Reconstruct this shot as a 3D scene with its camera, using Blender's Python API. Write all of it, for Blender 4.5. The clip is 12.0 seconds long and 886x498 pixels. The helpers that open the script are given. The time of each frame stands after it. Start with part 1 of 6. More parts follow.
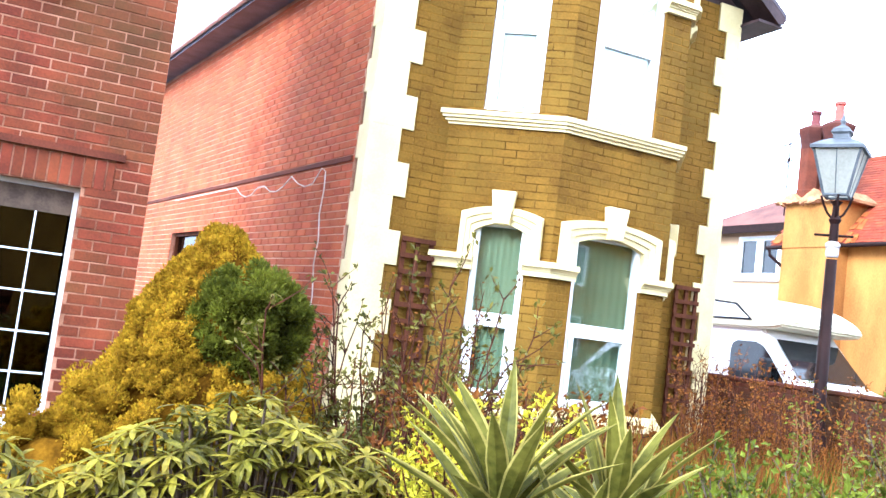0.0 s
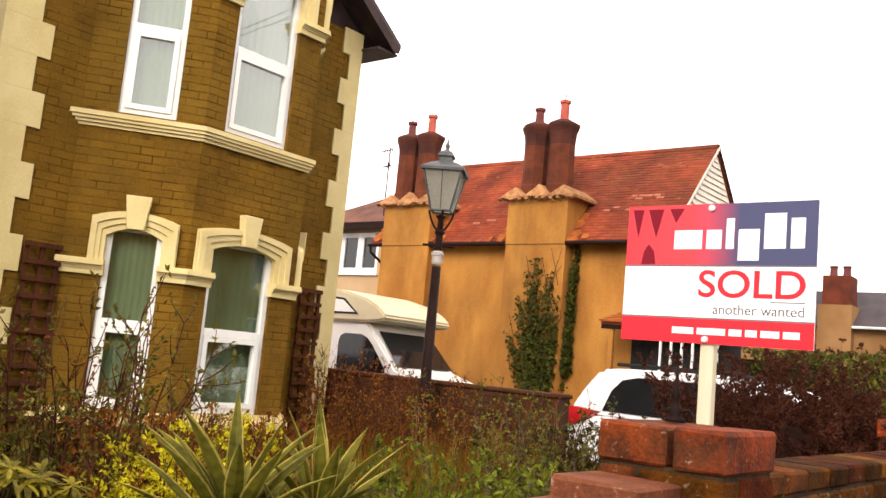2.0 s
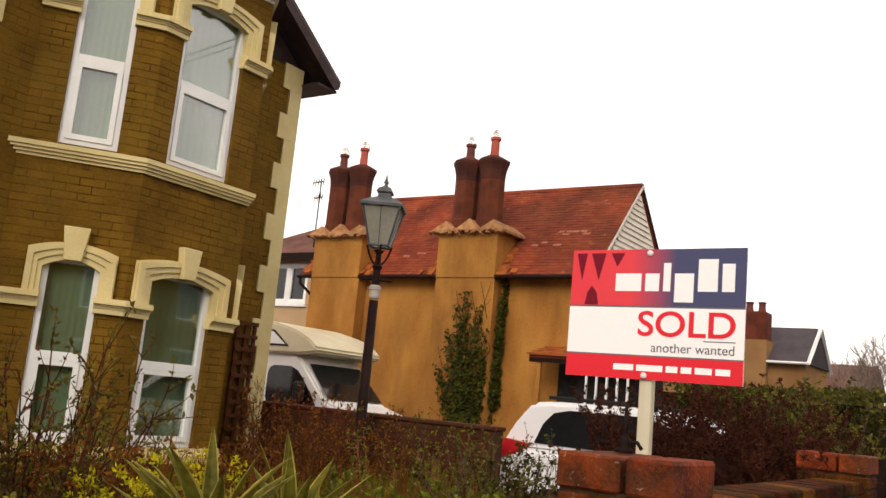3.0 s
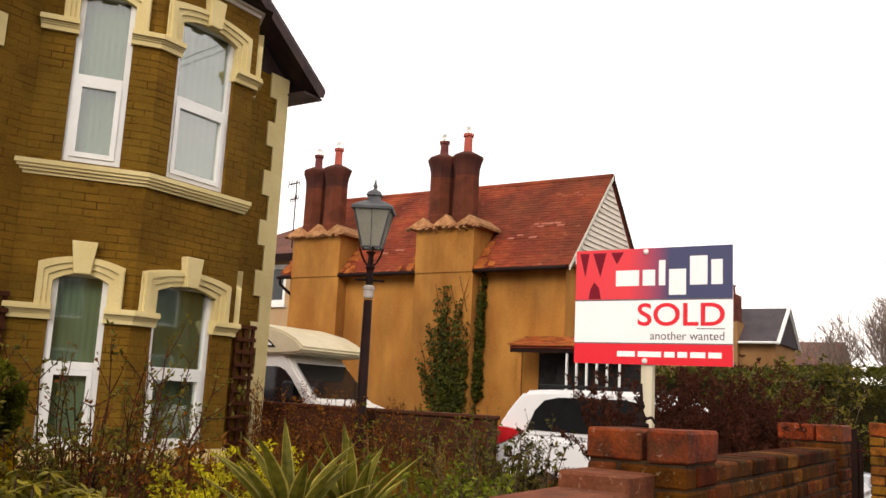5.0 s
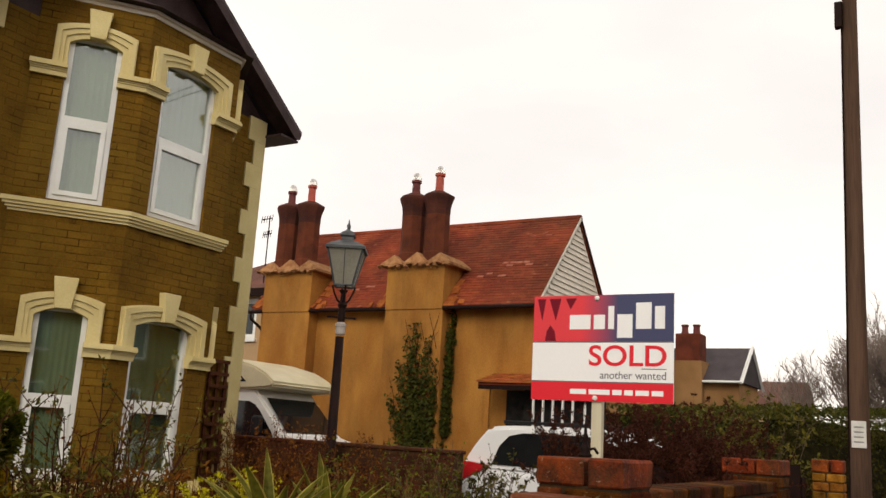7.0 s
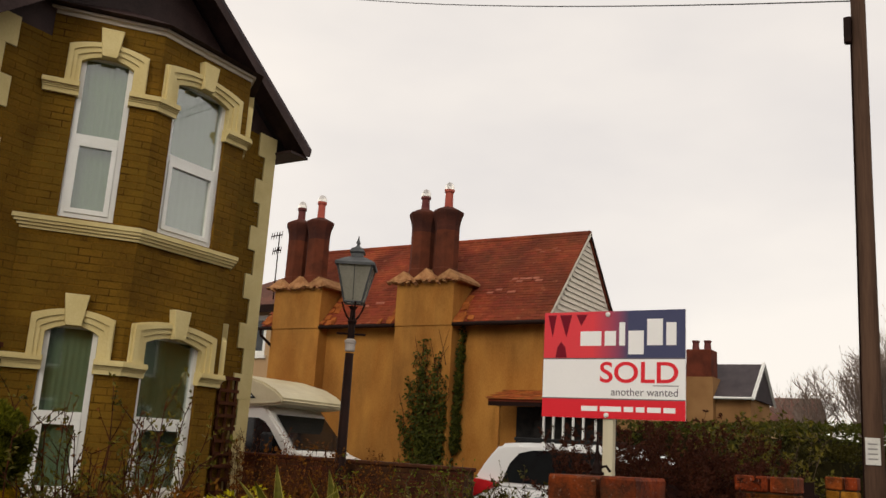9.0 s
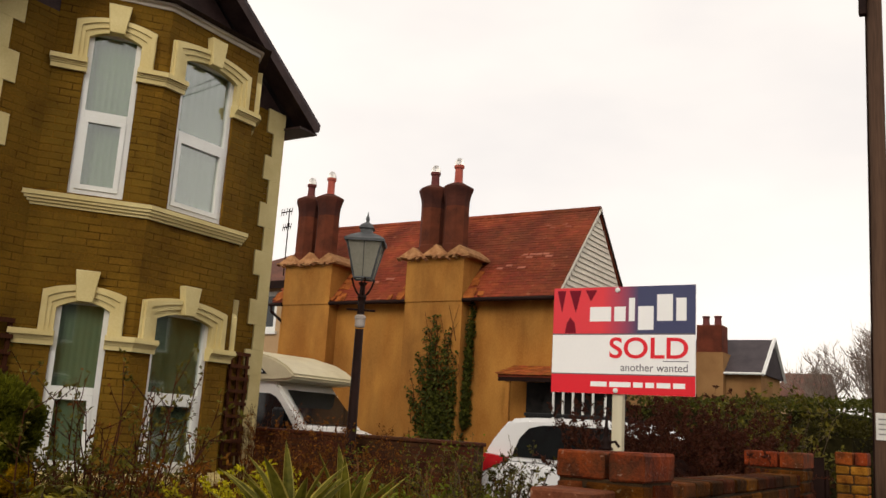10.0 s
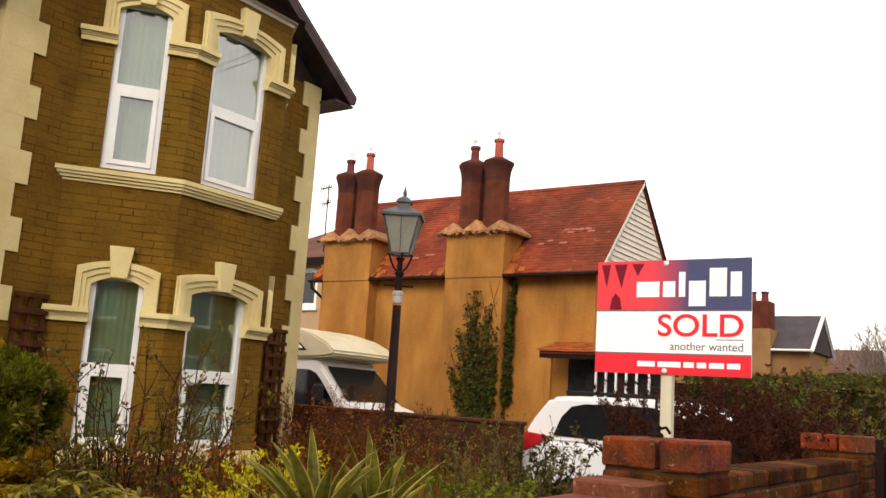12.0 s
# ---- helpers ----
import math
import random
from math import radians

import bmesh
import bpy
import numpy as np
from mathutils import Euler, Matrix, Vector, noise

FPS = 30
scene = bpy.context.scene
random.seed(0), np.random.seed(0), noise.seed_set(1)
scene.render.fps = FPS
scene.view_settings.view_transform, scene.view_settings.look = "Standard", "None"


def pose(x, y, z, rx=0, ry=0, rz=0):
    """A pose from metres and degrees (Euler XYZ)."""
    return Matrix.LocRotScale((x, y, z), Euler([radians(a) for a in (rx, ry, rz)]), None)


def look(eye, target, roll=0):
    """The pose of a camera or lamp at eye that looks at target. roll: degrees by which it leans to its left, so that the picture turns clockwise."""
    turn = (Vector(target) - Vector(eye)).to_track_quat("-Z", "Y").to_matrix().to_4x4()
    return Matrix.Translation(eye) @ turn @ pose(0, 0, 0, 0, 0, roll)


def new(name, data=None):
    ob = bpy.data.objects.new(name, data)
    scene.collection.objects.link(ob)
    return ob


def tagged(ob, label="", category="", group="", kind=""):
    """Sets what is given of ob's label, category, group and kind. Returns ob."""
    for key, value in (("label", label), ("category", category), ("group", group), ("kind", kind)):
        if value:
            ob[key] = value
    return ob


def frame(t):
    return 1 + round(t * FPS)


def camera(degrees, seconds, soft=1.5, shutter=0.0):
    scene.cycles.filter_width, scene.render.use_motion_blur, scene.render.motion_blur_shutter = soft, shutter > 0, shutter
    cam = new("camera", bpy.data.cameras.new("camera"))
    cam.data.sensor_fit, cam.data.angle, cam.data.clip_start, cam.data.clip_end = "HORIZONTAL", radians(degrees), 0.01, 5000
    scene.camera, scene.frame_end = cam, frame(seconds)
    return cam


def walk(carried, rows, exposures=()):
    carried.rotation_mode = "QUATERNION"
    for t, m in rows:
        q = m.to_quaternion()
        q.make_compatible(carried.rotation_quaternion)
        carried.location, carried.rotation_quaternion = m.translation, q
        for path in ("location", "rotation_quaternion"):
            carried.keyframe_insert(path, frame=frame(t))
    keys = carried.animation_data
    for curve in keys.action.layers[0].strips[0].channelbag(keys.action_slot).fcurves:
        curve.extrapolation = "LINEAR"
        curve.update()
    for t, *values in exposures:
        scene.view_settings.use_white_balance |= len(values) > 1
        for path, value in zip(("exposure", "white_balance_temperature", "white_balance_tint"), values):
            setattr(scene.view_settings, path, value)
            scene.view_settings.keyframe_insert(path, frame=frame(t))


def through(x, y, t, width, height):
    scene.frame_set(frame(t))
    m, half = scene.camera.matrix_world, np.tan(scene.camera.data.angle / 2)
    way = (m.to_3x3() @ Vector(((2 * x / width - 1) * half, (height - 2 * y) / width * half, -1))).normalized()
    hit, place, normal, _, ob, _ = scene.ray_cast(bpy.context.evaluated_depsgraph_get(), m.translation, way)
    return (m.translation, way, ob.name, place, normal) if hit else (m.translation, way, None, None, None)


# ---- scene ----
cam = camera(52.9, 12.0)
PATH = [
    (0, (-2.682, -7.546, 1.349), (-1.832, -5.745, 1.525), 7.2),
    (0.5, (-2.937, -7.627, 1.436), (-1.757, -6.027, 1.652), 6.8),
    (1, (-3.009, -7.663, 1.414), (-1.645, -6.22, 1.652), 6.0),
    (1.5, (-3.149, -7.717, 1.428), (-1.69, -6.367, 1.652), 5.6),
    (2, (-3.214, -7.687, 1.438), (-1.679, -6.429, 1.688), 5.4),
    (2.5, (-3.311, -7.668, 1.441), (-1.71, -6.508, 1.749), 4.9),
    (3, (-3.448, -7.702, 1.435), (-1.828, -6.579, 1.77), 5.5),
    (3.2, (-3.533, -7.741, 1.423), (-1.91, -6.614, 1.738), 5.7),
    (4.8, (-3.926, -7.754, 1.404), (-2.276, -6.669, 1.724), 3.3),
    (5, (-3.941, -7.752, 1.405), (-2.281, -6.686, 1.731), 3.0),
    (5.5, (-4.021, -7.796, 1.404), (-2.338, -6.763, 1.721), 3.1),
    (6, (-4.173, -7.9, 1.39), (-2.47, -6.883, 1.646), 3.4),
    (6.5, (-4.265, -7.965, 1.385), (-2.558, -6.955, 1.648), 3.4),
    (7, (-4.277, -7.975, 1.386), (-2.598, -6.968, 1.794), 3.5),
    (9, (-4.274, -7.969, 1.389), (-2.613, -6.946, 1.831), 3.5),
    (9.5, (-4.258, -7.966, 1.391), (-2.597, -6.932, 1.807), 3.5),
    (10, (-4.256, -7.965, 1.391), (-2.596, -6.92, 1.779), 3.5),
    (10.5, (-4.225, -7.949, 1.393), (-2.567, -6.89, 1.756), 3.6),
    (11, (-4.142, -7.906, 1.404), (-2.496, -6.824, 1.75), 3.7),
    (11.5, (-4.09, -7.876, 1.412), (-2.455, -6.773, 1.743), 3.8),
    (12, (-4.019, -7.845, 1.422), (-2.399, -6.72, 1.752), 3.7),
]
EXPOSURE = [
    (0, 2.48, 4750, 9),
    (0.5, 1.72, 4750, 4),
    (1, 1.35, 5800, 9),
    (1.5, 1.12, 6500, 10),
    (2, 0.93, 6800, 14),
    (2.5, 0.5, 7000, 20),
    (3, 0.12, 6900, 14),
    (5, 0.27, 6800, 14),
    (5.5, 0.08, 6700, 10),
    (6, -0.02, 6700, 10),
    (6.5, 0.45, 6700, 10),
    (7, -0.22, 6900, 10),
    (9, -0.5, 6900, 10),
    (9.5, -0.45, 6900, 10),
    (10, -0.27, 6900, 10),
    (10.5, -0.15, 6900, 10),
    (11, -0.05, 6900, 10),
    (11.5, 0.12, 6800, 10),
    (12, 0.38, 6800, 13),
]
walk(cam, [(t, look(eye, target, roll)) for t, eye, target, roll in PATH], EXPOSURE)

# ---- exposure, sky and sun ----
wd = bpy.data.worlds.new("overcast_sky")
scene.world = wd
wd.use_nodes = True
nt = wd.node_tree
for n in list(nt.nodes):
    nt.nodes.remove(n)
w_out = nt.nodes.new("ShaderNodeOutputWorld")
w_bg = nt.nodes.new("ShaderNodeBackground")
w_sky = nt.nodes.new("ShaderNodeTexSky")
w_sky.sky_type = "NISHITA"
w_sky.sun_disc = False
w_sky.sun_elevation = radians(28)
w_sky.sun_rotation = radians(252)
w_tc = nt.nodes.new("ShaderNodeTexCoord")
w_map = nt.nodes.new("ShaderNodeMapping")
w_map.inputs["Scale"].default_value = (1.0, 1.0, 2.6)
w_no = nt.nodes.new("ShaderNodeTexNoise")
w_no.inputs["Scale"].default_value = 1.7
w_no.inputs["Detail"].default_value = 5.0
w_rp = nt.nodes.new("ShaderNodeValToRGB")
w_rp.color_ramp.elements[0].position, w_rp.color_ramp.elements[0].color = 0.3, (11.6, 11.2, 11.2, 1)
w_rp.color_ramp.elements[1].position, w_rp.color_ramp.elements[1].color = 0.62, (14.2, 13.5, 12.9, 1)
w_mx = nt.nodes.new("ShaderNodeMixRGB")
w_mx.inputs[0].default_value = 0.9
nt.links.new(w_tc.outputs["Generated"], w_map.inputs["Vector"])
nt.links.new(w_map.outputs["Vector"], w_no.inputs["Vector"])
nt.links.new(w_no.outputs["Fac"], w_rp.inputs["Fac"])
nt.links.new(w_sky.outputs["Color"], w_mx.inputs[1])
nt.links.new(w_rp.outputs["Color"], w_mx.inputs[2])
nt.links.new(w_mx.outputs["Color"], w_bg.inputs["Color"])
w_bg.inputs["Strength"].default_value = 0.103
nt.links.new(w_bg.outputs["Background"], w_out.inputs["Surface"])

sun_data = bpy.data.lights.new("sun", "SUN")
sun_data.energy, sun_data.angle, sun_data.color = 1.5, radians(24), (1.0, 0.95, 0.86)
sun = new("sun", sun_data)
sun.matrix_world = look((-14, -5, 9), (2, 0, 0))

# ---- materials ----


def material(name, base, second=None, rough=0.8, scale=6.0, fine=60.0, bump=0.15, metal=0.0, per_piece=0.0, stain=None, stain_amount=0.35, spec=0.12, stretch=(1, 1, 1), island=False, speck=None, speck_amount=0.7, hue=0.045):
    """A node material: two colours mixed at a coarse and a fine scale, stains, relief, and a shift from piece to piece."""
    m = bpy.data.materials.new(name)
    m.use_nodes = True
    t = m.node_tree
    b = t.nodes["Principled BSDF"]
    b.inputs["Roughness"].default_value = rough
    b.inputs["Metallic"].default_value = metal
    b.inputs["Specular IOR Level"].default_value = spec
    tc = t.nodes.new("ShaderNodeTexCoord")
    mp = t.nodes.new("ShaderNodeMapping")
    mp.inputs["Scale"].default_value = stretch
    geo = t.nodes.new("ShaderNodeNewGeometry")
    t.links.new(geo.outputs["Position"], mp.inputs["Vector"])
    n1 = t.nodes.new("ShaderNodeTexNoise")
    n1.inputs["Scale"].default_value = scale
    n1.inputs["Detail"].default_value = 6.0
    n2 = t.nodes.new("ShaderNodeTexNoise")
    n2.inputs["Scale"].default_value = fine
    n2.inputs["Detail"].default_value = 3.0
    for n in (n1, n2):
        t.links.new(mp.outputs["Vector"], n.inputs["Vector"])
    add = t.nodes.new("ShaderNodeMath")
    add.operation = "MULTIPLY_ADD"
    t.links.new(n2.outputs["Fac"], add.inputs[0])
    add.inputs[1].default_value = 0.45
    sub = t.nodes.new("ShaderNodeMath")
    sub.operation = "SUBTRACT"
    t.links.new(n1.outputs["Fac"], sub.inputs[0])
    sub.inputs[1].default_value = 0.22
    t.links.new(sub.outputs[0], add.inputs[2])
    rp = t.nodes.new("ShaderNodeValToRGB")
    second = second or tuple(c * 0.75 for c in base)
    rp.color_ramp.elements[0].position, rp.color_ramp.elements[0].color = 0.32, (*second, 1)
    rp.color_ramp.elements[1].position, rp.color_ramp.elements[1].color = 0.68, (*base, 1)
    t.links.new(add.outputs[0], rp.inputs["Fac"])
    last = rp.outputs["Color"]
    if stain:
        n3 = t.nodes.new("ShaderNodeTexNoise")
        n3.inputs["Scale"].default_value = scale * 0.28
        n3.inputs["Detail"].default_value = 8.0
        n3.inputs["Roughness"].default_value = 0.65
        t.links.new(mp.outputs["Vector"], n3.inputs["Vector"])
        r3 = t.nodes.new("ShaderNodeMapRange")
        r3.inputs["From Min"].default_value, r3.inputs["From Max"].default_value = 0.48, 0.72
        r3.inputs["To Max"].default_value = stain_amount
        t.links.new(n3.outputs["Fac"], r3.inputs["Value"])
        mx = t.nodes.new("ShaderNodeMixRGB")
        mx.inputs[2].default_value = (*stain, 1)
        t.links.new(r3.outputs["Result"], mx.inputs[0])
        t.links.new(last, mx.inputs[1])
        last = mx.outputs["Color"]
    if speck:
        n4 = t.nodes.new("ShaderNodeTexNoise")
        n4.inputs["Scale"].default_value = scale * 4.5
        n4.inputs["Detail"].default_value = 5.0
        n4.inputs["Roughness"].default_value = 0.6
        t.links.new(mp.outputs["Vector"], n4.inputs["Vector"])
        r4 = t.nodes.new("ShaderNodeMapRange")
        r4.inputs["From Min"].default_value, r4.inputs["From Max"].default_value = 0.62, 0.72
        r4.inputs["To Max"].default_value = speck_amount
        t.links.new(n4.outputs["Fac"], r4.inputs["Value"])
        mx4 = t.nodes.new("ShaderNodeMixRGB")
        mx4.inputs[2].default_value = (*speck, 1)
        t.links.new(r4.outputs["Result"], mx4.inputs[0])
        t.links.new(last, mx4.inputs[1])
        last = mx4.outputs["Color"]
    if per_piece:
        hsv = t.nodes.new("ShaderNodeHueSaturation")
        if island:
            rnd = geo.outputs["Random Per Island"]
        else:
            rnd = t.nodes.new("ShaderNodeObjectInfo").outputs["Random"]
        mr = t.nodes.new("ShaderNodeMapRange")
        mr.inputs["To Min"].default_value, mr.inputs["To Max"].default_value = 1 - per_piece, 1 + per_piece
        t.links.new(rnd, mr.inputs["Value"])
        t.links.new(mr.outputs["Result"], hsv.inputs["Value"])
        wn = t.nodes.new("ShaderNodeTexWhiteNoise")
        wn.noise_dimensions = "1D"
        t.links.new(rnd, wn.inputs["W"])
        mh = t.nodes.new("ShaderNodeMapRange")
        mh.inputs["To Min"].default_value, mh.inputs["To Max"].default_value = 0.5 - per_piece * hue * 0.25, 0.5 + per_piece * hue
        t.links.new(wn.outputs["Value"], mh.inputs["Value"])
        t.links.new(mh.outputs["Result"], hsv.inputs["Hue"])
        t.links.new(last, hsv.inputs["Color"])
        last = hsv.outputs["Color"]
    t.links.new(last, b.inputs["Base Color"])
    if bump:
        bp = t.nodes.new("ShaderNodeBump")
        bp.inputs["Strength"].default_value = bump
        bp.inputs["Distance"].default_value = 0.01
        t.links.new(add.outputs[0], bp.inputs["Height"])
        t.links.new(bp.outputs["Normal"], b.inputs["Normal"])
    return m


def glass_material(name, tint, gloss=0.25):
    """Window glass: clear, with a sharp sheen that grows at grazing angles."""
    m = bpy.data.materials.new(name)
    m.use_nodes = True
    t = m.node_tree
    for n in list(t.nodes):
        t.nodes.remove(n)
    out = t.nodes.new("ShaderNodeOutputMaterial")
    tr = t.nodes.new("ShaderNodeBsdfTransparent")
    tr.inputs["Color"].default_value = (*tint, 1)
    gl = t.nodes.new("ShaderNodeBsdfGlossy")
    gl.inputs["Roughness"].default_value = 0.03
    fr = t.nodes.new("ShaderNodeFresnel")
    fr.inputs["IOR"].default_value = 1.5
    mr = t.nodes.new("ShaderNodeMapRange")
    mr.inputs["To Min"].default_value, mr.inputs["To Max"].default_value = gloss * 0.5, 0.6
    t.links.new(fr.outputs["Fac"], mr.inputs["Value"])
    mix = t.nodes.new("ShaderNodeMixShader")
    t.links.new(mr.outputs["Result"], mix.inputs[0])
    t.links.new(tr.outputs[0], mix.inputs[1])
    t.links.new(gl.outputs[0], mix.inputs[2])
    t.links.new(mix.outputs[0], out.inputs["Surface"])
    return m


def leaf_material(name, base, second, rough=0.5, through=0.25, spec=0.06):
    m = material(name, base, second, rough=rough, scale=5.0, fine=40.0, bump=0.05, per_piece=0.35, island=True, spec=spec)
    t = m.node_tree
    b = t.nodes["Principled BSDF"]
    tl = t.nodes.new("ShaderNodeBsdfTranslucent")
    src = b.inputs["Base Color"].links[0].from_socket
    t.links.new(src, tl.inputs["Color"])
    mix = t.nodes.new("ShaderNodeMixShader")
    mix.inputs[0].default_value = through
    t.links.new(b.outputs[0], mix.inputs[1])
    t.links.new(tl.outputs[0], mix.inputs[2])
    t.links.new(mix.outputs[0], t.nodes["Material Output"].inputs["Surface"])
    return m


M = {}
M["buff"] = material("buff_brick", (0.19, 0.098, 0.0098), (0.105, 0.051, 0.0053), rough=0.85, scale=2.2, fine=45, bump=0.3, per_piece=0.07, island=True, stain=(0.13, 0.085, 0.012), stain_amount=0.7)
M["buff_piece"] = material("buff_brick_single", (0.19, 0.098, 0.0098), (0.105, 0.051, 0.0053), rough=0.85, scale=2.2, fine=45, bump=0.3, per_piece=0.07, stain=(0.13, 0.085, 0.012), stain_amount=0.7)
M["buff_mortar"] = material("buff_mortar", (0.18, 0.092, 0.0098), (0.06, 0.028, 0.004), rough=0.95, scale=5, fine=60, bump=0.3)
M["red"] = material("red_brick", (0.4, 0.098, 0.036), (0.27, 0.056, 0.02), rough=0.85, scale=3.0, fine=80, bump=0.35, per_piece=0.14, island=True, stain=(0.22, 0.07, 0.03), stain_amount=0.4)
M["red_piece"] = material("red_brick_single", (0.4, 0.098, 0.036), (0.27, 0.056, 0.02), rough=0.85, scale=3.0, fine=80, bump=0.35, per_piece=0.14, stain=(0.22, 0.07, 0.03), stain_amount=0.4)
M["brown_red"] = material("brown_red_brick", (0.2, 0.039, 0.014), (0.1, 0.02, 0.008), rough=0.85, scale=3.0, fine=60, bump=0.5, per_piece=0.16, island=True, stain=(0.07, 0.038, 0.009), stain_amount=0.8, spec=0.2)
M["brown_red_piece"] = material("brown_red_brick_single", (0.2, 0.039, 0.014), (0.1, 0.02, 0.008), rough=0.85, scale=3.0, fine=60, bump=0.5, per_piece=0.16, stain=(0.07, 0.038, 0.009), stain_amount=0.8, spec=0.2)
M["brown_mortar"] = material("brown_pink_mortar", (0.42, 0.21, 0.12), (0.13, 0.05, 0.024), rough=0.95, scale=4, fine=120, bump=0.3)
M["pale_mortar"] = material("pale_mortar", (0.58, 0.36, 0.24), (0.33, 0.14, 0.075), rough=0.95, scale=1.6, fine=120, bump=0.3)
M["wall_brick"] = material("garden_wall_brick", (0.115, 0.026, 0.005), (0.024, 0.007, 0.0025), spec=0.04, rough=0.9, scale=9.0, fine=90, bump=0.9, per_piece=0.5, hue=0.05, stain=(0.035, 0.02, 0.01), stain_amount=0.95, speck=(0.36, 0.27, 0.16), speck_amount=0.4)
M["coping"] = material("red_coping_brick", (0.3, 0.048, 0.008), (0.075, 0.014, 0.004), spec=0.15, rough=0.8, scale=12.0, fine=90, bump=0.9, per_piece=0.25, stain=(0.045, 0.028, 0.012), stain_amount=0.95, speck=(0.5, 0.36, 0.26), speck_amount=0.55)
M["orange_brick"] = material("orange_wall_brick", (0.36, 0.135, 0.02), (0.12, 0.035, 0.006), spec=0.05, rough=0.9, scale=9.0, fine=90, bump=0.9, per_piece=0.35, hue=0.05, stain=(0.05, 0.028, 0.012), stain_amount=0.8)
M["old_coping"] = material("weathered_dark_coping", (0.105, 0.024, 0.007), (0.045, 0.013, 0.005), spec=0.15, rough=0.85, scale=12.0, fine=90, bump=0.9, stain=(0.03, 0.018, 0.008), stain_amount=0.9, speck=(0.3, 0.2, 0.12), speck_amount=0.4)
M["dusty_coping"] = material("dusty_brown_coping", (0.21, 0.065, 0.028), (0.1, 0.03, 0.014), spec=0.15, rough=0.85, scale=10.0, fine=90, bump=0.8, stain=(0.09, 0.045, 0.022), stain_amount=0.8, speck=(0.45, 0.32, 0.22), speck_amount=0.5)
M["drive_brick"] = material("sooty_red_brick", (0.075, 0.019, 0.008), (0.035, 0.010, 0.005), spec=0.15, rough=0.88, scale=5.0, fine=80, bump=0.5, per_piece=0.3, island=True, stain=(0.05, 0.03, 0.012), stain_amount=0.7)
M["dirty_mortar"] = material("dirty_mortar", (0.06, 0.034, 0.015), (0.018, 0.011, 0.006), rough=0.95, scale=9, fine=120, bump=0.6)
M["dark_mortar"] = material("sooty_mortar", (0.06, 0.026, 0.013), (0.03, 0.014, 0.008), rough=0.95, scale=9, fine=120, bump=0.6, spec=0.15)
M["moss"] = material("brown_green_moss", (0.09, 0.05, 0.018), (0.03, 0.02, 0.008), rough=1.0, scale=30, fine=160, bump=1.0, spec=0.1)
M["orange_tile"] = material("fresh_orange_tile", (0.38, 0.095, 0.024), (0.2, 0.045, 0.014), rough=0.85, scale=5, fine=60, bump=0.4, per_piece=0.3, island=True)
M["weathering"] = material("pale_brown_weathering_tile", (0.36, 0.18, 0.085), (0.20, 0.08, 0.035), rough=0.9, scale=6, fine=60, bump=0.5, per_piece=0.25, island=True)
M["pale_tile"] = material("pale_pink_tile", (0.34, 0.12, 0.075), (0.25, 0.08, 0.05), rough=0.85, scale=6, fine=60, bump=0.3)
M["collar_paint"] = material("grey_collar_paint", (0.42, 0.37, 0.34), (0.3, 0.26, 0.24), rough=0.6, scale=8, bump=0.1)
M["cream"] = material("cream_painted_stone", (0.70, 0.585, 0.29), (0.60, 0.48, 0.215), rough=0.6, scale=2.5, fine=60, bump=0.12, stain=(0.45, 0.36, 0.17), stain_amount=0.25)
M["upvc"] = material("white_plastic_frame", (0.80, 0.80, 0.77), (0.72, 0.72, 0.68), rough=0.35, scale=4, fine=50, bump=0.02, spec=0.5)
M["curtain"] = material("net_curtain", (0.235, 0.30, 0.19), (0.185, 0.245, 0.15), rough=0.95, scale=3, fine=80, bump=0.1, stretch=(3, 3, 0.3))
# near-black for unlit interiors: their darkness is in the colour
M["unlit_inside"] = material("unlit_black", (0.025, 0.022, 0.02), (0.012, 0.012, 0.012), rough=0.9)
M["glass"] = glass_material("window_glass", (0.86, 0.90, 0.87))
M["dark_glass"] = glass_material("dim_glass", (0.12, 0.13, 0.13), 0.08)
M["soffit"] = material("dark_painted_timber", (0.06, 0.036, 0.034), (0.03, 0.018, 0.017), rough=0.5, scale=4, fine=40, bump=0.15)
M["tile"] = material("clay_roof_tile", (0.25, 0.047, 0.02), (0.115, 0.022, 0.012), rough=0.85, scale=0.9, fine=22, bump=0.35, per_piece=0.15, island=True, stain=(0.08, 0.028, 0.015), stain_amount=0.85, speck=(0.42, 0.18, 0.09), speck_amount=0.3)
M["slate"] = material("dark_slate", (0.075, 0.06, 0.065), (0.045, 0.038, 0.042), rough=0.6, scale=1.5, fine=30, bump=0.2, per_piece=0.2, island=True)
M["render"] = material("ochre_render", (0.45, 0.21, 0.048), (0.29, 0.115, 0.024), rough=0.95, scale=1.3, fine=40, bump=0.3, stain=(0.13, 0.06, 0.018), stain_amount=0.85, stretch=(1, 1, 0.4))
M["far_render"] = material("dull_brown_render", (0.3, 0.165, 0.07), (0.2, 0.1, 0.04), rough=0.95, scale=0.8, fine=40, bump=0.2)
M["render_pale"] = material("pale_render", (0.48, 0.33, 0.19), (0.40, 0.26, 0.14), rough=0.95, scale=0.9, fine=50, bump=0.2)
M["stack"] = material("dark_red_stack_brick", (0.135, 0.033, 0.017), (0.06, 0.017, 0.010), rough=0.85, scale=2.0, fine=60, bump=0.4, per_piece=0.15, island=True)
M["stack_soot"] = material("sooty_stack_brick", (0.09, 0.028, 0.018), (0.035, 0.014, 0.011), rough=0.9, scale=2.0, fine=60, bump=0.4)
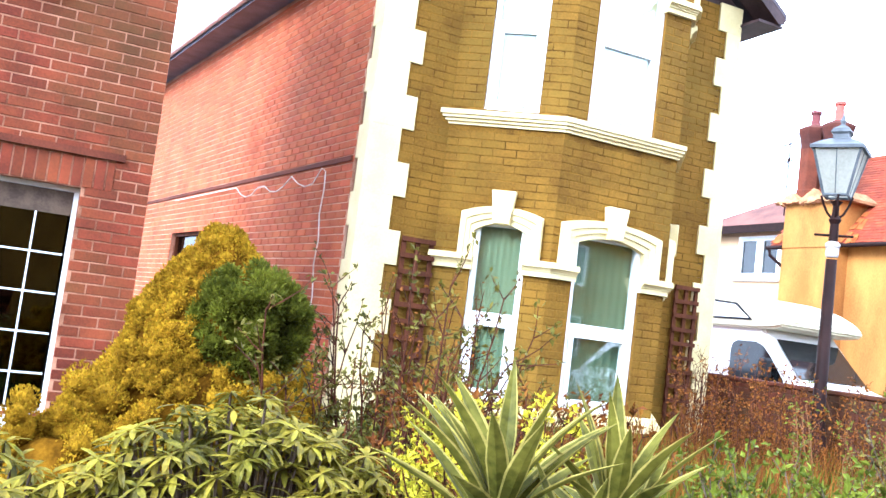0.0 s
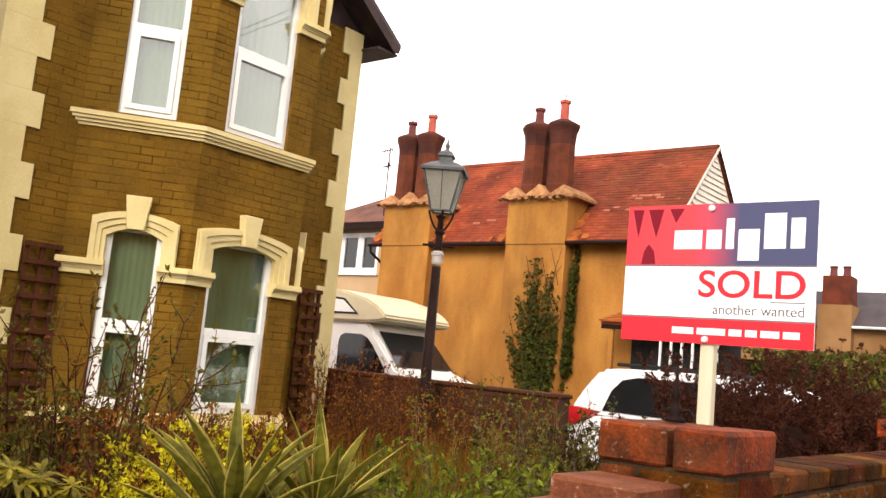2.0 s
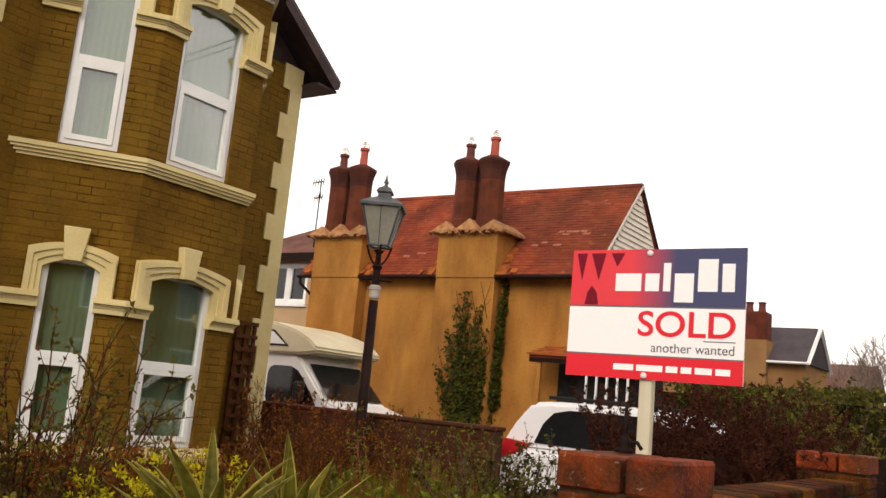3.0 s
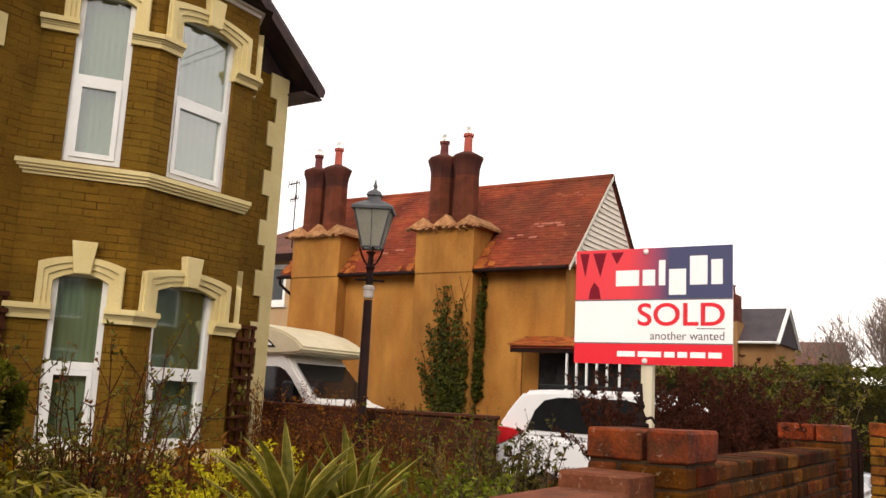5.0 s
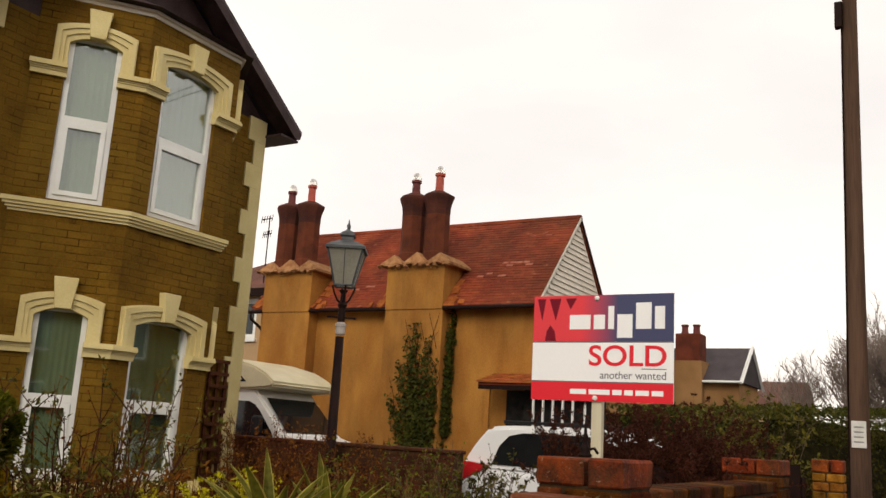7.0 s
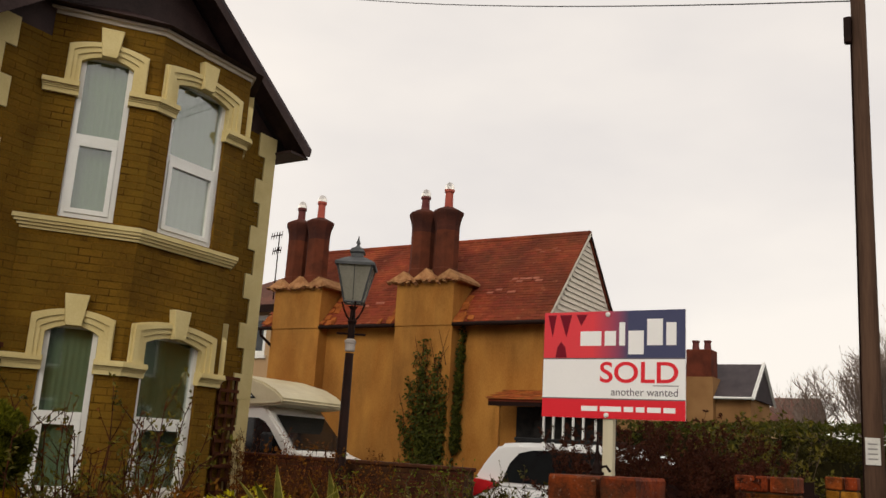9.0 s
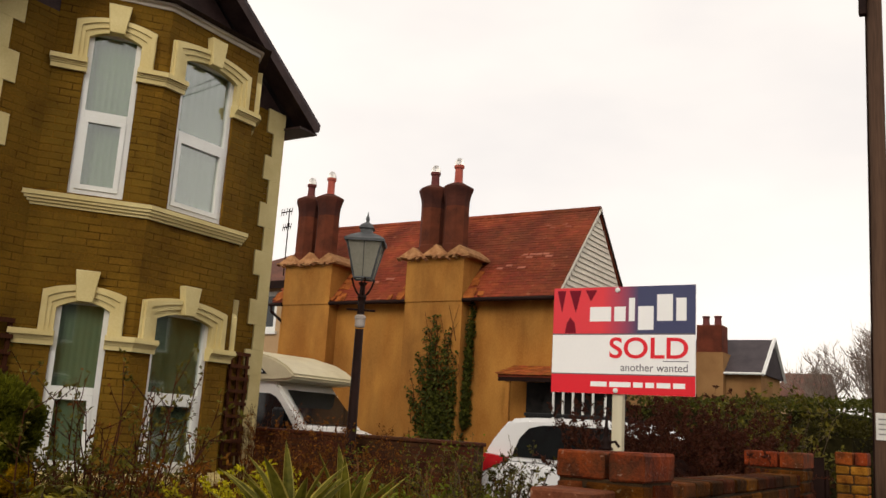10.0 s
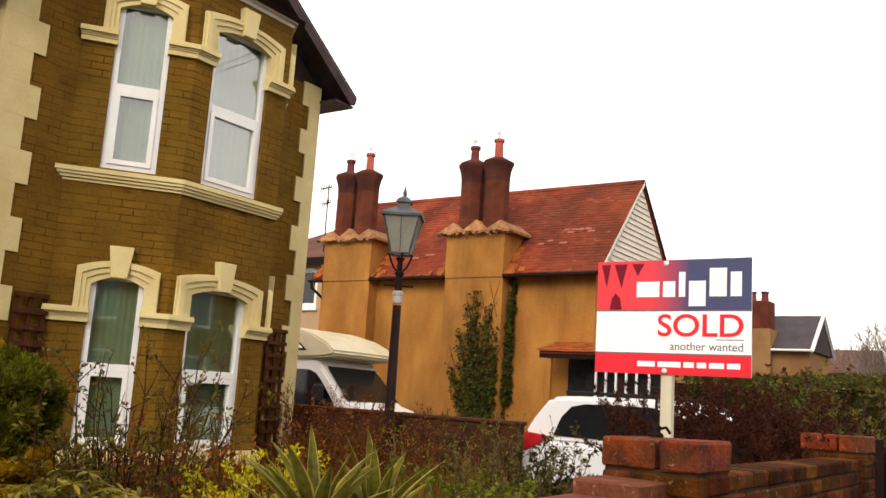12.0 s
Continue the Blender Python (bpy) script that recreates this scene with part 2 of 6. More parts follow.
M["wing_tile"] = material("grey_brown_roof_tile", (0.16, 0.07, 0.05), (0.08, 0.04, 0.032), rough=0.85, scale=1.4, fine=25, bump=0.4)
M["pot"] = material("terracotta_pot", (0.42, 0.10, 0.07), (0.32, 0.07, 0.05), rough=0.7, scale=5)
M["pot_dark"] = material("sooty_pot", (0.16, 0.05, 0.045), (0.10, 0.03, 0.03), rough=0.8, scale=5)
# blue-grey stands in for the bluish haze over the west eave
M["side_eave"] = material("haze_blue_eave", (0.2, 0.21, 0.25), (0.13, 0.135, 0.16), rough=0.5, scale=4, fine=40, bump=0.1)
M["wire"] = material("bright_wire_cowl", (0.62, 0.60, 0.58), rough=0.4, metal=0.6)
M["boarding"] = material("cream_lap_boarding", (0.72, 0.66, 0.56), (0.62, 0.55, 0.46), rough=0.6, scale=3, stretch=(1, 1, 4))
M["iron"] = material("dark_painted_iron", (0.018, 0.007, 0.005), (0.010, 0.004, 0.003), spec=0.1, rough=0.65, scale=8, fine=80, bump=0.1)
M["iron_grey"] = material("grey_lantern_metal", (0.11, 0.115, 0.12), (0.06, 0.063, 0.066), rough=0.45, scale=8, fine=80, bump=0.08)
M["lamp_glass"] = leaf_material("frosted_lantern_glass", (0.58, 0.56, 0.47), (0.46, 0.44, 0.36), rough=0.25, through=0.6)
M["trellis"] = material("brown_trellis", (0.095, 0.03, 0.012), (0.045, 0.015, 0.007), spec=0.1, rough=0.8, scale=7, stretch=(1, 1, 0.2))
M["van"] = material("white_van_paint", (0.80, 0.79, 0.75), (0.76, 0.75, 0.70), rough=0.3, scale=1.5, bump=0.0, spec=0.5)
M["van_cream"] = material("cream_overcab_plastic", (0.62, 0.55, 0.36), (0.5, 0.43, 0.27), rough=0.4, scale=1.5, bump=0.02, spec=0.5)
# near-black: the shade deep in the hedges, put into the colour
M["hedge_core"] = material("hedge_shade", (0.022, 0.018, 0.006), (0.009, 0.008, 0.003), spec=0.05, rough=1.0, scale=8, fine=60, bump=1.0)
# near-black purple: the shade inside the bushes, put into the colour
M["purple_core"] = material("purple_shade", (0.03, 0.010, 0.006), (0.012, 0.005, 0.004), rough=1.0, scale=12, fine=80, bump=1.0, spec=0.05)
M["van_trim"] = material("dark_plastic_trim", (0.02, 0.02, 0.021), rough=0.5, bump=0.05)
M["car"] = material("white_car_paint", (0.82, 0.82, 0.82), (0.79, 0.79, 0.80), rough=0.2, scale=1.5, bump=0.0, spec=0.6)
M["car_glass"] = material("tinted_car_glass", (0.012, 0.014, 0.015), (0.009, 0.009, 0.010), rough=0.05, bump=0.0, spec=0.35)
M["tail"] = material("red_tail_lamp", (0.55, 0.02, 0.025), (0.40, 0.012, 0.016), rough=0.15, bump=0.0, spec=0.7)
M["tyre"] = material("tyre_rubber", (0.02, 0.02, 0.02), rough=0.85)
M["alloy"] = material("alloy_rim", (0.45, 0.45, 0.46), rough=0.35, metal=0.8)
M["headlamp"] = material("clear_headlamp", (0.6, 0.62, 0.65), (0.4, 0.42, 0.45), rough=0.12, metal=0.4, bump=0.0)
M["pole"] = material("weathered_pole_timber", (0.115, 0.065, 0.042), (0.05, 0.028, 0.019), rough=0.85, scale=6, fine=60, bump=0.5, stretch=(1, 1, 0.06))
M["tag"] = material("white_notice_card", (0.75, 0.73, 0.68), rough=0.5, bump=0.0)
M["grey_ink"] = material("grey_print", (0.3, 0.28, 0.27), rough=0.6, bump=0.0)
M["cable"] = material("black_cable", (0.02, 0.02, 0.02), rough=0.6, bump=0.0)
M["white_cable"] = material("white_cable", (0.7, 0.6, 0.5), rough=0.6, bump=0.0)
M["post"] = material("cream_timber_post", (0.68, 0.62, 0.46), (0.58, 0.52, 0.37), rough=0.7, scale=6, stretch=(1, 1, 0.1), bump=0.2)
M["sign_red"] = material("sign_red", (0.78, 0.03, 0.045), (0.74, 0.027, 0.04), rough=0.35, bump=0.0, scale=2)
M["sign_dark_red"] = material("sign_dark_red", (0.20, 0.008, 0.02), (0.18, 0.008, 0.02), rough=0.35, bump=0.0)
M["sign_navy"] = material("sign_navy", (0.035, 0.04, 0.115), (0.03, 0.035, 0.10), rough=0.35, bump=0.0, scale=2)
M["sign_white"] = material("sign_white", (0.93, 0.92, 0.91), (0.90, 0.89, 0.88), rough=0.35, bump=0.0, scale=2)
M["sign_grey"] = material("sign_grey", (0.16, 0.14, 0.16), rough=0.4, bump=0.0)
M["soil"] = material("garden_soil", (0.034, 0.02, 0.009), (0.013, 0.008, 0.004), spec=0.08, rough=1.0, scale=5, fine=60, bump=0.9)
M["asphalt"] = material("asphalt", (0.065, 0.065, 0.068), (0.045, 0.045, 0.047), rough=0.9, scale=1.5, fine=140, bump=0.4)
M["paving"] = material("grey_paving", (0.10, 0.096, 0.092), (0.065, 0.062, 0.06), rough=0.9, scale=2.0, fine=100, bump=0.3)
M["kerb"] = material("kerb_stone", (0.30, 0.29, 0.27), (0.22, 0.21, 0.2), rough=0.85, scale=5, fine=80)
M["bark"] = material("grey_brown_bark", (0.11, 0.075, 0.05), (0.06, 0.04, 0.028), rough=0.9, scale=9, fine=70, bump=0.5)
# bark of the far trees, lightened for the mist in front of them
M["misty_bark"] = material("grey_bark_in_mist", (0.27, 0.21, 0.175), (0.17, 0.13, 0.11), rough=0.9, scale=9, fine=70, bump=0.3)
M["twig"] = material("red_brown_twig", (0.085, 0.026, 0.010), (0.025, 0.009, 0.005), spec=0.1, rough=0.8, scale=9, fine=70, bump=0.3)
M["pale_twig"] = material("straw_coloured_stem", (0.22, 0.1, 0.035), (0.12, 0.05, 0.018), rough=0.8, scale=9, bump=0.2)
M["gold_leaf"] = leaf_material("golden_conifer_foliage", (0.41, 0.235, 0.006), (0.16, 0.082, 0.003), rough=0.8, spec=0.03)
# darker than the foliage: shade between the clumps, put into the colour
M["gold_core"] = material("brown_gold_shade", (0.16, 0.075, 0.003), (0.06, 0.026, 0.002), spec=0.0, rough=1.0, scale=14, fine=90, bump=1.0)
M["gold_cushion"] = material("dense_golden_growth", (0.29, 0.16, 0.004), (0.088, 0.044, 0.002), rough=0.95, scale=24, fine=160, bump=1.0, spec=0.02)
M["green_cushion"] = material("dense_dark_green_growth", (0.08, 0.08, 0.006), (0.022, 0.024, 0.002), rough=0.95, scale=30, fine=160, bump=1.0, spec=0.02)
M["green_conifer"] = leaf_material("green_conifer_foliage", (0.155, 0.15, 0.01), (0.04, 0.043, 0.004), rough=0.6, spec=0.08)
M["rhodo"] = leaf_material("leathery_green_leaf", (0.27, 0.205, 0.016), (0.05, 0.043, 0.005), rough=0.42, spec=0.1)
M["yellow_leaf"] = leaf_material("lime_yellow_leaf", (0.56, 0.47, 0.016), (0.26, 0.22, 0.01), rough=0.45)
M["blade_green"] = leaf_material("green_blade", (0.15, 0.135, 0.018), (0.045, 0.044, 0.006), rough=0.45, through=0.25)
M["blade_edge"] = leaf_material("cream_blade_margin", (0.42, 0.34, 0.075), (0.17, 0.145, 0.03), rough=0.45, through=0.25)
M["small_leaf"] = leaf_material("dull_green_leaf", (0.16, 0.125, 0.018), (0.045, 0.042, 0.007), rough=0.5, spec=0.1)
M["weed"] = leaf_material("grassy_weed", (0.165, 0.18, 0.013), (0.05, 0.056, 0.005), rough=0.5, spec=0.08)
M["dead_weed"] = leaf_material("dead_brown_weed", (0.22, 0.075, 0.011), (0.08, 0.024, 0.005), rough=0.7, spec=0.08)
M["ivy"] = leaf_material("dark_ivy_leaf", (0.075, 0.075, 0.012), (0.03, 0.034, 0.007), rough=0.4)
M["hedge"] = leaf_material("hedge_leaf", (0.085, 0.085, 0.012), (0.025, 0.026, 0.005), rough=0.5, spec=0.06)
M["hedge_dull"] = leaf_material("olive_hedge_leaf", (0.05, 0.042, 0.007), (0.018, 0.015, 0.003), rough=0.6, spec=0.05)
M["purple_leaf"] = leaf_material("dark_purple_twiggy_leaf", (0.075, 0.02, 0.011), (0.03, 0.009, 0.006), rough=0.7, spec=0.08)

# ---- building helpers ----


def thing(name, label, category, at=(0, 0, 0), group="", kind="", turn=0.0):
    ob = new(name)
    ob.matrix_world = pose(*at, 0, 0, turn)
    ob.empty_display_size = 0.2
    return tagged(ob, label, category, group, kind)


def part(name, bm, mat, parent=None, label="", smooth=False):
    me = bpy.data.meshes.new(name)
    if smooth:
        for f in bm.faces:
            f.smooth = True
    bm.to_mesh(me)
    bm.free()
    me.materials.append(M[mat] if isinstance(mat, str) else mat)
    ob = new(name, me)
    if parent is not None:
        ob.parent = parent
    if label:
        ob["label"] = label
    return ob


def raw(name, verts, faces, mat, parent=None, label="", smooth=False):
    me = bpy.data.meshes.new(name)
    me.from_pydata(verts, [], faces)
    me.materials.append(M[mat])
    if smooth:
        for p in me.polygons:
            p.use_smooth = True
    me.update()
    ob = new(name, me)
    if parent is not None:
        ob.parent = parent
    if label:
        ob["label"] = label
    return ob


IDENT = Matrix.Identity(4)


def box(bm, x0, x1, y0, y1, z0, z1, m=IDENT, bevel=0.0):
    vs = [bm.verts.new(m @ Vector(p)) for p in ((x0, y0, z0), (x1, y0, z0), (x1, y1, z0), (x0, y1, z0), (x0, y0, z1), (x1, y0, z1), (x1, y1, z1), (x0, y1, z1))]
    fs = [bm.faces.new([vs[i] for i in q]) for q in ((3, 2, 1, 0), (4, 5, 6, 7), (0, 1, 5, 4), (1, 2, 6, 5), (2, 3, 7, 6), (3, 0, 4, 7))]
    if bevel:
        es = {e for f in fs for e in f.edges}
        bmesh.ops.bevel(bm, geom=list(es), offset=bevel, segments=1, affect="EDGES")
    return vs


def a_box(*dims, m=IDENT, bevel=0.0):
    bm = bmesh.new()
    box(bm, *dims, m=m, bevel=bevel)
    bmesh.ops.recalc_face_normals(bm, faces=bm.faces)
    return bm


def extrude(bm, outline, d0, d1, m=IDENT):
    """A flat outline of (u, z) pairs drawn out along the local y from d0 to d1."""
    a = [bm.verts.new(m @ Vector((u, d0, z))) for u, z in outline]
    b = [bm.verts.new(m @ Vector((u, d1, z))) for u, z in outline]
    n = len(outline)
    bm.faces.new(a)
    bm.faces.new(b[::-1])
    for i in range(n):
        bm.faces.new((a[i], b[i], b[(i + 1) % n], a[(i + 1) % n]))
    return bm


def lathe(bm, profile, m=IDENT, n=16, turn=0.0):
    """A profile of (radius, height) pairs spun round the local z."""
    rings = []
    for r, z in profile:
        rings.append([bm.verts.new(m @ Vector((r * math.cos(turn + 2 * math.pi * k / n), r * math.sin(turn + 2 * math.pi * k / n), z))) for k in range(n)])
    for a, b in zip(rings, rings[1:]):
        for k in range(n):
            bm.faces.new((a[k], a[(k + 1) % n], b[(k + 1) % n], b[k]))
    bm.faces.new(rings[0][::-1])
    bm.faces.new(rings[-1])
    return bm


def tube(bm, pts, r0, r1=None, n=6):
    """A tapering tube along a row of points."""
    r1 = r0 if r1 is None else r1
    pts = [Vector(p) for p in pts]
    rings = []
    for i, p in enumerate(pts):
        d = (pts[min(i + 1, len(pts) - 1)] - pts[max(i - 1, 0)]).normalized()
        side = d.cross(Vector((0.31, 0.87, 0.38))).normalized()
        up = d.cross(side)
        r = r0 + (r1 - r0) * i / max(1, len(pts) - 1)
        rings.append([bm.verts.new(p + r * (math.cos(2 * math.pi * k / n) * side + math.sin(2 * math.pi * k / n) * up)) for k in range(n)])
    for a, b in zip(rings, rings[1:]):
        for k in range(n):
            bm.faces.new((a[k], a[(k + 1) % n], b[(k + 1) % n], b[k]))
    bm.faces.new(rings[0][::-1])
    bm.faces.new(rings[-1])
    return bm


def face_frame(a, b, z=0.0):
    """Local axes of an upright wall from a to b: x along it, -y out of it (towards its right-hand side), z up."""
    d = Vector((b[0] - a[0], b[1] - a[1], 0))
    u = d.normalized()
    n = Vector((-u.y, u.x, 0))
    m = Matrix(((u.x, n.x, 0, a[0]), (u.y, n.y, 0, a[1]), (0, 0, 1, z), (0, 0, 0, 1)))
    return m, d.length


def panel(bm, w, z0, z1, d0, d1, holes, m):
    """A wall slab of width w with rectangular holes (u0, u1, z0, z1), between depths d0 and d1."""
    us = sorted({0.0, w, *[min(max(h[0], 0), w) for h in holes], *[min(max(h[1], 0), w) for h in holes]})
    zs = sorted({z0, z1, *[min(max(h[2], z0), z1) for h in holes], *[min(max(h[3], z0), z1) for h in holes]})
    for u0, u1 in zip(us, us[1:]):
        for za, zb in zip(zs, zs[1:]):
            um, zm = (u0 + u1) / 2, (za + zb) / 2
            if not any(h[0] < um < h[1] and h[2] < zm < h[3] for h in holes):
                box(bm, u0, u1, d0, d1, za, zb, m)
    bmesh.ops.remove_doubles(bm, verts=bm.verts, dist=1e-5)
    mid = {}
    for f in bm.faces:
        mid.setdefault(tuple(round(c, 4) for c in f.calc_center_median()), []).append(f)
    bmesh.ops.delete(bm, geom=[f for fs in mid.values() if len(fs) > 1 for f in fs], context="FACES_ONLY")


def courses(w, z0, z1, holes, length=0.225, height=0.075, joint=0.009, offset=0.0):
    """The bricks (u0, u1, z0, z1) of a wall in stretcher bond, cut round its holes."""
    out = []
    row = 0
    z = z0
    while z < z1 - 0.02:
        zb = min(z + height - joint, z1)
        cuts = [(h[0], h[1]) for h in holes if h[2] < (z + zb) / 2 < h[3]]
        u = -(length / 2 if row % 2 else 0) - offset
        while u < w:
            a, b = max(u, 0), min(u + length - joint, w)
            u += length
            spans = [(a, b)]
            for c0, c1 in cuts:
                spans = [s for p0, p1 in spans for s in ((p0, min(p1, c0)), (max(p0, c1), p1)) if s[1] - s[0] > 0.02]
            out += [(p0, p1, z, zb) for p0, p1 in spans if p1 - p0 > 0.02]
        z += height
        row += 1
    return out


def brick_skin(name, bricks, m, proud, mat, parent):
    """Many bricks as one mesh: five-sided blocks that stand proud of the bed."""
    verts, faces = [], []
    for u0, u1, z0, z1 in bricks:
        i = len(verts)
        p = -proud * random.uniform(0.75, 1.25)
        c = 0.002
        for u, d, z in ((u0, 0.002, z0), (u1, 0.002, z0), (u1, 0.002, z1), (u0, 0.002, z1), (u0 + c, p, z0 + c), (u1 - c, p, z0 + c), (u1 - c, p, z1 - c), (u0 + c, p, z1 - c)):
            verts.append(tuple(m @ Vector((u, d, z))))
        faces += [(i + 4, i + 5, i + 6, i + 7), (i, i + 1, i + 5, i + 4), (i + 1, i + 2, i + 6, i + 5), (i + 2, i + 3, i + 7, i + 6), (i + 3, i, i + 4, i + 7)]
    ob = raw(name, verts, faces, mat, parent)
    ob["kind"] = "stuff"
    return ob


piece_meshes = {}


def brick_pieces(bricks, m, proud, mat, parent, name="brick"):
    """Single bricks as objects that share a mesh for each size."""
    for u0, u1, z0, z1 in bricks:
        key = (round(u1 - u0, 3), round(z1 - z0, 3), proud, mat)
        if key not in piece_meshes:
            w, h, c = u1 - u0, z1 - z0, 0.003
            bm = bmesh.new()
            vs = [bm.verts.new(p) for p in ((0, 0.002, 0), (w, 0.002, 0), (w, 0.002, h), (0, 0.002, h), (c, -proud, c), (w - c, -proud, c), (w - c, -proud, h - c), (c, -proud, h - c))]
            for q in ((4, 5, 6, 7), (0, 1, 5, 4), (1, 2, 6, 5), (2, 3, 7, 6), (3, 0, 4, 7)):
                bm.faces.new([vs[i] for i in q])
            me = bpy.data.meshes.new(name)
            bm.to_mesh(me)
            bm.free()
            me.materials.append(M[mat])
            piece_meshes[key] = me
        ob = new(name, piece_meshes[key])
        ob.parent = parent
        ob.matrix_local = m @ Matrix.Translation((u0, random.uniform(-0.001, 0.001), z0))


def leaves(name, spots, mat, parent=None, label="", fold=0.25, oval=False):
    """Many folded leaves. Each spot: base point, direction, length, width, facing."""
    verts, faces = [], []
    for p, d, ln, wd_, up in spots:
        d = d.normalized()
        s = d.cross(up)
        if s.length < 1e-4:
            s = d.cross(Vector((1, 0.2, 0)))
        s.normalize()
        n = s.cross(d)
        i = len(verts)
        if oval:
            for f, h in ((0.0, 0.12), (0.3, 0.85), (0.62, 1.0), (0.88, 0.6)):
                sag = -0.28 * ln * f * f
                for sd in (-0.5, 0.5):
                    verts.append(tuple(p + d * ln * f + s * wd_ * h * sd + n * (wd_ * fold * h + sag)))
            verts.append(tuple(p + d * ln - n * 0.3 * ln))
            verts += [tuple(p + d * ln * f - n * 0.28 * ln * f * f) for f in (0.3, 0.62)]
            faces += [(i, i + 1, i + 3, i + 9), (i, i + 9, i + 2), (i + 9, i + 3, i + 5, i + 10), (i + 2, i + 9, i + 10, i + 4), (i + 10, i + 5, i + 7, i + 8), (i + 4, i + 10, i + 8, i + 6)]
            continue
        for q in (p, p + d * ln * 0.45 + s * wd_ / 2 + n * wd_ * fold, p + d * ln, p + d * ln * 0.45 - s * wd_ / 2 + n * wd_ * fold):
            verts.append(tuple(q))
        faces += [(i, i + 1, i + 2), (i, i + 2, i + 3)]
    return raw(name, verts, faces, mat, parent, label)


def rand_dir(rng, up=0.0):
    while True:
        v = Vector((rng.uniform(-1, 1), rng.uniform(-1, 1), rng.uniform(-1, 1)))
        if 0.05 < v.length < 1:
            v.normalize()
            v.z += up
            return v.normalized()

# ---- ground ----
GARDEN = 0.3


def sheet(name, x0, x1, y0, y1, z, nx, ny, mat, rough_z=0.0):
    bm = bmesh.new()
    g = [[bm.verts.new((x0 + (x1 - x0) * i / nx, y0 + (y1 - y0) * j / ny, z + rough_z * noise.noise((i * 0.7, j * 0.7, 3.1)))) for i in range(nx + 1)] for j in range(ny + 1)]
    for j in range(ny):
        for i in range(nx):
            bm.faces.new((g[j][i], g[j][i + 1], g[j + 1][i + 1], g[j + 1][i]))
    return part(name, bm, mat)


ground = sheet("ground", -400, 400, -400, 400, -0.25, 2, 2, "asphalt")
tagged(ground, "dark asphalt ground that reaches the horizon", "ground", kind="structure")
bm = a_box(-14, 16, -9.6, -6.95, -0.3, -0.12)
pavement = tagged(part("pavement", bm, "paving"), "grey paved footway beside the garden walls", "pavement", kind="structure")
bm = bmesh.new()
for i in range(30):
    box(bm, -14 + i, -14 + i + 0.99, -9.73, -9.602, -0.3, -0.115, bevel=0.008)
kerb = tagged(part("kerb", bm, "kerb"), "grey stone kerb along the footway", "kerb", kind="structure")
garden = sheet("garden_ground", -1.8, 4.6, -6.55, 0.2, GARDEN, 40, 42, "soil", 0.08)
tagged(garden, "dark bare soil of the front garden", "soil", kind="structure")
garden_w = sheet("garden_ground", -12, -1.8, -6.55, -0.85, GARDEN, 40, 36, "soil", 0.08)
tagged(garden_w, "dark bare soil of the front garden", "soil", kind="structure")
bm = a_box(4.75, 16.2, -6.5, 14, -0.28, -0.02)
drive = tagged(part("drive", bm, "paving"), "grey drive between the two houses", "drive", kind="structure")

# ---- main house: buff front, red sides, cream dressings ----
house = thing("house", "buff brick Victorian house with cream quoins and canted bay", "house")
W_H, D_H, Z_E = 4.2, 11.0, 5.15
SKEW, W_EAVE = 0.105, 4.9
A, B, C, D = (0.78, 0.0), (1.66, -0.65), (2.99, -0.65), (3.48, 0.0)
BAY_TOP = 5.56


def wall_part(name, a, b, z0, z1, holes, mortar, thick=0.24, label=""):
    m, w = face_frame(a, b)
    bm = bmesh.new()
    panel(bm, w, z0, z1, 0.0, thick, holes, m)
    bmesh.ops.recalc_face_normals(bm, faces=bm.faces)
    return part(name, bm, mortar, house, label), m, w


front_l, m_fl, w_fl = wall_part("front_wall", (0, 0), (A[0] + 0.2, 0), -0.1, 5.3, [], "buff_mortar")
brick_skin("brickwork", courses(w_fl, 0.0, 5.3, [(-1, 0.3, -1, 6)]), m_fl, 0.002, "buff", front_l)
front_r, m_fr, w_fr = wall_part("front_wall", (D[0] - 0.2, 0), (W_H, 0), -0.1, 5.3, [], "buff_mortar")
brick_skin("brickwork", courses(w_fr, 0.0, 5.3, [(w_fr - 0.17, 9, -1, 6)]), m_fr, 0.002, "buff", front_r)
# gable wall above the bay; its dark colour holds the verge's shadow
bm = bmesh.new()
extrude(bm, [(0, 5.3), (W_H, 5.3), (W_H / 2, 6.85)], 0.0, 0.24)
bmesh.ops.recalc_face_normals(bm, faces=bm.faces)
part("gable_wall", bm, "soffit", house, "gable wall coloured dark for the shadow under the roof")
# west side wall of red brick
side_w, m_sw, w_sw = wall_part("side_wall", (-D_H * SKEW, D_H), (-0.245 * SKEW, 0.245), -0.1, W_EAVE, [(0.9, 1.7, 0.9, 2.35), (4.75, 6.5, 0.8, 2.27)], "pale_mortar", label="red brick side wall with pale joints")
all_side = courses(w_sw, 0.0, W_EAVE - 0.05, [(0.9, 1.7, 0.9, 2.35), (4.75, 6.5, 0.8, 2.27), (w_sw - 0.0, 99, -1, 9)])
near_side = [b for b in all_side if b[0] > w_sw - 2.6 and 1.4 < b[2] < 3.3]
brick_pieces(near_side[:280], m_sw, 0.005, "red_piece", side_w)
rest = set(near_side[:280])
brick_skin("brickwork", [b for b in all_side if b not in rest], m_sw, 0.005, "red", side_w)
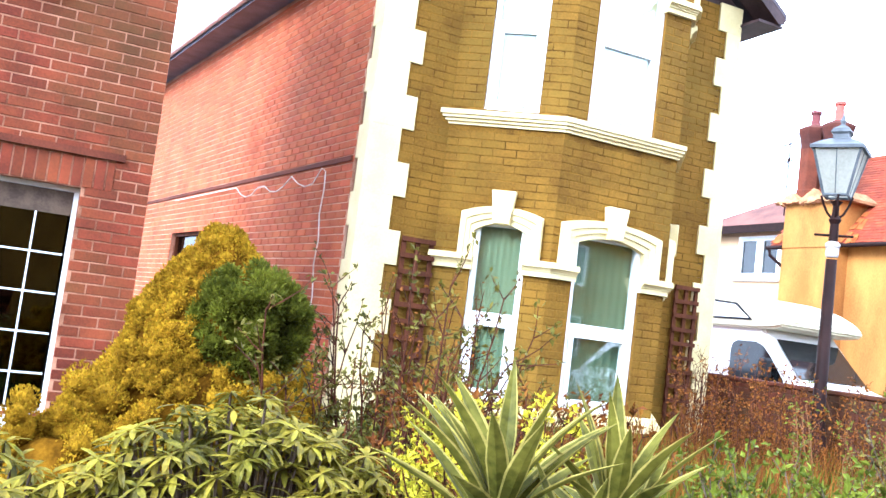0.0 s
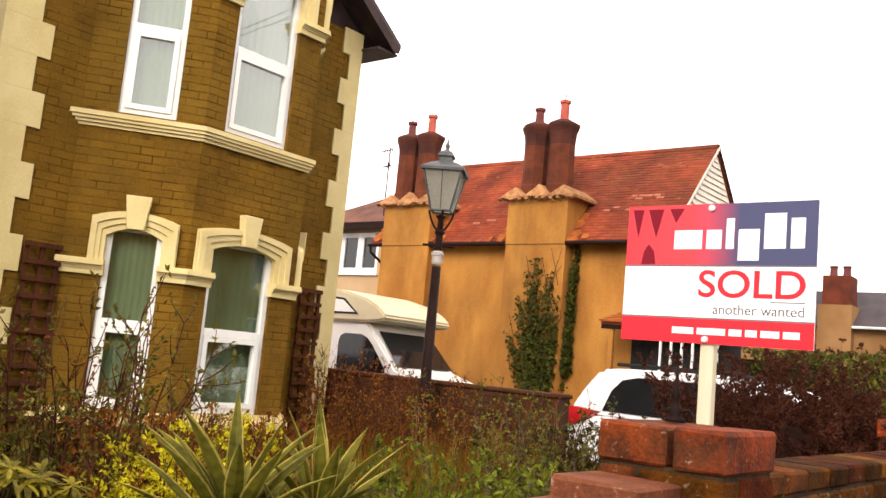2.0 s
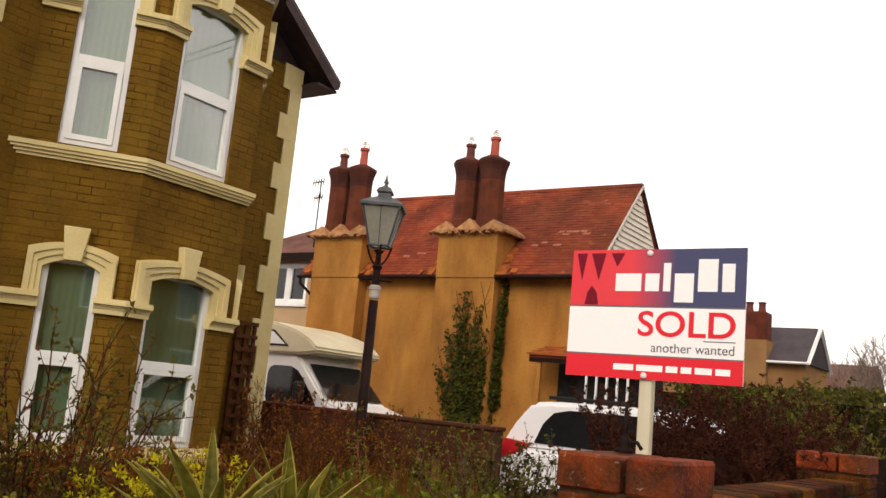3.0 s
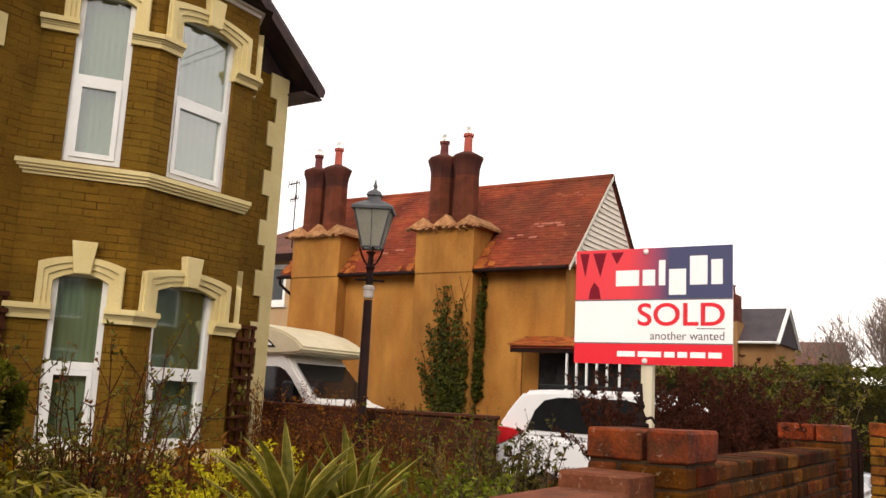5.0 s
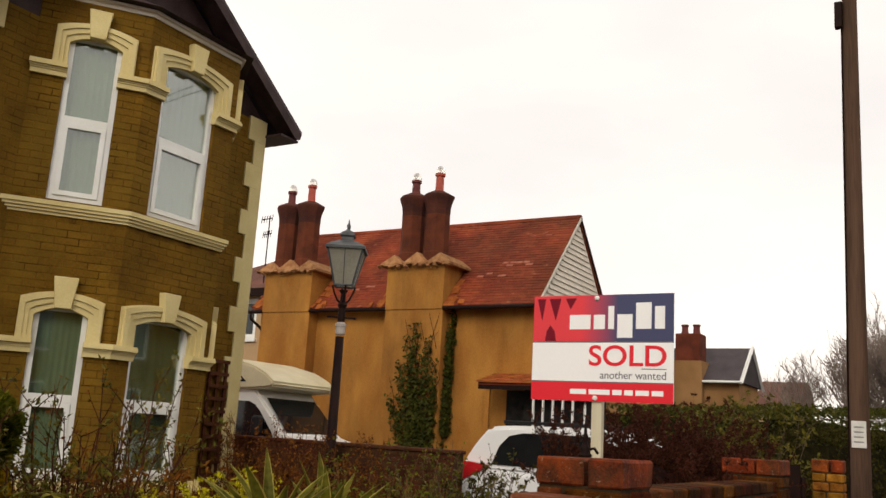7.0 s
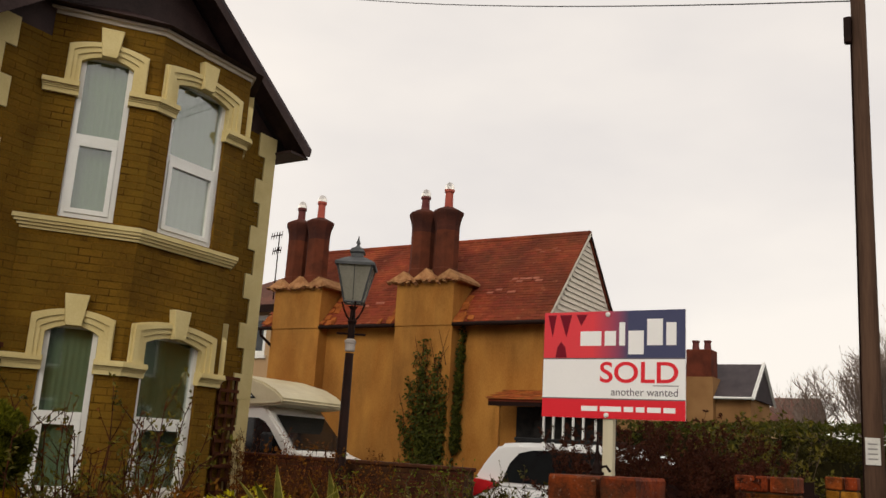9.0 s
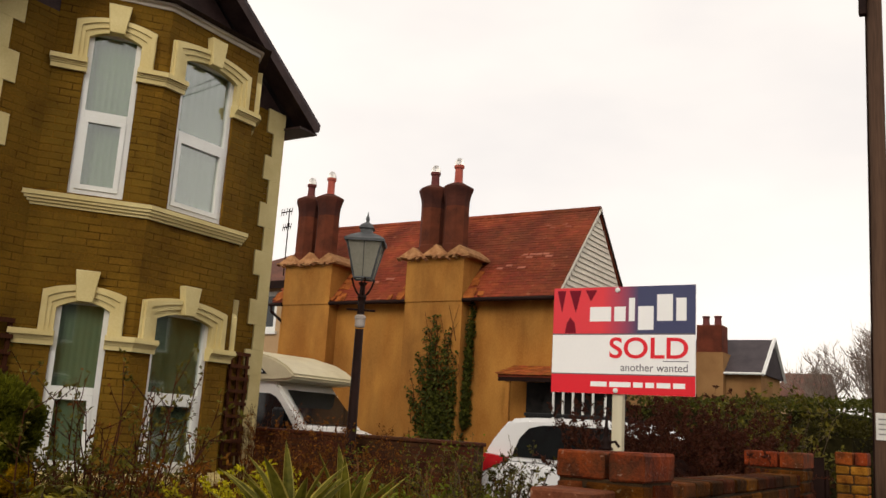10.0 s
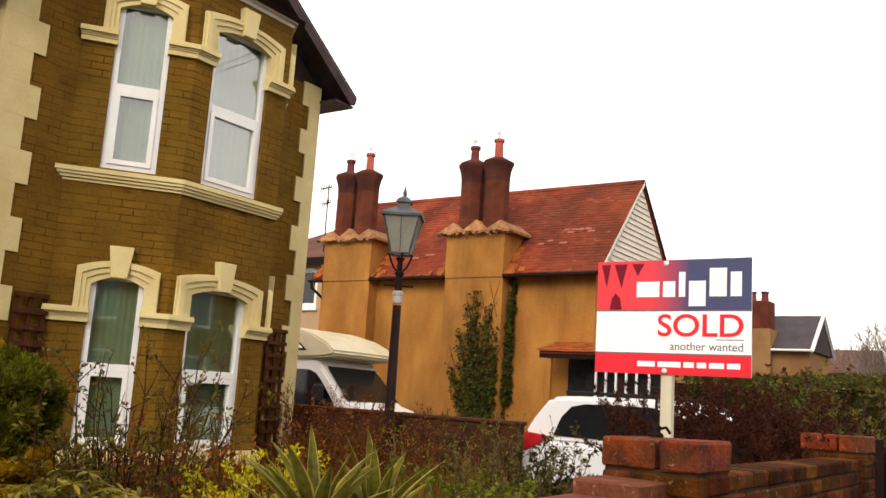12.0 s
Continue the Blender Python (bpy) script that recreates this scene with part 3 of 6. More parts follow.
# projecting brick string course on the side
bm = bmesh.new()
box(bm, 0, w_sw - 0.02, -0.022, 0.02, 2.79, 2.835, m_sw)
part("string_course", bm, "stack", house, "thin dark string course on the side wall")
for u0, u1, z0, z1 in ((0.9, 1.7, 0.9, 2.35), (4.75, 6.5, 0.8, 2.27)):
    bm = bmesh.new()
    box(bm, u0, u1, 0.1, 0.14, z0, z1, m_sw)
    wn = part("side_window", bm, "dark_glass", house, "dark side window")
    bm = bmesh.new()
    for q in ((u0, u0 + 0.06, z0, z1), (u1 - 0.06, u1, z0, z1), (u0, u1, z0, z0 + 0.06), (u0, u1, z1 - 0.06, z1)):
        box(bm, q[0], q[1], 0.05, 0.098, q[2], q[3], m_sw)
    part("frame", bm, "trellis", wn)
side_e, m_se, w_se = wall_part("side_wall", (W_H, 0), (W_H, D_H), -0.1, Z_E, [], "pale_mortar")
brick_skin("brickwork", courses(w_se, 0.0, Z_E, [(-1, 0.2, -1, 9)]), m_se, 0.005, "red", side_e)
back, m_b, w_b = wall_part("back_wall", (W_H, D_H), (0, D_H), -0.1, 5.3, [], "pale_mortar")

# quoins: long and short cream blocks
Q0 = 1.865 - 6 * 0.315
for k in range(17):
    z0 = Q0 + k * 0.315
    z1 = z0 + 0.3148
    if z0 < -0.1:
        continue
    long_ = k % 2 == 0
    f = 0.42 if long_ else 0.3
    s = 0.16 if long_ else 0.24
    bm = a_box(-0.022, f, -0.022, s, z0, z1, bevel=0.0015)
    part("quoin", bm, "cream", house, "cream painted quoin block")
    f = 0.3 if long_ else 0.18
    bm = a_box(W_H - f, W_H + 0.022, -0.022, s, z0, z1, bevel=0.0015)
    part("quoin", bm, "cream", house, "cream painted quoin block")

# ---- the canted bay ----
UP = dict(sill=3.44, head=5.18, meet=4.28, spring=4.70)
DN = dict(sill=0.74, head=2.38, meet=1.50, spring=1.92)


def opening(uc, hw, lv):
    return (uc - hw, uc + hw, lv["sill"], lv["head"] + 0.02)


def ring(bm, uc, hi, ho, zb, zsi, rise_i, zso, rise_o, d0, d1, m, n=10):
    """A flat arch surround: two legs and a curved head, between depths d0 and d1."""
    def path(h, zs, rise):
        pts = [(uc - h, zb)]
        for k in range(n + 1):
            a = -1 + 2 * k / n
            pts.append((uc + h * a, zs + rise * (1 - a * a)))
        pts.append((uc + h, zb))
        return pts
    pi, po = path(hi, zsi, rise_i), path(ho, zso, rise_o)
    vi = [(bm.verts.new(m @ Vector((u, d0, z))), bm.verts.new(m @ Vector((u, d1, z)))) for u, z in pi]
    vo = [(bm.verts.new(m @ Vector((u, d0, z))), bm.verts.new(m @ Vector((u, d1, z)))) for u, z in po]
    for k in range(len(pi) - 1):
        bm.faces.new((vi[k][1], vi[k + 1][1], vo[k + 1][1], vo[k][1]))
        bm.faces.new((vi[k][0], vi[k + 1][0], vi[k + 1][1], vi[k][1]))
        bm.faces.new((vo[k][1], vo[k + 1][1], vo[k + 1][0], vo[k][0]))
    for v, w in ((vi[0], vo[0]), (vi[-1], vo[-1])):
        bm.faces.new((v[0], v[1], w[1], w[0]))


def bay_window(m, uc, hw, lv, label):
    """One sash window with its frame, lower sash, panes, net curtain and sill, under the house."""
    z0, z1, zm = lv["sill"], lv["head"], lv["meet"]
    win = part("window", frame_bars(m, uc - hw, uc + hw, z0, z1 + 0.02, 0.055, 0.035, 0.095), "upvc", house, label)
    part("transom", a_box(uc - hw + 0.055, uc + hw - 0.055, 0.03, 0.09, zm - 0.03, zm + 0.045, m=m, bevel=0.004), "upvc", win)
    part("sash", frame_bars(m, uc - hw + 0.056, uc + hw - 0.056, z0 + 0.056, zm - 0.031, 0.05, 0.02, 0.08), "upvc", win)
    part("pane", a_box(uc - hw + 0.05, uc + hw - 0.05, 0.065, 0.071, zm + 0.04, z1, m=m), "glass", win).visible_shadow = False
    part("pane", a_box(uc - hw + 0.1, uc + hw - 0.1, 0.05, 0.056, z0 + 0.1, zm - 0.07, m=m), "glass", win).visible_shadow = False
    bm = bmesh.new()
    n = 40
    vs = []
    for k in range(n + 1):
        u = uc - hw + 2 * hw * k / n
        d = 0.125 + 0.005 * math.sin(k * 1.35) + 0.003 * math.sin(k * 3.1)
        vs.append((bm.verts.new(m @ Vector((u, d, z0 - 0.05))), bm.verts.new(m @ Vector((u, d, z1 + 0.05)))))
    for p, q in zip(vs, vs[1:]):
        bm.faces.new((p[0], q[0], q[1], p[1]))
    part("curtain", bm, "curtain", win, "pale grey net curtain", smooth=True)


def frame_bars(m, u0, u1, z0, z1, t, d0, d1):
    bm = bmesh.new()
    box(bm, u0, u0 + t, d0, d1, z0, z1, m)
    box(bm, u1 - t, u1, d0, d1, z0, z1, m)
    box(bm, u0 + t, u1 - t, d0, d1, z0, z0 + t, m)
    box(bm, u0 + t, u1 - t, d0, d1, z1 - t, z1, m)
    bmesh.ops.recalc_face_normals(bm, faces=bm.faces)
    return bm


def dressing(m, uc, hw, lv, rw, ends, w, lift):
    """Cream arch, keystone and impost bands of one opening."""
    zi = lv["spring"] + 0.14
    head = lv["head"]
    bm = bmesh.new()
    ring(bm, uc, hw - 0.005, hw + rw, zi, head - 0.09, 0.08, head + 0.075, 0.075, 0.0, -0.03, m)
    ring(bm, uc, hw + rw * 0.27, hw + rw * 0.91, zi, head - 0.04, 0.08, head + 0.062, 0.075, -0.03, -0.048, m)
    ring(bm, uc, hw + rw * 0.58, hw + rw * 0.91, zi, head + 0.01, 0.08, head + 0.062, 0.075, -0.048, -0.065, m)
    ring(bm, uc, hw - 0.006, hw + 0.02, zi, head - 0.09, 0.08, head - 0.066, 0.08, 0.0, 0.034, m)
    bmesh.ops.recalc_face_normals(bm, faces=bm.faces)
    part("arch_surround", bm, "cream", house, "cream moulded arch surround")
    bm = bmesh.new()
    extrude(bm, [(uc - 0.075, head - 0.02), (uc + 0.075, head - 0.02), (uc + 0.115, head + 0.29), (uc - 0.115, head + 0.29)], 0.0, -0.095, m)
    bmesh.ops.recalc_face_normals(bm, faces=bm.faces)
    bmesh.ops.bevel(bm, geom=list(bm.edges), offset=0.006, segments=1, affect="EDGES")
    part("keystone", bm, "cream", house, "cream keystone")
    zs = lv["spring"]
    for u0, u1 in ends:
        bm = bmesh.new()
        for out, za, zb in ((0.04, 0.0, 0.05), (0.052, 0.05, 0.068), (0.066, 0.068, 0.086), (0.09, 0.086, 0.122), (0.082, 0.122, 0.14)):
            grow = out * 0.3
            box(bm, u0 - (grow if u0 == 0.0 else 0.0), u1 + (grow if u1 == w else 0.0), -out, 0.06, zs + za + lift, zs + zb + lift, m)
        bmesh.ops.recalc_face_normals(bm, faces=bm.faces)
        part("impost", bm, "cream", house, "cream moulded impost band")


def bay_face(a, b, spots, ring_w, singles, lift):
    """One face of the bay; spots: middle and half width of the upper and of the lower window."""
    m, w = face_frame(a, b)
    holes = [opening(*spots[0], UP), opening(*spots[1], DN)]
    bm = bmesh.new()
    panel(bm, w, -0.1, BAY_TOP, 0.0, 0.24, holes, m)
    bmesh.ops.recalc_face_normals(bm, faces=bm.faces)
    wall = part("bay_wall", bm, "buff_mortar", house, "buff brick face of the bay")
    bs = courses(w, 0.0, BAY_TOP, holes + [(-1, w + 1, 3.2, 3.42)])
    take = [q for q in bs if 3.4 < q[2] < 4.7 or 1.0 < q[2] < 1.95][:singles]
    brick_pieces(take, m, 0.003, "buff_piece", wall)
    took = set(take)
    brick_skin("brickwork", [q for q in bs if q not in took], m, 0.003, "buff", wall)
    for (uc, hw), lv in zip(spots, (UP, DN)):
        bay_window(m, uc, hw, lv, "white plastic sash window with a net curtain behind the glass")
        dressing(m, uc, hw, lv, ring_w, ((0.0, uc - hw + 0.02), (uc + hw - 0.02, w)), w, lift)


bay_face(A, B, ((0.572, 0.262), (0.613, 0.25)), 0.135, 140, 0.0)
bay_face(B, C, ((0.625, 0.39), (0.645, 0.39)), 0.185, 150, 0.0015)
bay_face(C, D, ((0.345, 0.18), (0.345, 0.18)), 0.15, 0, 0.003)


def bay_band(name, profile, label, mat="cream"):
    """A moulding swept round the three faces; profile: (out, z) pairs from foot to head."""
    bm = bmesh.new()
    rows = []
    k1 = math.tan(math.atan2(B[1] - A[1], B[0] - A[0]) / -2)
    k2 = math.tan(math.atan2(D[1] - C[1], D[0] - C[0]) / 2)
    for out, z in [(-0.15, profile[0][1])] + list(profile) + [(-0.15, profile[-1][1])]:
        s1 = out / math.sin(math.atan2(A[1] - B[1], B[0] - A[0]))
        s2 = out / math.sin(math.atan2(D[1] - C[1], D[0] - C[0]))
        pts = ((A[0] - s1, 0.02), (B[0] - out * k1, B[1] - out), (C[0] + out * k2, C[1] - out), (D[0] + s2, 0.02))
        rows.append([bm.verts.new((x, y, z)) for x, y in pts])
    for a, b in zip(rows, rows[1:] + rows[:1]):
        for q in range(3):
            bm.faces.new((a[q], a[q + 1], b[q + 1], b[q]))
    bm.faces.new([r[0] for r in rows])
    bm.faces.new([r[3] for r in rows][::-1])
    bmesh.ops.recalc_face_normals(bm, faces=bm.faces)
    return part(name, bm, mat, house, label)


def stepped(*steps):
    out = []
    for o_, z0, z1 in steps:
        out += [(o_, z0), (o_, z1)]
    return out


bay_band("sill_course", stepped((0.025, 3.275, 3.303), (0.045, 3.305, 3.333), (0.065, 3.335, 3.363), (0.08, 3.365, 3.41)), "cream moulded sill course round the bay")
bay_band("lower_sill", stepped((0.09, 0.6, 0.678), (0.05, 0.68, 0.738)), "cream sill under the lower bay windows")
bay_band("eaves_band", stepped((0.012, 5.562, 5.604), (0.05, 5.606, 5.632)), "thin pale eaves board at the head of the bay", "boarding")
# bay roof
bm = bmesh.new()
o = 0.14
lo = [(A[0] - 0.22, -0.0, 5.64), (B[0] - 0.06, B[1] - o, 5.64), (C[0] + 0.06, C[1] - o, 5.64), (D[0] + 0.22, -0.0, 5.64)]
hi = [(B[0] + 0.0, 0.0, 6.0), (C[0], 0.0, 6.0)]
vl, vh = [bm.verts.new(p) for p in lo], [bm.verts.new(p) for p in hi]
bm.faces.new((vl[0], vl[1], vh[0]))
bm.faces.new((vl[1], vl[2], vh[1], vh[0]))
bm.faces.new((vl[2], vl[3], vh[1]))
bm.faces.new(vl[::-1])
bm.faces.new((vl[0], vh[0], vh[1], vl[3]))
part("bay_roof", bm, "soffit", house, "dark hipped roof of the bay")

# trellis panels beside the bay
def trellis(x0, x1, z0, z1, label):
    t = thing("trellis", label, "trellis")
    n = 2
    for k in range(n + 1):
        x = x0 + (x1 - x0) * k / n
        part("slat", a_box(x - 0.022, x + 0.022, -0.05, -0.03, z0, z1), "trellis", t)
    z = z0
    while z <= z1 + 0.001:
        part("slat", a_box(x0 - 0.03, x1 + 0.03, -0.07, -0.0505, z - 0.022, z + 0.022), "trellis", t)
        z += 0.15


trellis(0.46, 0.74, 0.62, 2.12, "brown wooden trellis panel fixed to the buff brick")
trellis(3.66, 3.93, 0.3, 2.1, "brown wooden trellis panel fixed beside the bay")

# main roof: front gable with deep verges
SL = math.tan(radians(35))
EX, EZ = 0.36, 5.27


def roof_z(x):
    return EZ + (x + EX if x < W_H / 2 else W_H + EX - x) * SL


bm = bmesh.new()
for side in (0, 1):
    zr = roof_z(W_H / 2)
    y0, y1, xr = -0.34, D_H + 0.3, W_H / 2
    xa, xb, ze = (-EX - 0.02, -EX - SKEW * y1, W_EAVE + 0.12) if side == 0 else (W_H + EX, W_H + EX, EZ)
    v = [bm.verts.new(p) for p in ((xa, y0, ze), (xr, y0, zr), (xr, y1, zr), (xb, y1, ze), (xa, y0, ze - 0.05), (xr, y0, zr - 0.06), (xr, y1, zr - 0.06), (xb, y1, ze - 0.05))]
    for q in ((0, 1, 2, 3), (7, 6, 5, 4), (0, 3, 7, 4), (0, 4, 5, 1), (3, 2, 6, 7)):
        bm.faces.new([v[i] for i in q])
bmesh.ops.recalc_face_normals(bm, faces=bm.faces)
part("roof", bm, "slate", house, "dark slate roof with deep verges")
for side in (0, 1):
    bm = bmesh.new()
    sx = -1 if side == 0 else 1
    xe, ze = (-EX, W_EAVE + 0.12) if side == 0 else (W_H + EX, EZ)
    xr = W_H / 2
    zr = roof_z(xr)
    # bargeboard along the verge, with a small return at its foot
    extrude(bm, [(xe, ze - 0.052), (xr, zr - 0.062), (xr, zr - 0.17), (xe - sx * 0.1, ze - 0.13), (xe - sx * 0.02, ze - 0.11)], -0.338, -0.31)
    bmesh.ops.recalc_face_normals(bm, faces=bm.faces)
    part("bargeboard", bm, "soffit", house, "dark purple-brown painted bargeboard")
    bm = bmesh.new()
    extrude(bm, [(xe - sx * 0.02, ze - 0.08), (xr, zr - 0.09), (xr, zr - 0.11), (xe - sx * 0.02, ze - 0.1)], -0.309, 0.0)
    bmesh.ops.recalc_face_normals(bm, faces=bm.faces)
    part("verge_soffit", bm, "soffit", house, "dark painted verge soffit")
bm = a_box(W_H, W_H + EX - 0.01, -0.3, D_H, EZ - 0.15, EZ - 0.12)
part("eaves_soffit", bm, "soffit", house)
bm = bmesh.new()
m_skew, _ = face_frame((-D_H * SKEW, D_H), (0, 0))
box(bm, 0, D_H + 0.3, -EX + 0.02, 0.0, W_EAVE, W_EAVE + 0.03, m_skew)
box(bm, 0, D_H + 0.3, -EX, -EX + 0.02, W_EAVE - 0.02, W_EAVE + 0.12, m_skew)
part("eaves_soffit", bm, "side_eave", house, "eaves soffit with bluish haze put into its colour")
bm = bmesh.new()
tube(bm, [m_skew @ Vector((0, -EX - 0.05, W_EAVE + 0.06)), m_skew @ Vector((D_H + 0.3, -EX - 0.05, W_EAVE + 0.06))], 0.05, n=10)
part("gutter", bm, "upvc", house, "pale eaves gutter")
bm = bmesh.new()
tube(bm, [(W_H + EX - 0.02, -0.26, EZ - 0.06), (W_H + EX - 0.02, D_H, EZ - 0.06)], 0.045, n=10)
part("gutter", bm, "soffit", house, "dark eaves gutter")
# cable on the side wall
bm = bmesh.new()
pts = []
for k in range(27):
    pts.append(m_sw @ Vector((w_sw - 6.0 + k * 0.2, -0.045, 2.74 - (0.14 * math.sin(math.pi * ((k - 14) % 4.5) / 4.5) if k > 13 else 0.0))))
pts += [m_sw @ Vector((w_sw - u, -0.045, z)) for u, z in ((0.62, 2.76), (0.52, 2.72), (0.5, 2.55), (0.53, 2.3), (0.47, 2.05), (0.5, 1.8), (0.43, 1.5), (0.45, 1.2))]
tube(bm, pts, 0.007, n=5)
part("cable", bm, "white_cable", house, "loose pale cable looping along the side wall")

# ---- neighbouring red brick house ----
RX, RY = -1.91, -0.9
red_house = thing("house", "red brick house with a dark multi-pane window beside the gap", "house")
m, w = face_frame((RX - 6.5, RY), (RX, RY))
hole = (w - 2.5, w - 0.45, 0.42, 2.0)
hole2 = (w - 2.5, w - 0.75, 3.4, 4.7)
bm = bmesh.new()
panel(bm, w, -0.1, 5.4, 0.0, 0.25, [hole, hole2], m)
bmesh.ops.recalc_face_normals(bm, faces=bm.faces)
rwall = part("front_wall", bm, "brown_mortar", red_house, "red brick wall with pale joints")
lintel_hole = (hole[0] - 0.2, hole[1] + 0.2, 2.0, 2.222)
bs = courses(w, 0.0, 5.4, [hole, hole2, lintel_hole])
near = [q for q in bs if q[0] > w - 1.35 and 0.3 < q[2] < 3.9][:290]
brick_pieces(near, m, 0.005, "brown_red_piece", rwall)
got = set(near)
brick_skin("brickwork", [q for q in bs if q not in got], m, 0.005, "brown_red", rwall)
u = lintel_hole[0]
sold = []
while u < lintel_hole[1] - 0.03:
    sold.append((u, min(u + 0.066, lintel_hole[1]), 2.005, 2.215))
    u += 0.075
brick_pieces(sold, m, 0.008, "brown_red_piece", rwall)
bm = bmesh.new()
box(bm, lintel_hole[0] - 0.02, lintel_hole[1] + 0.06, -0.03, 0.01, 2.225, 2.275, m)
part("drip_course", bm, "stack", red_house, "projecting brick drip course")
ms, ws = face_frame((RX, RY + 0.25), (RX, RY + 2.6))
bm = bmesh.new()
panel(bm, ws, -0.1, 5.4, 0.0, 0.25, [], ms)
bmesh.ops.recalc_face_normals(bm, faces=bm.faces)
rs = part("side_wall", bm, "brown_mortar", red_house)
brick_skin("brickwork", courses(ws, 0.0, 5.4, []), ms, 0.005, "brown_red", rs)


def grid_window(parent, m, h, nu, nz, sill=True):
    u0, u1, z0, z1 = h
    win = part("window", frame_bars(m, u0, u1, z0, z1, 0.032, 0.09, 0.13), "upvc", parent, "white framed window with small dark panes")
    board = z1 - 0.2
    part("blind_box", a_box(u0 + 0.033, u1 - 0.033, 0.095, 0.125, board, z1 - 0.033, m=m), "bark", win, "beige board over the panes")
    part("pane", a_box(u0 + 0.05, u1 - 0.05, 0.1, 0.106, z0 + 0.05, board, m=m), "dark_glass", win)
    # dark sheet behind the panes in place of an unlit interior
    part("room_shade", a_box(u0 + 0.0, u1, 0.5, 0.52, z0, z1, m=m), "unlit_inside", win)
    for k in range(1, nu):
        u = u0 + (u1 - u0) * k / nu
        part("glazing_bar", a_box(u - 0.006, u + 0.006, 0.088, 0.099, z0 + 0.05, board, m=m), "upvc", win)
    for k in range(1, nz):
        z = z0 + (board - z0) * k / nz
        part("glazing_bar", a_box(u0 + 0.05, u1 - 0.05, 0.083, 0.0975, z - 0.006, z + 0.006, m=m), "upvc", win)
    if sill:
        part("window_sill", a_box(u0 - 0.06, u1 + 0.04, -0.07, 0.06, z0 - 0.1, z0 - 0.002, m=m, bevel=0.01), "upvc", win, "white sill")


grid_window(red_house, m, hole, 8, 5)
grid_window(red_house, m, hole2, 8, 4)
bm = bmesh.new()
v = [bm.verts.new(p) for p in ((RX - 6.8, RY - 0.25, 5.4), (RX + 0.2, RY - 0.25, 5.4), (RX + 0.2, RY + 2.7, 5.4), (RX - 6.8, RY + 2.7, 5.4), (RX - 5.2, RY + 1.2, 6.2), (RX - 1.4, RY + 1.2, 6.2))]
for q in ((3, 2, 1, 0), (0, 1, 5, 4), (1, 2, 5), (2, 3, 4, 5), (3, 0, 4)):
    bm.faces.new([v[i] for i in q])
bmesh.ops.recalc_face_normals(bm, faces=bm.faces)
part("roof", bm, "slate", red_house, "dark slate roof")

part("back_wall", a_box(RX - 6.5, RX - 0.002, RY + 2.6, RY + 2.8, -0.1, 5.39), "brown_mortar", red_house)
part("side_wall", a_box(RX - 6.5, RX - 6.25, RY + 0.252, RY + 2.598, -0.1, 5.39), "brown_mortar", red_house)

# ---- cottage beyond the drive ----
cottage = thing("cottage", "ochre rendered cottage with a red tiled roof and twin chimney stacks", "house")
CX, CY0, CY1, CE = 16.4, 1.6, 10.8, 4.75
RXC, RZC = 18.75, 7.66
part("wall", a_box(CX, 21.1, CY0, CY1, -0.05, CE + 0.1), "render", cottage, "ochre rendered wall with damp stains")
bm = bmesh.new()
GX0, GX1, GY = 16.3, 21.25, CY0 - 0.2
extrude(bm, [(GX0, CE + 0.1), (GX1, CE + 0.1), (RXC, RZC - 0.12)], GY + 0.02, CY0 - 0.002)
bmesh.ops.recalc_face_normals(bm, faces=bm.faces)
gable = part("gable", bm, "boarding", cottage, "gable clad with cream lap boards")
z = CE + 0.1
while z < RZC - 0.3:
    k = (z - CE - 0.1) / (RZC - 0.12 - CE - 0.1)
    k1 = (z + 0.15 - CE - 0.1) / (RZC - 0.12 - CE - 0.1)
    x0, x1 = GX0 + (RXC - GX0) * k1, GX1 - (GX1 - RXC) * k1
    bm = bmesh.new()
    v = [bm.verts.new(p) for p in ((x0, GY - 0.035, z), (x1, GY - 0.035, z), (x1, GY + 0.005, z + 0.165), (x0, GY + 0.005, z + 0.165), (x0, GY + 0.02, z), (x1, GY + 0.02, z))]
    bm.faces.new((v[0], v[1], v[2], v[3]))
    bm.faces.new((v[4], v[5], v[1], v[0]))
    part("board", bm, "boarding", gable)
    z += 0.15


def tiled_slope(name, p0, along, up, n_along, n_up, gauge, width, mat, parent, label=""):
    """Lapped tiles as one mesh: each a thin wedge, slightly uneven."""
    verts, faces = [], []
    along, up = Vector(along).normalized(), Vector(up).normalized()
    nrm = along.cross(up).normalized()
    if nrm.z < 0:
        nrm = -nrm
    p0 = Vector(p0)
    for r in range(n_up):
        off = width / 2 if r % 2 else 0.0
        for c in range(n_along):
            a = p0 + along * (c * width + off * (1 if c else 0)) + up * (r * gauge)
            wd_ = width - 0.006 + (off if c == 0 else 0)
            lift = random.uniform(0.010, 0.02)
            i = len(verts)
            for q in (a + nrm * lift, a + along * wd_ + nrm * lift, a + along * wd_ + up * gauge * 1.15 + nrm * 0.006, a + up * gauge * 1.15 + nrm * 0.006, a, a + along * wd_):
                verts.append(tuple(q))
            faces += [(i, i + 1, i + 2, i + 3), (i + 4, i + 5, i + 1, i), (i + 4, i, i + 3), (i + 5, i + 2, i + 1)]
    ob = raw(name, verts, faces, mat, parent, label)
    ob["kind"] = "stuff"
    return ob


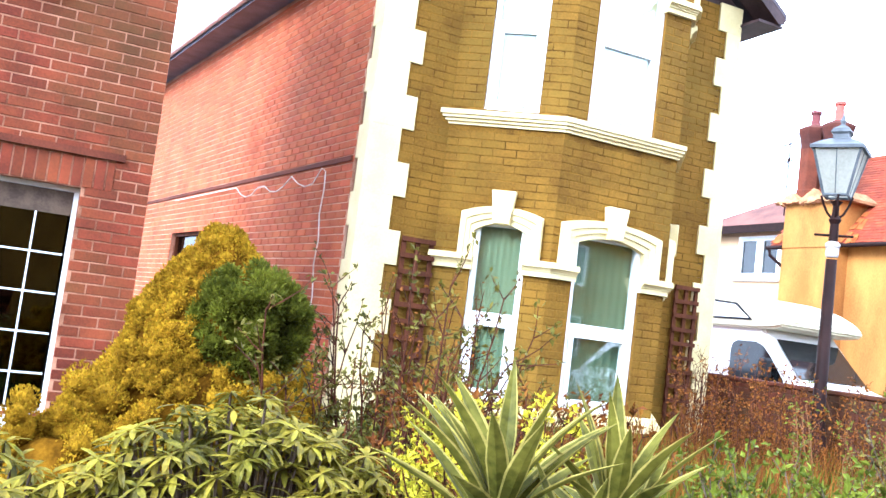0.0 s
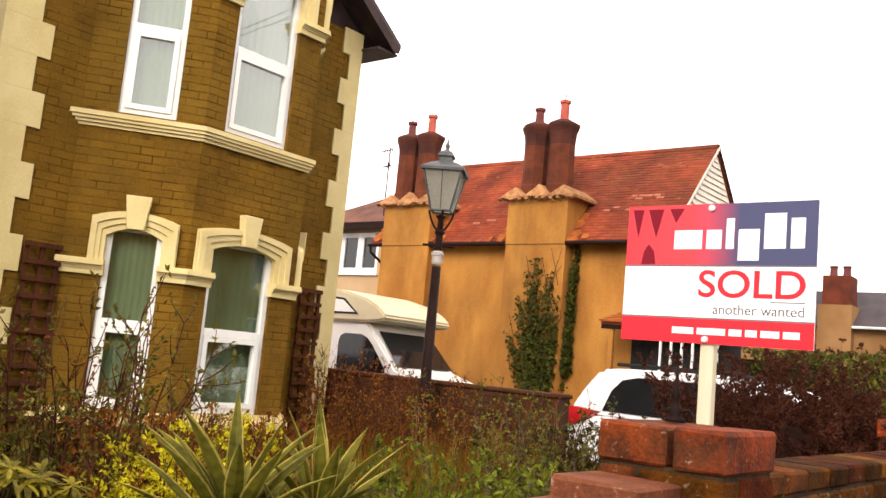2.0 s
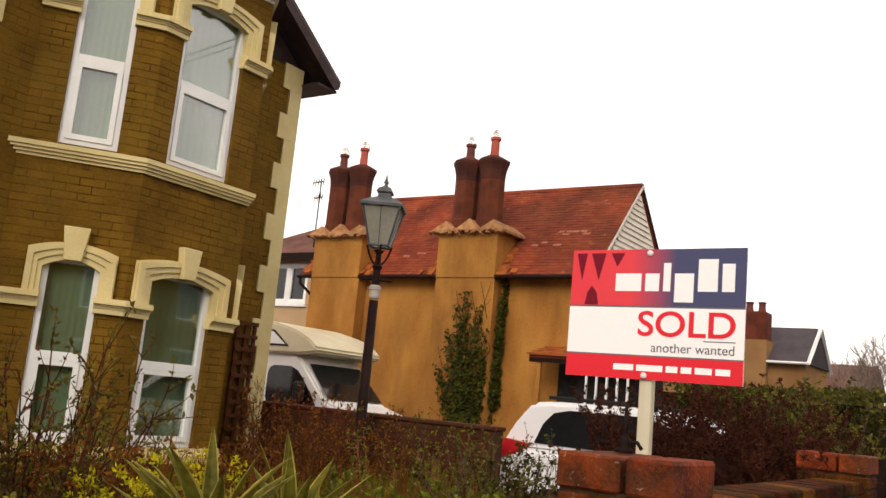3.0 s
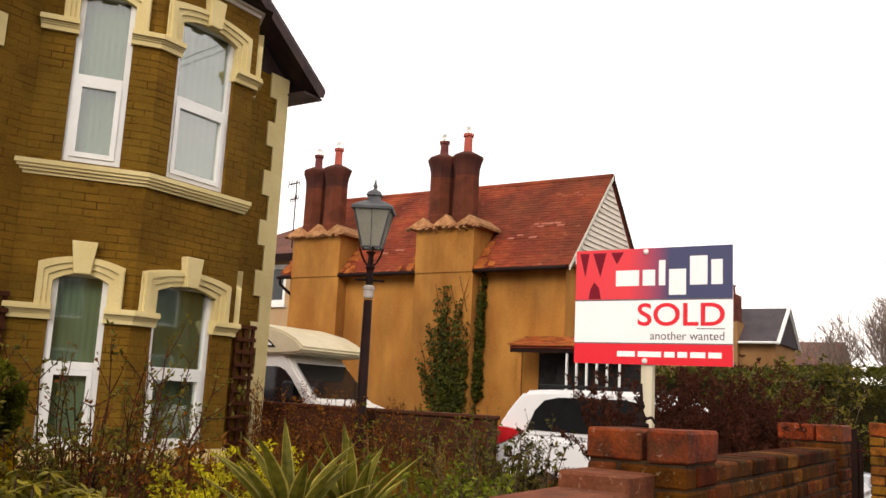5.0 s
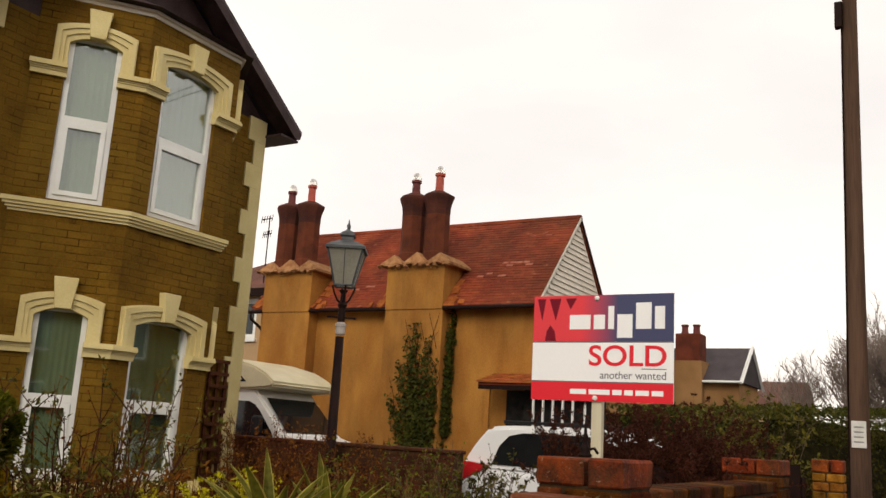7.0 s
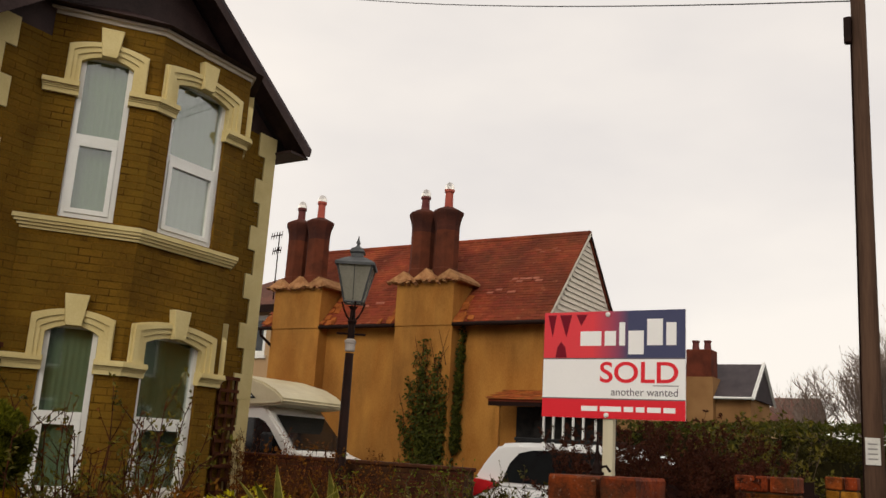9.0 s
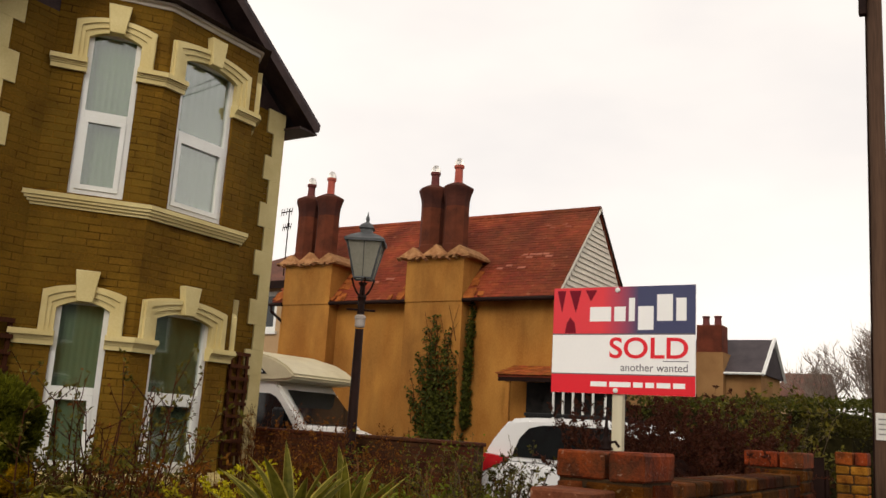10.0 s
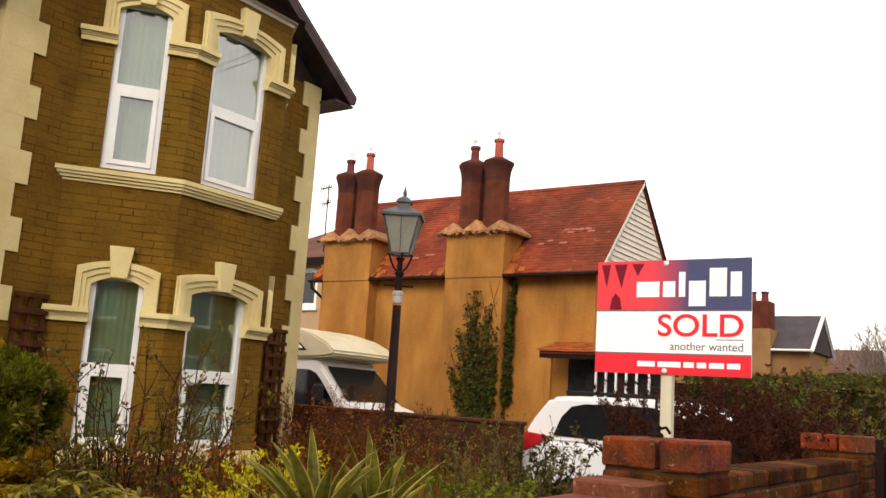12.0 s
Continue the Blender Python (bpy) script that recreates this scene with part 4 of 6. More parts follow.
bm = bmesh.new()
for sx in (0, 1):
    xe = 16.05 if sx == 0 else 21.45
    pts = [(xe, CE), (RXC, RZC), (RXC, RZC - 0.1), (xe + (0.08 if sx == 0 else -0.08), CE - 0.08)]
    extrude(bm, pts, CY0 - 0.25, CY1 + 0.1)
bmesh.ops.recalc_face_normals(bm, faces=bm.faces)
croof = part("roof", bm, "tile", cottage, "weathered red clay tile roof")
ln = math.hypot(RXC - 16.05, RZC - CE)
tiled_slope("tiles", (16.0, CY0 - 0.27, CE + 0.01), (0, 1, 0), (RXC - 16.05, 0, RZC - CE), 46, 33, ln / 33, 0.207, "tile", croof)
bm = bmesh.new()
for k in range(21):
    y = CY0 - 0.27 + k * 0.455
    extrude(bm, [(RXC - 0.13, RZC - 0.04), (RXC - 0.07, RZC + 0.06), (RXC + 0.07, RZC + 0.06), (RXC + 0.13, RZC - 0.04)], y, y + 0.45)
bmesh.ops.recalc_face_normals(bm, faces=bm.faces)
part("ridge_tiles", bm, "tile", croof)
for sx in (0, 1):
    xe = 16.0 if sx == 0 else 21.5
    bm = bmesh.new()
    extrude(bm, [(xe, CE - 0.02), (RXC, RZC + 0.01), (RXC, RZC - 0.09), (xe, CE - 0.12)], CY0 - 0.29, CY0 - 0.262)
    bmesh.ops.recalc_face_normals(bm, faces=bm.faces)
    part("bargeboard", bm, "boarding" if sx == 0 else "iron", cottage, "thin painted bargeboard")
bm = bmesh.new()
tube(bm, [(15.98, CY0 - 0.2, CE - 0.05), (15.98, 4.07, CE - 0.05)], 0.055, n=8)
part("gutter", bm, "iron", cottage, "dark eaves gutter")
bm = bmesh.new()
tube(bm, [(15.98, 5.93, CE - 0.05), (15.98, 8.59, CE - 0.05)], 0.055, n=8)
part("gutter", bm, "iron", cottage, "dark eaves gutter")
bm = bmesh.new()
tube(bm, [(15.98, 10.41, CE - 0.05), (15.98, 10.95, CE - 0.05)], 0.055, n=8)
part("gutter", bm, "iron", cottage, "dark eaves gutter")
bm = bmesh.new()
tube(bm, [(15.98, 10.85, CE - 0.08), (16.0, 10.85, CE - 0.25), (16.28, 10.62, CE - 0.55), (16.32, 10.6, CE - 0.8), (16.32, 10.6, 0.0)], 0.045, n=8)
part("downpipe", bm, "iron", cottage, "dark brown downpipe with a swan neck")


def twin_chimney(y0, y1, shift, rise):
    breast = part("chimney_breast", a_box(16.0, 16.398, y0, y1, -0.05, CE - 0.07, bevel=0.002), "render", cottage, "ochre rendered chimney breast")
    part("chimney_head", a_box(15.97, 17.15, y0 - 0.0, y1 + 0.0, CE - 0.07, 5.9, bevel=0.002), "render", cottage, "ochre rendered chimney head above the eaves")
    # tiled weathering of three little ridges
    bm = bmesh.new()
    n = 3
    wd_ = (y1 - y0 + 0.4) / n
    for k in range(n):
        a = y0 - 0.2 + k * wd_
        pk = 6.22 + 0.05 * (k % 2)
        v = [bm.verts.new(p) for p in ((15.86, a, 5.88), (15.86, a + wd_, 5.88), (15.86, a + wd_, 5.95), (15.97, a + wd_ / 2, pk), (15.86, a, 5.95), (17.2, a, 5.88), (17.2, a + wd_, 5.88), (17.2, a + wd_, 5.95), (17.1, a + wd_ / 2, pk), (17.2, a, 5.95))]
        for q in ((0, 1, 2, 3, 4), (9, 8, 7, 6, 5), (2, 7, 8, 3), (4, 3, 8, 9), (0, 4, 9, 5), (1, 6, 7, 2), (0, 5, 6, 1)):
            bm.faces.new([v[i] for i in q])
    bmesh.ops.recalc_face_normals(bm, faces=bm.faces)
    part("weathering", bm, "weathering", cottage, "uneven tiled weathering under the stacks")
    # ragged tile ends along its foot and beside the roof slope
    tr = random.Random(int(y0 * 100))
    bm = bmesh.new()
    for k in range(22):
        yy = y0 - 0.22 + (y1 - y0 + 0.44) * (k + tr.uniform(0.2, 0.8)) / 22
        zz = 5.87 + tr.uniform(-0.05, 0.05)
        box(bm, -0.06, 0.06, -0.05, 0.05, -0.02, 0.02, Matrix.Translation((15.84, yy, zz)) @ Euler((tr.uniform(-0.4, 0.4), tr.uniform(0.1, 0.6), tr.uniform(-0.4, 0.4))).to_matrix().to_4x4())
    bmesh.ops.recalc_face_normals(bm, faces=bm.faces)
    part("tile_edging", bm, "weathering", cottage, "ragged pale tile edging")["kind"] = "stuff"
    up = Vector((RXC - 16.0, 0, RZC - CE))
    for side in (-1, 1):
        for k in range(13):
            f = tr.random() ** 1.6 * 0.3
            ye = (y0 if side < 0 else y1) + side * (0.06 + tr.random() * 0.5 * (1 - f * 3))
            p = Vector((16.0, ye, CE + 0.06)) + up * f
            bm = bmesh.new()
            box(bm, -0.1, 0.1, -0.08, 0.08, -0.012, 0.012, Matrix.Translation(p) @ Euler((tr.uniform(-0.25, 0.25), -math.atan2(up.z, up.x) + tr.uniform(-0.15, 0.1), tr.uniform(-0.3, 0.3))).to_matrix().to_4x4())
            bmesh.ops.recalc_face_normals(bm, faces=bm.faces)
            part("flashing_tile", bm, "orange_tile", cottage, "ragged orange tile")
    mid = (y0 + y1) / 2 + 0.11 + shift
    for k, mat in ((0, "pot"), (1, "pot_dark")):
        yc = mid - 0.39 + k * 0.78
        st = bmesh.new()
        r = 0.35
        lathe(st, [(r * 1.08, 5.95), (r * 1.08, 6.3), (r * 1.02, 6.34), (r, 7.42 + rise)], Matrix.Translation((16.5, yc, 0)), n=8, turn=math.pi / 8)
        stack = part("chimney_shaft", st, "stack", cottage, "dark red octagonal brick shaft")
        hb = bmesh.new()
        lathe(hb, [(r * 1.005, 7.4), (r * 1.02, 7.56), (r * 1.07, 7.68), (r * 1.15, 7.78), (r * 1.27, 7.89), (r * 1.29, 7.96), (r * 1.1, 8.0), (r * 0.55, 8.1)], Matrix.Translation((16.5, yc, rise)), n=8, turn=math.pi / 8)
        part("flared_head", hb, "stack_soot", stack, "sooty flared brick head")
        top = (8.63 if k == 0 else 8.5) + rise
        pb = bmesh.new()
        lathe(pb, [(0.16, 8.03 + rise), (0.16, 8.1 + rise), (0.12, 8.14 + rise), (0.11, top - 0.1), (0.145, top - 0.07), (0.145, top)], Matrix.Translation((16.5, yc, 0)), n=12)
        pot = part("chimney_pot", pb, mat, stack, "terracotta pot" if k == 0 else "sooty dark pot", smooth=False)
        cb = bmesh.new()
        for j in range(10):
            a = math.pi * j / 10
            tube(cb, [(16.5 + 0.13 * math.cos(a) * math.cos(b), yc + 0.13 * math.sin(a) * math.cos(b), top + 0.22 * math.sin(b)) for b in [math.pi * q / 8 for q in range(9)]], 0.015, n=4)
        part("wire_cowl", cb, "wire", stack, "domed bright wire cowl")


twin_chimney(8.6, 10.4, 0.11, 0.07)
twin_chimney(4.08, 5.92, 0.0, 0.0)
# a few paler slipped tiles on the slope
tr = random.Random(9)
up = Vector((RXC - 16.0, 0, RZC - CE))
for yc, f0, cnt in ((2.5, 0.42, 7), (2.3, 0.78, 4), (3.2, 0.3, 4), (7.3, 0.2, 5)):
    for k in range(cnt):
        p = Vector((16.0, yc + tr.uniform(-0.45, 0.45), CE + 0.05)) + up * (f0 + tr.choice((0, 0.03)))
        bm = bmesh.new()
        box(bm, -0.05, 0.05, -0.09, 0.09, -0.01, 0.01, Matrix.Translation(p) @ Euler((tr.uniform(-0.06, 0.06), -math.atan2(up.z, up.x) + 0.1, tr.uniform(-0.08, 0.08))).to_matrix().to_4x4())
        bmesh.ops.recalc_face_normals(bm, faces=bm.faces)
        part("slipped_tile", bm, "pale_tile", cottage, "paler slipped tile")
# porch at the road end of the wall
porch = thing("porch", "small porch with a clay tile canopy and white glazed sides", "porch")
bm = bmesh.new()
extrude(bm, [(15.25, 2.7), (16.39, 3.0), (16.39, 2.95), (15.25, 2.65)], -0.4, 2.5)
bmesh.ops.recalc_face_normals(bm, faces=bm.faces)
canopy = part("canopy", bm, "tile", porch, "orange-red tiled canopy")
tiled_slope("tiles", (15.2, -0.4, 2.71), (0, 1, 0), (1.14, 0, 0.3), 14, 8, 0.147, 0.21, "orange_tile", canopy)
part("fascia", a_box(15.27, 15.31, -0.4, 2.5, 2.55, 2.66), "iron", porch)
# inside of the porch coloured near-black for its shade
part("back_wall", a_box(16.0, 16.39, -0.4, 1.58, -0.05, 2.9), "unlit_inside", porch, "near-black wall for the unlit inside of the porch")
for y in (-0.3, 0.0, 0.25, 0.5, 0.75, 1.0):
    part("mullion", a_box(15.3, 15.36, y, y + 0.04, 0.0, 2.55), "upvc", porch)
part("rail", a_box(15.3, 15.38, -0.3, 1.05, 1.0, 1.08), "upvc", porch)
# flat panel on the wall, coloured as a shaded opening
part("doorway_shade", a_box(16.36, 16.39, 1.3, 2.25, -0.05, 2.6), "unlit_inside", porch, "flat dark panel for a shaded doorway")
part("post", a_box(15.3, 15.4, 2.2, 2.3, -0.05, 2.58), "render", porch)
# rear wing
wing = thing("house", "pale rendered house wing with a grey-brown roof and white window", "house")
m, w = face_frame((19.0, 17.0), (19.0, 11.2))
bm = bmesh.new()
hole = (1.75, 3.62, 4.26, 5.66)
panel(bm, w, -0.05, 5.93, 0.0, 0.25, [hole], m)
bmesh.ops.recalc_face_normals(bm, faces=bm.faces)
part("wall", bm, "render_pale", wing, "pale pinkish rendered wall")
wn = part("window", frame_bars(m, *hole, 0.09, 0.03, 0.12), "upvc", wing, "white framed casement window")
part("mullion", a_box(2.62, 2.76, 0.03, 0.12, 4.345, 5.575, m=m), "upvc", wn)
for u0, u1 in ((1.84, 2.62), (2.76, 3.53)):
    part("casement", frame_bars(m, u0, u1, 4.35, 5.57, 0.07, 0.05, 0.11), "upvc", wn)
part("pane", a_box(1.8, 3.57, 0.112, 0.12, 4.3, 5.62, m=m), "dark_glass", wn)
part("window_sill", a_box(1.65, 3.72, -0.1, 0.05, 4.15, 4.255, m=m), "upvc", wn)
bm = bmesh.new()
v = [bm.verts.new(p) for p in ((18.6, 10.92, 5.94), (18.6, 17.3, 5.94), (22.5, 17.3, 5.94), (22.5, 10.92, 5.94), (20.5, 14.0, 7.35), (20.5, 10.92, 7.35))]
for q in ((0, 4, 1), (0, 5, 4), (1, 4, 2), (2, 4, 5, 3), (0, 3, 5), (0, 1, 2, 3)):
    bm.faces.new([v[i] for i in q])
bmesh.ops.recalc_face_normals(bm, faces=bm.faces)
part("roof", bm, "wing_tile", wing, "hipped grey-brown tile roof")
part("fascia", a_box(18.55, 18.6, 10.92, 17.3, 5.7, 5.96), "iron", wing)
# television aerial
aerial = thing("aerial", "thin grey television aerial on a mast", "aerial", at=(16.5, 10.95, 5.7))
bm = bmesh.new()
tube(bm, [(0, 0, 0), (0, 0, 2.15)], 0.022, n=6)
part("mast", bm, "iron", aerial)
for zz, ll in ((2.05, 0.42), (1.55, 0.3)):
    bm = bmesh.new()
    tube(bm, [(-0.1, -0.2, zz), (0.1, ll, zz + 0.03)], 0.02, n=5)
    for k in range(5):
        f = k / 4
        cx_, cy_ = -0.1 + 0.2 * f, -0.2 + (ll + 0.2) * f
        tube(bm, [(cx_ - 0.02, cy_, zz - 0.12 + 0.03 * f), (cx_ + 0.02, cy_, zz + 0.12 + 0.03 * f)], 0.013, n=4)
    part("boom", bm, "iron", aerial)

# ---- motorhome in the drive ----
VX0, VX1 = 10.2, 12.25
van = thing("motorhome", "white motorhome with a cream overcab parked nose out", "motorhome", at=(0, 0.2, 0))


def profile_x(outline, x0, x1, bevel=0.0):
    """A (y, z) outline drawn out along x."""
    bm = bmesh.new()
    a = [bm.verts.new((x0, y, z)) for y, z in outline]
    b = [bm.verts.new((x1, y, z)) for y, z in outline]
    bm.faces.new(a)
    bm.faces.new(b[::-1])
    n = len(outline)
    for i in range(n):
        bm.faces.new((a[i], b[i], b[(i + 1) % n], a[(i + 1) % n]))
    bmesh.ops.recalc_face_normals(bm, faces=bm.faces)
    if bevel:
        bmesh.ops.bevel(bm, geom=list(bm.edges), offset=bevel, segments=2, affect="EDGES")
    return bm


part("cab", profile_x([(3.35, 0.35), (3.3, 0.75), (3.45, 1.02), (4.1, 1.2), (5.02, 2.14), (7.0, 2.14), (7.0, 0.35)], VX0 + 0.06, VX1 - 0.06, 0.05), "van", van, "white cab", smooth=False)
part("overcab", profile_x([(4.42, 2.17), (4.4, 2.26), (4.62, 2.43), (5.0, 2.6), (5.7, 2.76), (6.6, 2.84), (7.02, 2.86), (7.02, 2.1), (5.05, 2.1), (4.6, 2.13)], VX0 - 0.06, VX1 + 0.06, 0.04), "van_cream", van, "rounded cream overcab pod")
part("coach", a_box(VX0 - 0.08, VX1 + 0.08, 6.98, 10.6, 0.4, 2.88, bevel=0.06), "van", van, "white coach body")
bm = bmesh.new()
v = [bm.verts.new(p) for p in ((VX0 + 0.14, 4.13, 1.22), (VX1 - 0.14, 4.13, 1.22), (VX1 - 0.2, 4.8, 1.905), (VX0 + 0.2, 4.8, 1.905))]
bm.faces.new(v)
bmesh.ops.translate(bm, verts=v, vec=(0, -0.035, 0.035))
part("windscreen", bm, "car_glass", van, "dark windscreen")


def x_plate(pts, x, mat, parent, name, label="", t=0.012):
    bm = profile_x(pts, x - t, x)
    return part(name, bm, mat, parent, label)


x_plate([(4.36, 1.1), (4.42, 1.22), (4.78, 1.64), (4.94, 1.78), (5.12, 1.85), (5.6, 1.85), (5.72, 1.8), (5.77, 1.68), (5.77, 1.18), (5.71, 1.07), (5.6, 1.03), (4.6, 1.06)], VX0 + 0.058, "car_glass", van, "side_window", "dark rounded cab window")
x_plate([(5.15, 2.25), (5.6, 2.58), (6.3, 2.64), (6.6, 2.55), (6.6, 2.25)], VX0 - 0.062, "van_trim", van, "overcab_window", "grey framed overcab window")
x_plate([(5.25, 2.29), (5.63, 2.54), (6.28, 2.59), (6.53, 2.5), (6.53, 2.29)], VX0 - 0.075, "van", van, "overcab_pane")
x_plate([(3.5, 0.97), (7.0, 0.97), (7.0, 1.03), (4.3, 1.03), (3.5, 1.0)], VX0 + 0.057, "van_trim", van, "trim_strip", "dark trim strip")
part("bumper", a_box(VX0 + 0.05, VX1 - 0.05, 3.2, 3.5, 0.3, 0.72, bevel=0.06), "van_trim", van)
part("mirror", a_box(VX0 - 0.22, VX0 + 0.02, 4.6, 4.8, 1.16, 1.56, bevel=0.05), "van_trim", van, "dark door mirror")
part("headlight", a_box(VX0 + 0.08, VX0 + 0.42, 3.3, 3.5, 0.78, 0.98, bevel=0.03), "headlamp", van)
part("headlight", a_box(VX1 - 0.42, VX1 - 0.08, 3.3, 3.5, 0.78, 0.98, bevel=0.03), "headlamp", van)


def wheel(parent, x, y, r, w, z=-0.02):
    bm = bmesh.new()
    mm = Matrix.Translation((x, y, z + r)) @ Matrix.Rotation(math.pi / 2, 4, "Y")
    lathe(bm, [(r * 0.55, -w / 2), (r * 0.95, -w / 2), (r, -w / 2 + 0.03), (r, w / 2 - 0.03), (r * 0.95, w / 2), (r * 0.55, w / 2)], mm, n=24)
    ty = part("wheel", bm, "tyre", parent, "black tyre")
    bm = bmesh.new()
    lathe(bm, [(r * 0.54, -w / 2 - 0.005), (r * 0.3, -w / 2 + 0.02), (r * 0.3, w / 2 - 0.02), (r * 0.54, w / 2 + 0.005)], mm, n=12)
    part("rim", bm, "alloy", ty)


for y in (4.15, 8.9):
    for x in (VX0 + 0.18, VX1 - 0.18):
        wheel(van, x, y, 0.33, 0.22)

# ---- white car in the drive, tail towards the house ----
KX0, KX1 = 5.35, 7.1
car = thing("car", "white hatchback car parked in the drive behind the bushes", "car")
part("body", profile_x([(-2.62, 0.35), (-2.52, 0.5), (-2.5, 0.85), (-2.62, 1.02), (-3.3, 1.02), (-5.35, 0.98), (-6.3, 0.82), (-6.48, 0.62), (-6.45, 0.35)], KX0, KX1, 0.06), "car", car, "white lower body", smooth=False)
bm = profile_x([(-2.55, 0.98), (-2.68, 1.22), (-2.86, 1.44), (-2.94, 1.52), (-3.2, 1.545), (-4.3, 1.56), (-4.75, 1.47), (-5.45, 0.99)], KX0 + 0.1, KX1 - 0.1, 0.05)
part("cabin", bm, "car", car, "white roof and pillars")
x_plate([(-3.0, 1.08), (-3.1, 1.3), (-3.22, 1.42), (-3.4, 1.46), (-4.2, 1.465), (-4.6, 1.36), (-5.15, 1.06)], KX0 + 0.095, "car_glass", car, "side_window", "dark tinted side window")
bm = bmesh.new()
v = [bm.verts.new(p) for p in ((KX0 + 0.2, -2.575, 1.06), (KX1 - 0.2, -2.575, 1.06), (KX1 - 0.25, -2.85, 1.46), (KX0 + 0.25, -2.85, 1.46))]
bm.faces.new(v)
part("rear_window", bm, "car_glass", car)
for x0, x1 in ((KX0 - 0.012, KX0 + 0.35), (KX1 - 0.35, KX1 + 0.012)):
    part("tail_light", profile_x([(-2.47, 0.86), (-2.49, 1.0), (-2.58, 1.09), (-2.72, 1.1), (-2.98, 1.07), (-2.8, 0.93), (-2.6, 0.85)], x0, x1, 0.012), "tail", car, "red wraparound tail light")
for x0, x1 in ((KX0 + 0.0, KX0 + 0.35), (KX1 - 0.35, KX1 - 0.0)):
    part("headlight", a_box(x0, x1, -6.45, -6.05, 0.66, 0.82, bevel=0.03), "headlamp", car)
part("roof_rail", a_box(KX0 + 0.16, KX0 + 0.2, -4.5, -3.1, 1.565, 1.605, bevel=0.008), "van_trim", car)
part("roof_rail", a_box(KX1 - 0.2, KX1 - 0.16, -4.5, -3.1, 1.565, 1.605, bevel=0.008), "van_trim", car)
for y in (-3.3, -5.75):
    for x in (KX0 + 0.1, KX1 - 0.1):
        wheel(car, x, y, 0.33, 0.21)

# ---- lamp post in the garden ----
LX, LY = 4.25, -1.5
lamp = thing("lamp_post", "dark iron lamp post with a grey Victorian lantern in the garden", "lamp post", at=(LX, LY, GARDEN - 0.05))
g = GARDEN - 0.05
bm = bmesh.new()
lathe(bm, [(0.13, 0.0), (0.13, 0.12), (0.11, 0.16), (0.1, 0.5), (0.085, 0.55), (0.075, 0.62), (0.062, 0.7), (0.05, 2.26 - g + 0.2)], n=14)
part("column", bm, "iron", lamp, "dark fluted iron column", smooth=True)
bm = bmesh.new()
lathe(bm, [(0.052, 2.48 - g), (0.06, 2.5 - g), (0.06, 2.57 - g), (0.068, 2.58 - g), (0.068, 2.61 - g), (0.045, 2.63 - g)], n=14)
part("collar", bm, "collar_paint", lamp, "pale painted collar")
bm = bmesh.new()
lathe(bm, [(0.045, 2.64 - g), (0.04, 2.8 - g), (0.06, 2.84 - g), (0.035, 2.88 - g), (0.03, 2.98 - g), (0.06, 3.02 - g)], n=12)
tube(bm, [(0.115, -0.13, 2.69 - g), (-0.115, 0.13, 2.69 - g)], 0.013, n=6)
part("ladder_bar", bm, "iron", lamp, "neck with a cross bar")
for k in range(4):
    a = math.pi / 4 + k * math.pi / 2
    bm = bmesh.new()
    tube(bm, [(0.03 * math.cos(a), 0.03 * math.sin(a), 2.86 - g), (0.07 * math.cos(a), 0.07 * math.sin(a), 2.9 - g), (0.11 * math.cos(a), 0.11 * math.sin(a), 2.98 - g), (0.14 * math.cos(a), 0.14 * math.sin(a), 3.07 - g)], 0.012, n=5)
    part("cradle_arm", bm, "iron", lamp)
n_s = 4
rot = math.radians(76)
for k in range(n_s):
    a0, a1 = rot + 2 * math.pi * k / n_s, rot + 2 * math.pi * (k + 1) / n_s
    lo0, lo1 = Vector((0.15 * math.cos(a0), 0.15 * math.sin(a0), 3.07 - g)), Vector((0.15 * math.cos(a1), 0.15 * math.sin(a1), 3.07 - g))
    hi0, hi1 = Vector((0.30 * math.cos(a0), 0.30 * math.sin(a0), 3.52 - g)), Vector((0.30 * math.cos(a1), 0.30 * math.sin(a1), 3.52 - g))
    bm = bmesh.new()
    bm.faces.new([bm.verts.new(q) for q in (lo0, lo1, hi1, hi0)])
    part("pane", bm, "lamp_glass", lamp, "pale lantern pane").visible_shadow = False
    bm = bmesh.new()
    tube(bm, [lo0, hi0], 0.013, n=5)
    tube(bm, [hi0, hi1], 0.016, n=5)
    tube(bm, [lo0, lo1], 0.014, n=5)
    tube(bm, [(lo0 + lo1) / 2, (hi0 + hi1) / 2], 0.006, n=4)
    part("lantern_bar", bm, "iron_grey", lamp)
bm = bmesh.new()
lathe(bm, [(0.335, 3.5 - g), (0.34, 3.53 - g), (0.24, 3.58 - g), (0.13, 3.62 - g), (0.1, 3.63 - g), (0.1, 3.67 - g), (0.13, 3.69 - g), (0.1, 3.73 - g), (0.04, 3.76 - g), (0.022, 3.78 - g), (0.035, 3.81 - g), (0.016, 3.85 - g), (0.005, 3.9 - g)], n=n_s, turn=rot)
part("lantern_roof", bm, "iron_grey", lamp, "grey metal lantern roof with a finial")
bm = bmesh.new()
lathe(bm, [(0.03, 3.07 - g), (0.045, 3.12 - g), (0.035, 3.2 - g), (0.05, 3.3 - g), (0.045, 3.38 - g), (0.01, 3.42 - g)], n=10)
part("lamp_bulb", bm, "upvc", lamp, "unlit pale lamp")

# ---- estate agent's board on a post ----
SX, SY0, SY1, SZ0, SZ1 = 0.17, -6.695, -5.92, 1.603, 2.163
board = thing("sign_board", "red white and navy sold board on a cream timber post", "sign", at=(SX, -6.3, 0.25))
o = Vector((SX, -6.3, 0.25))


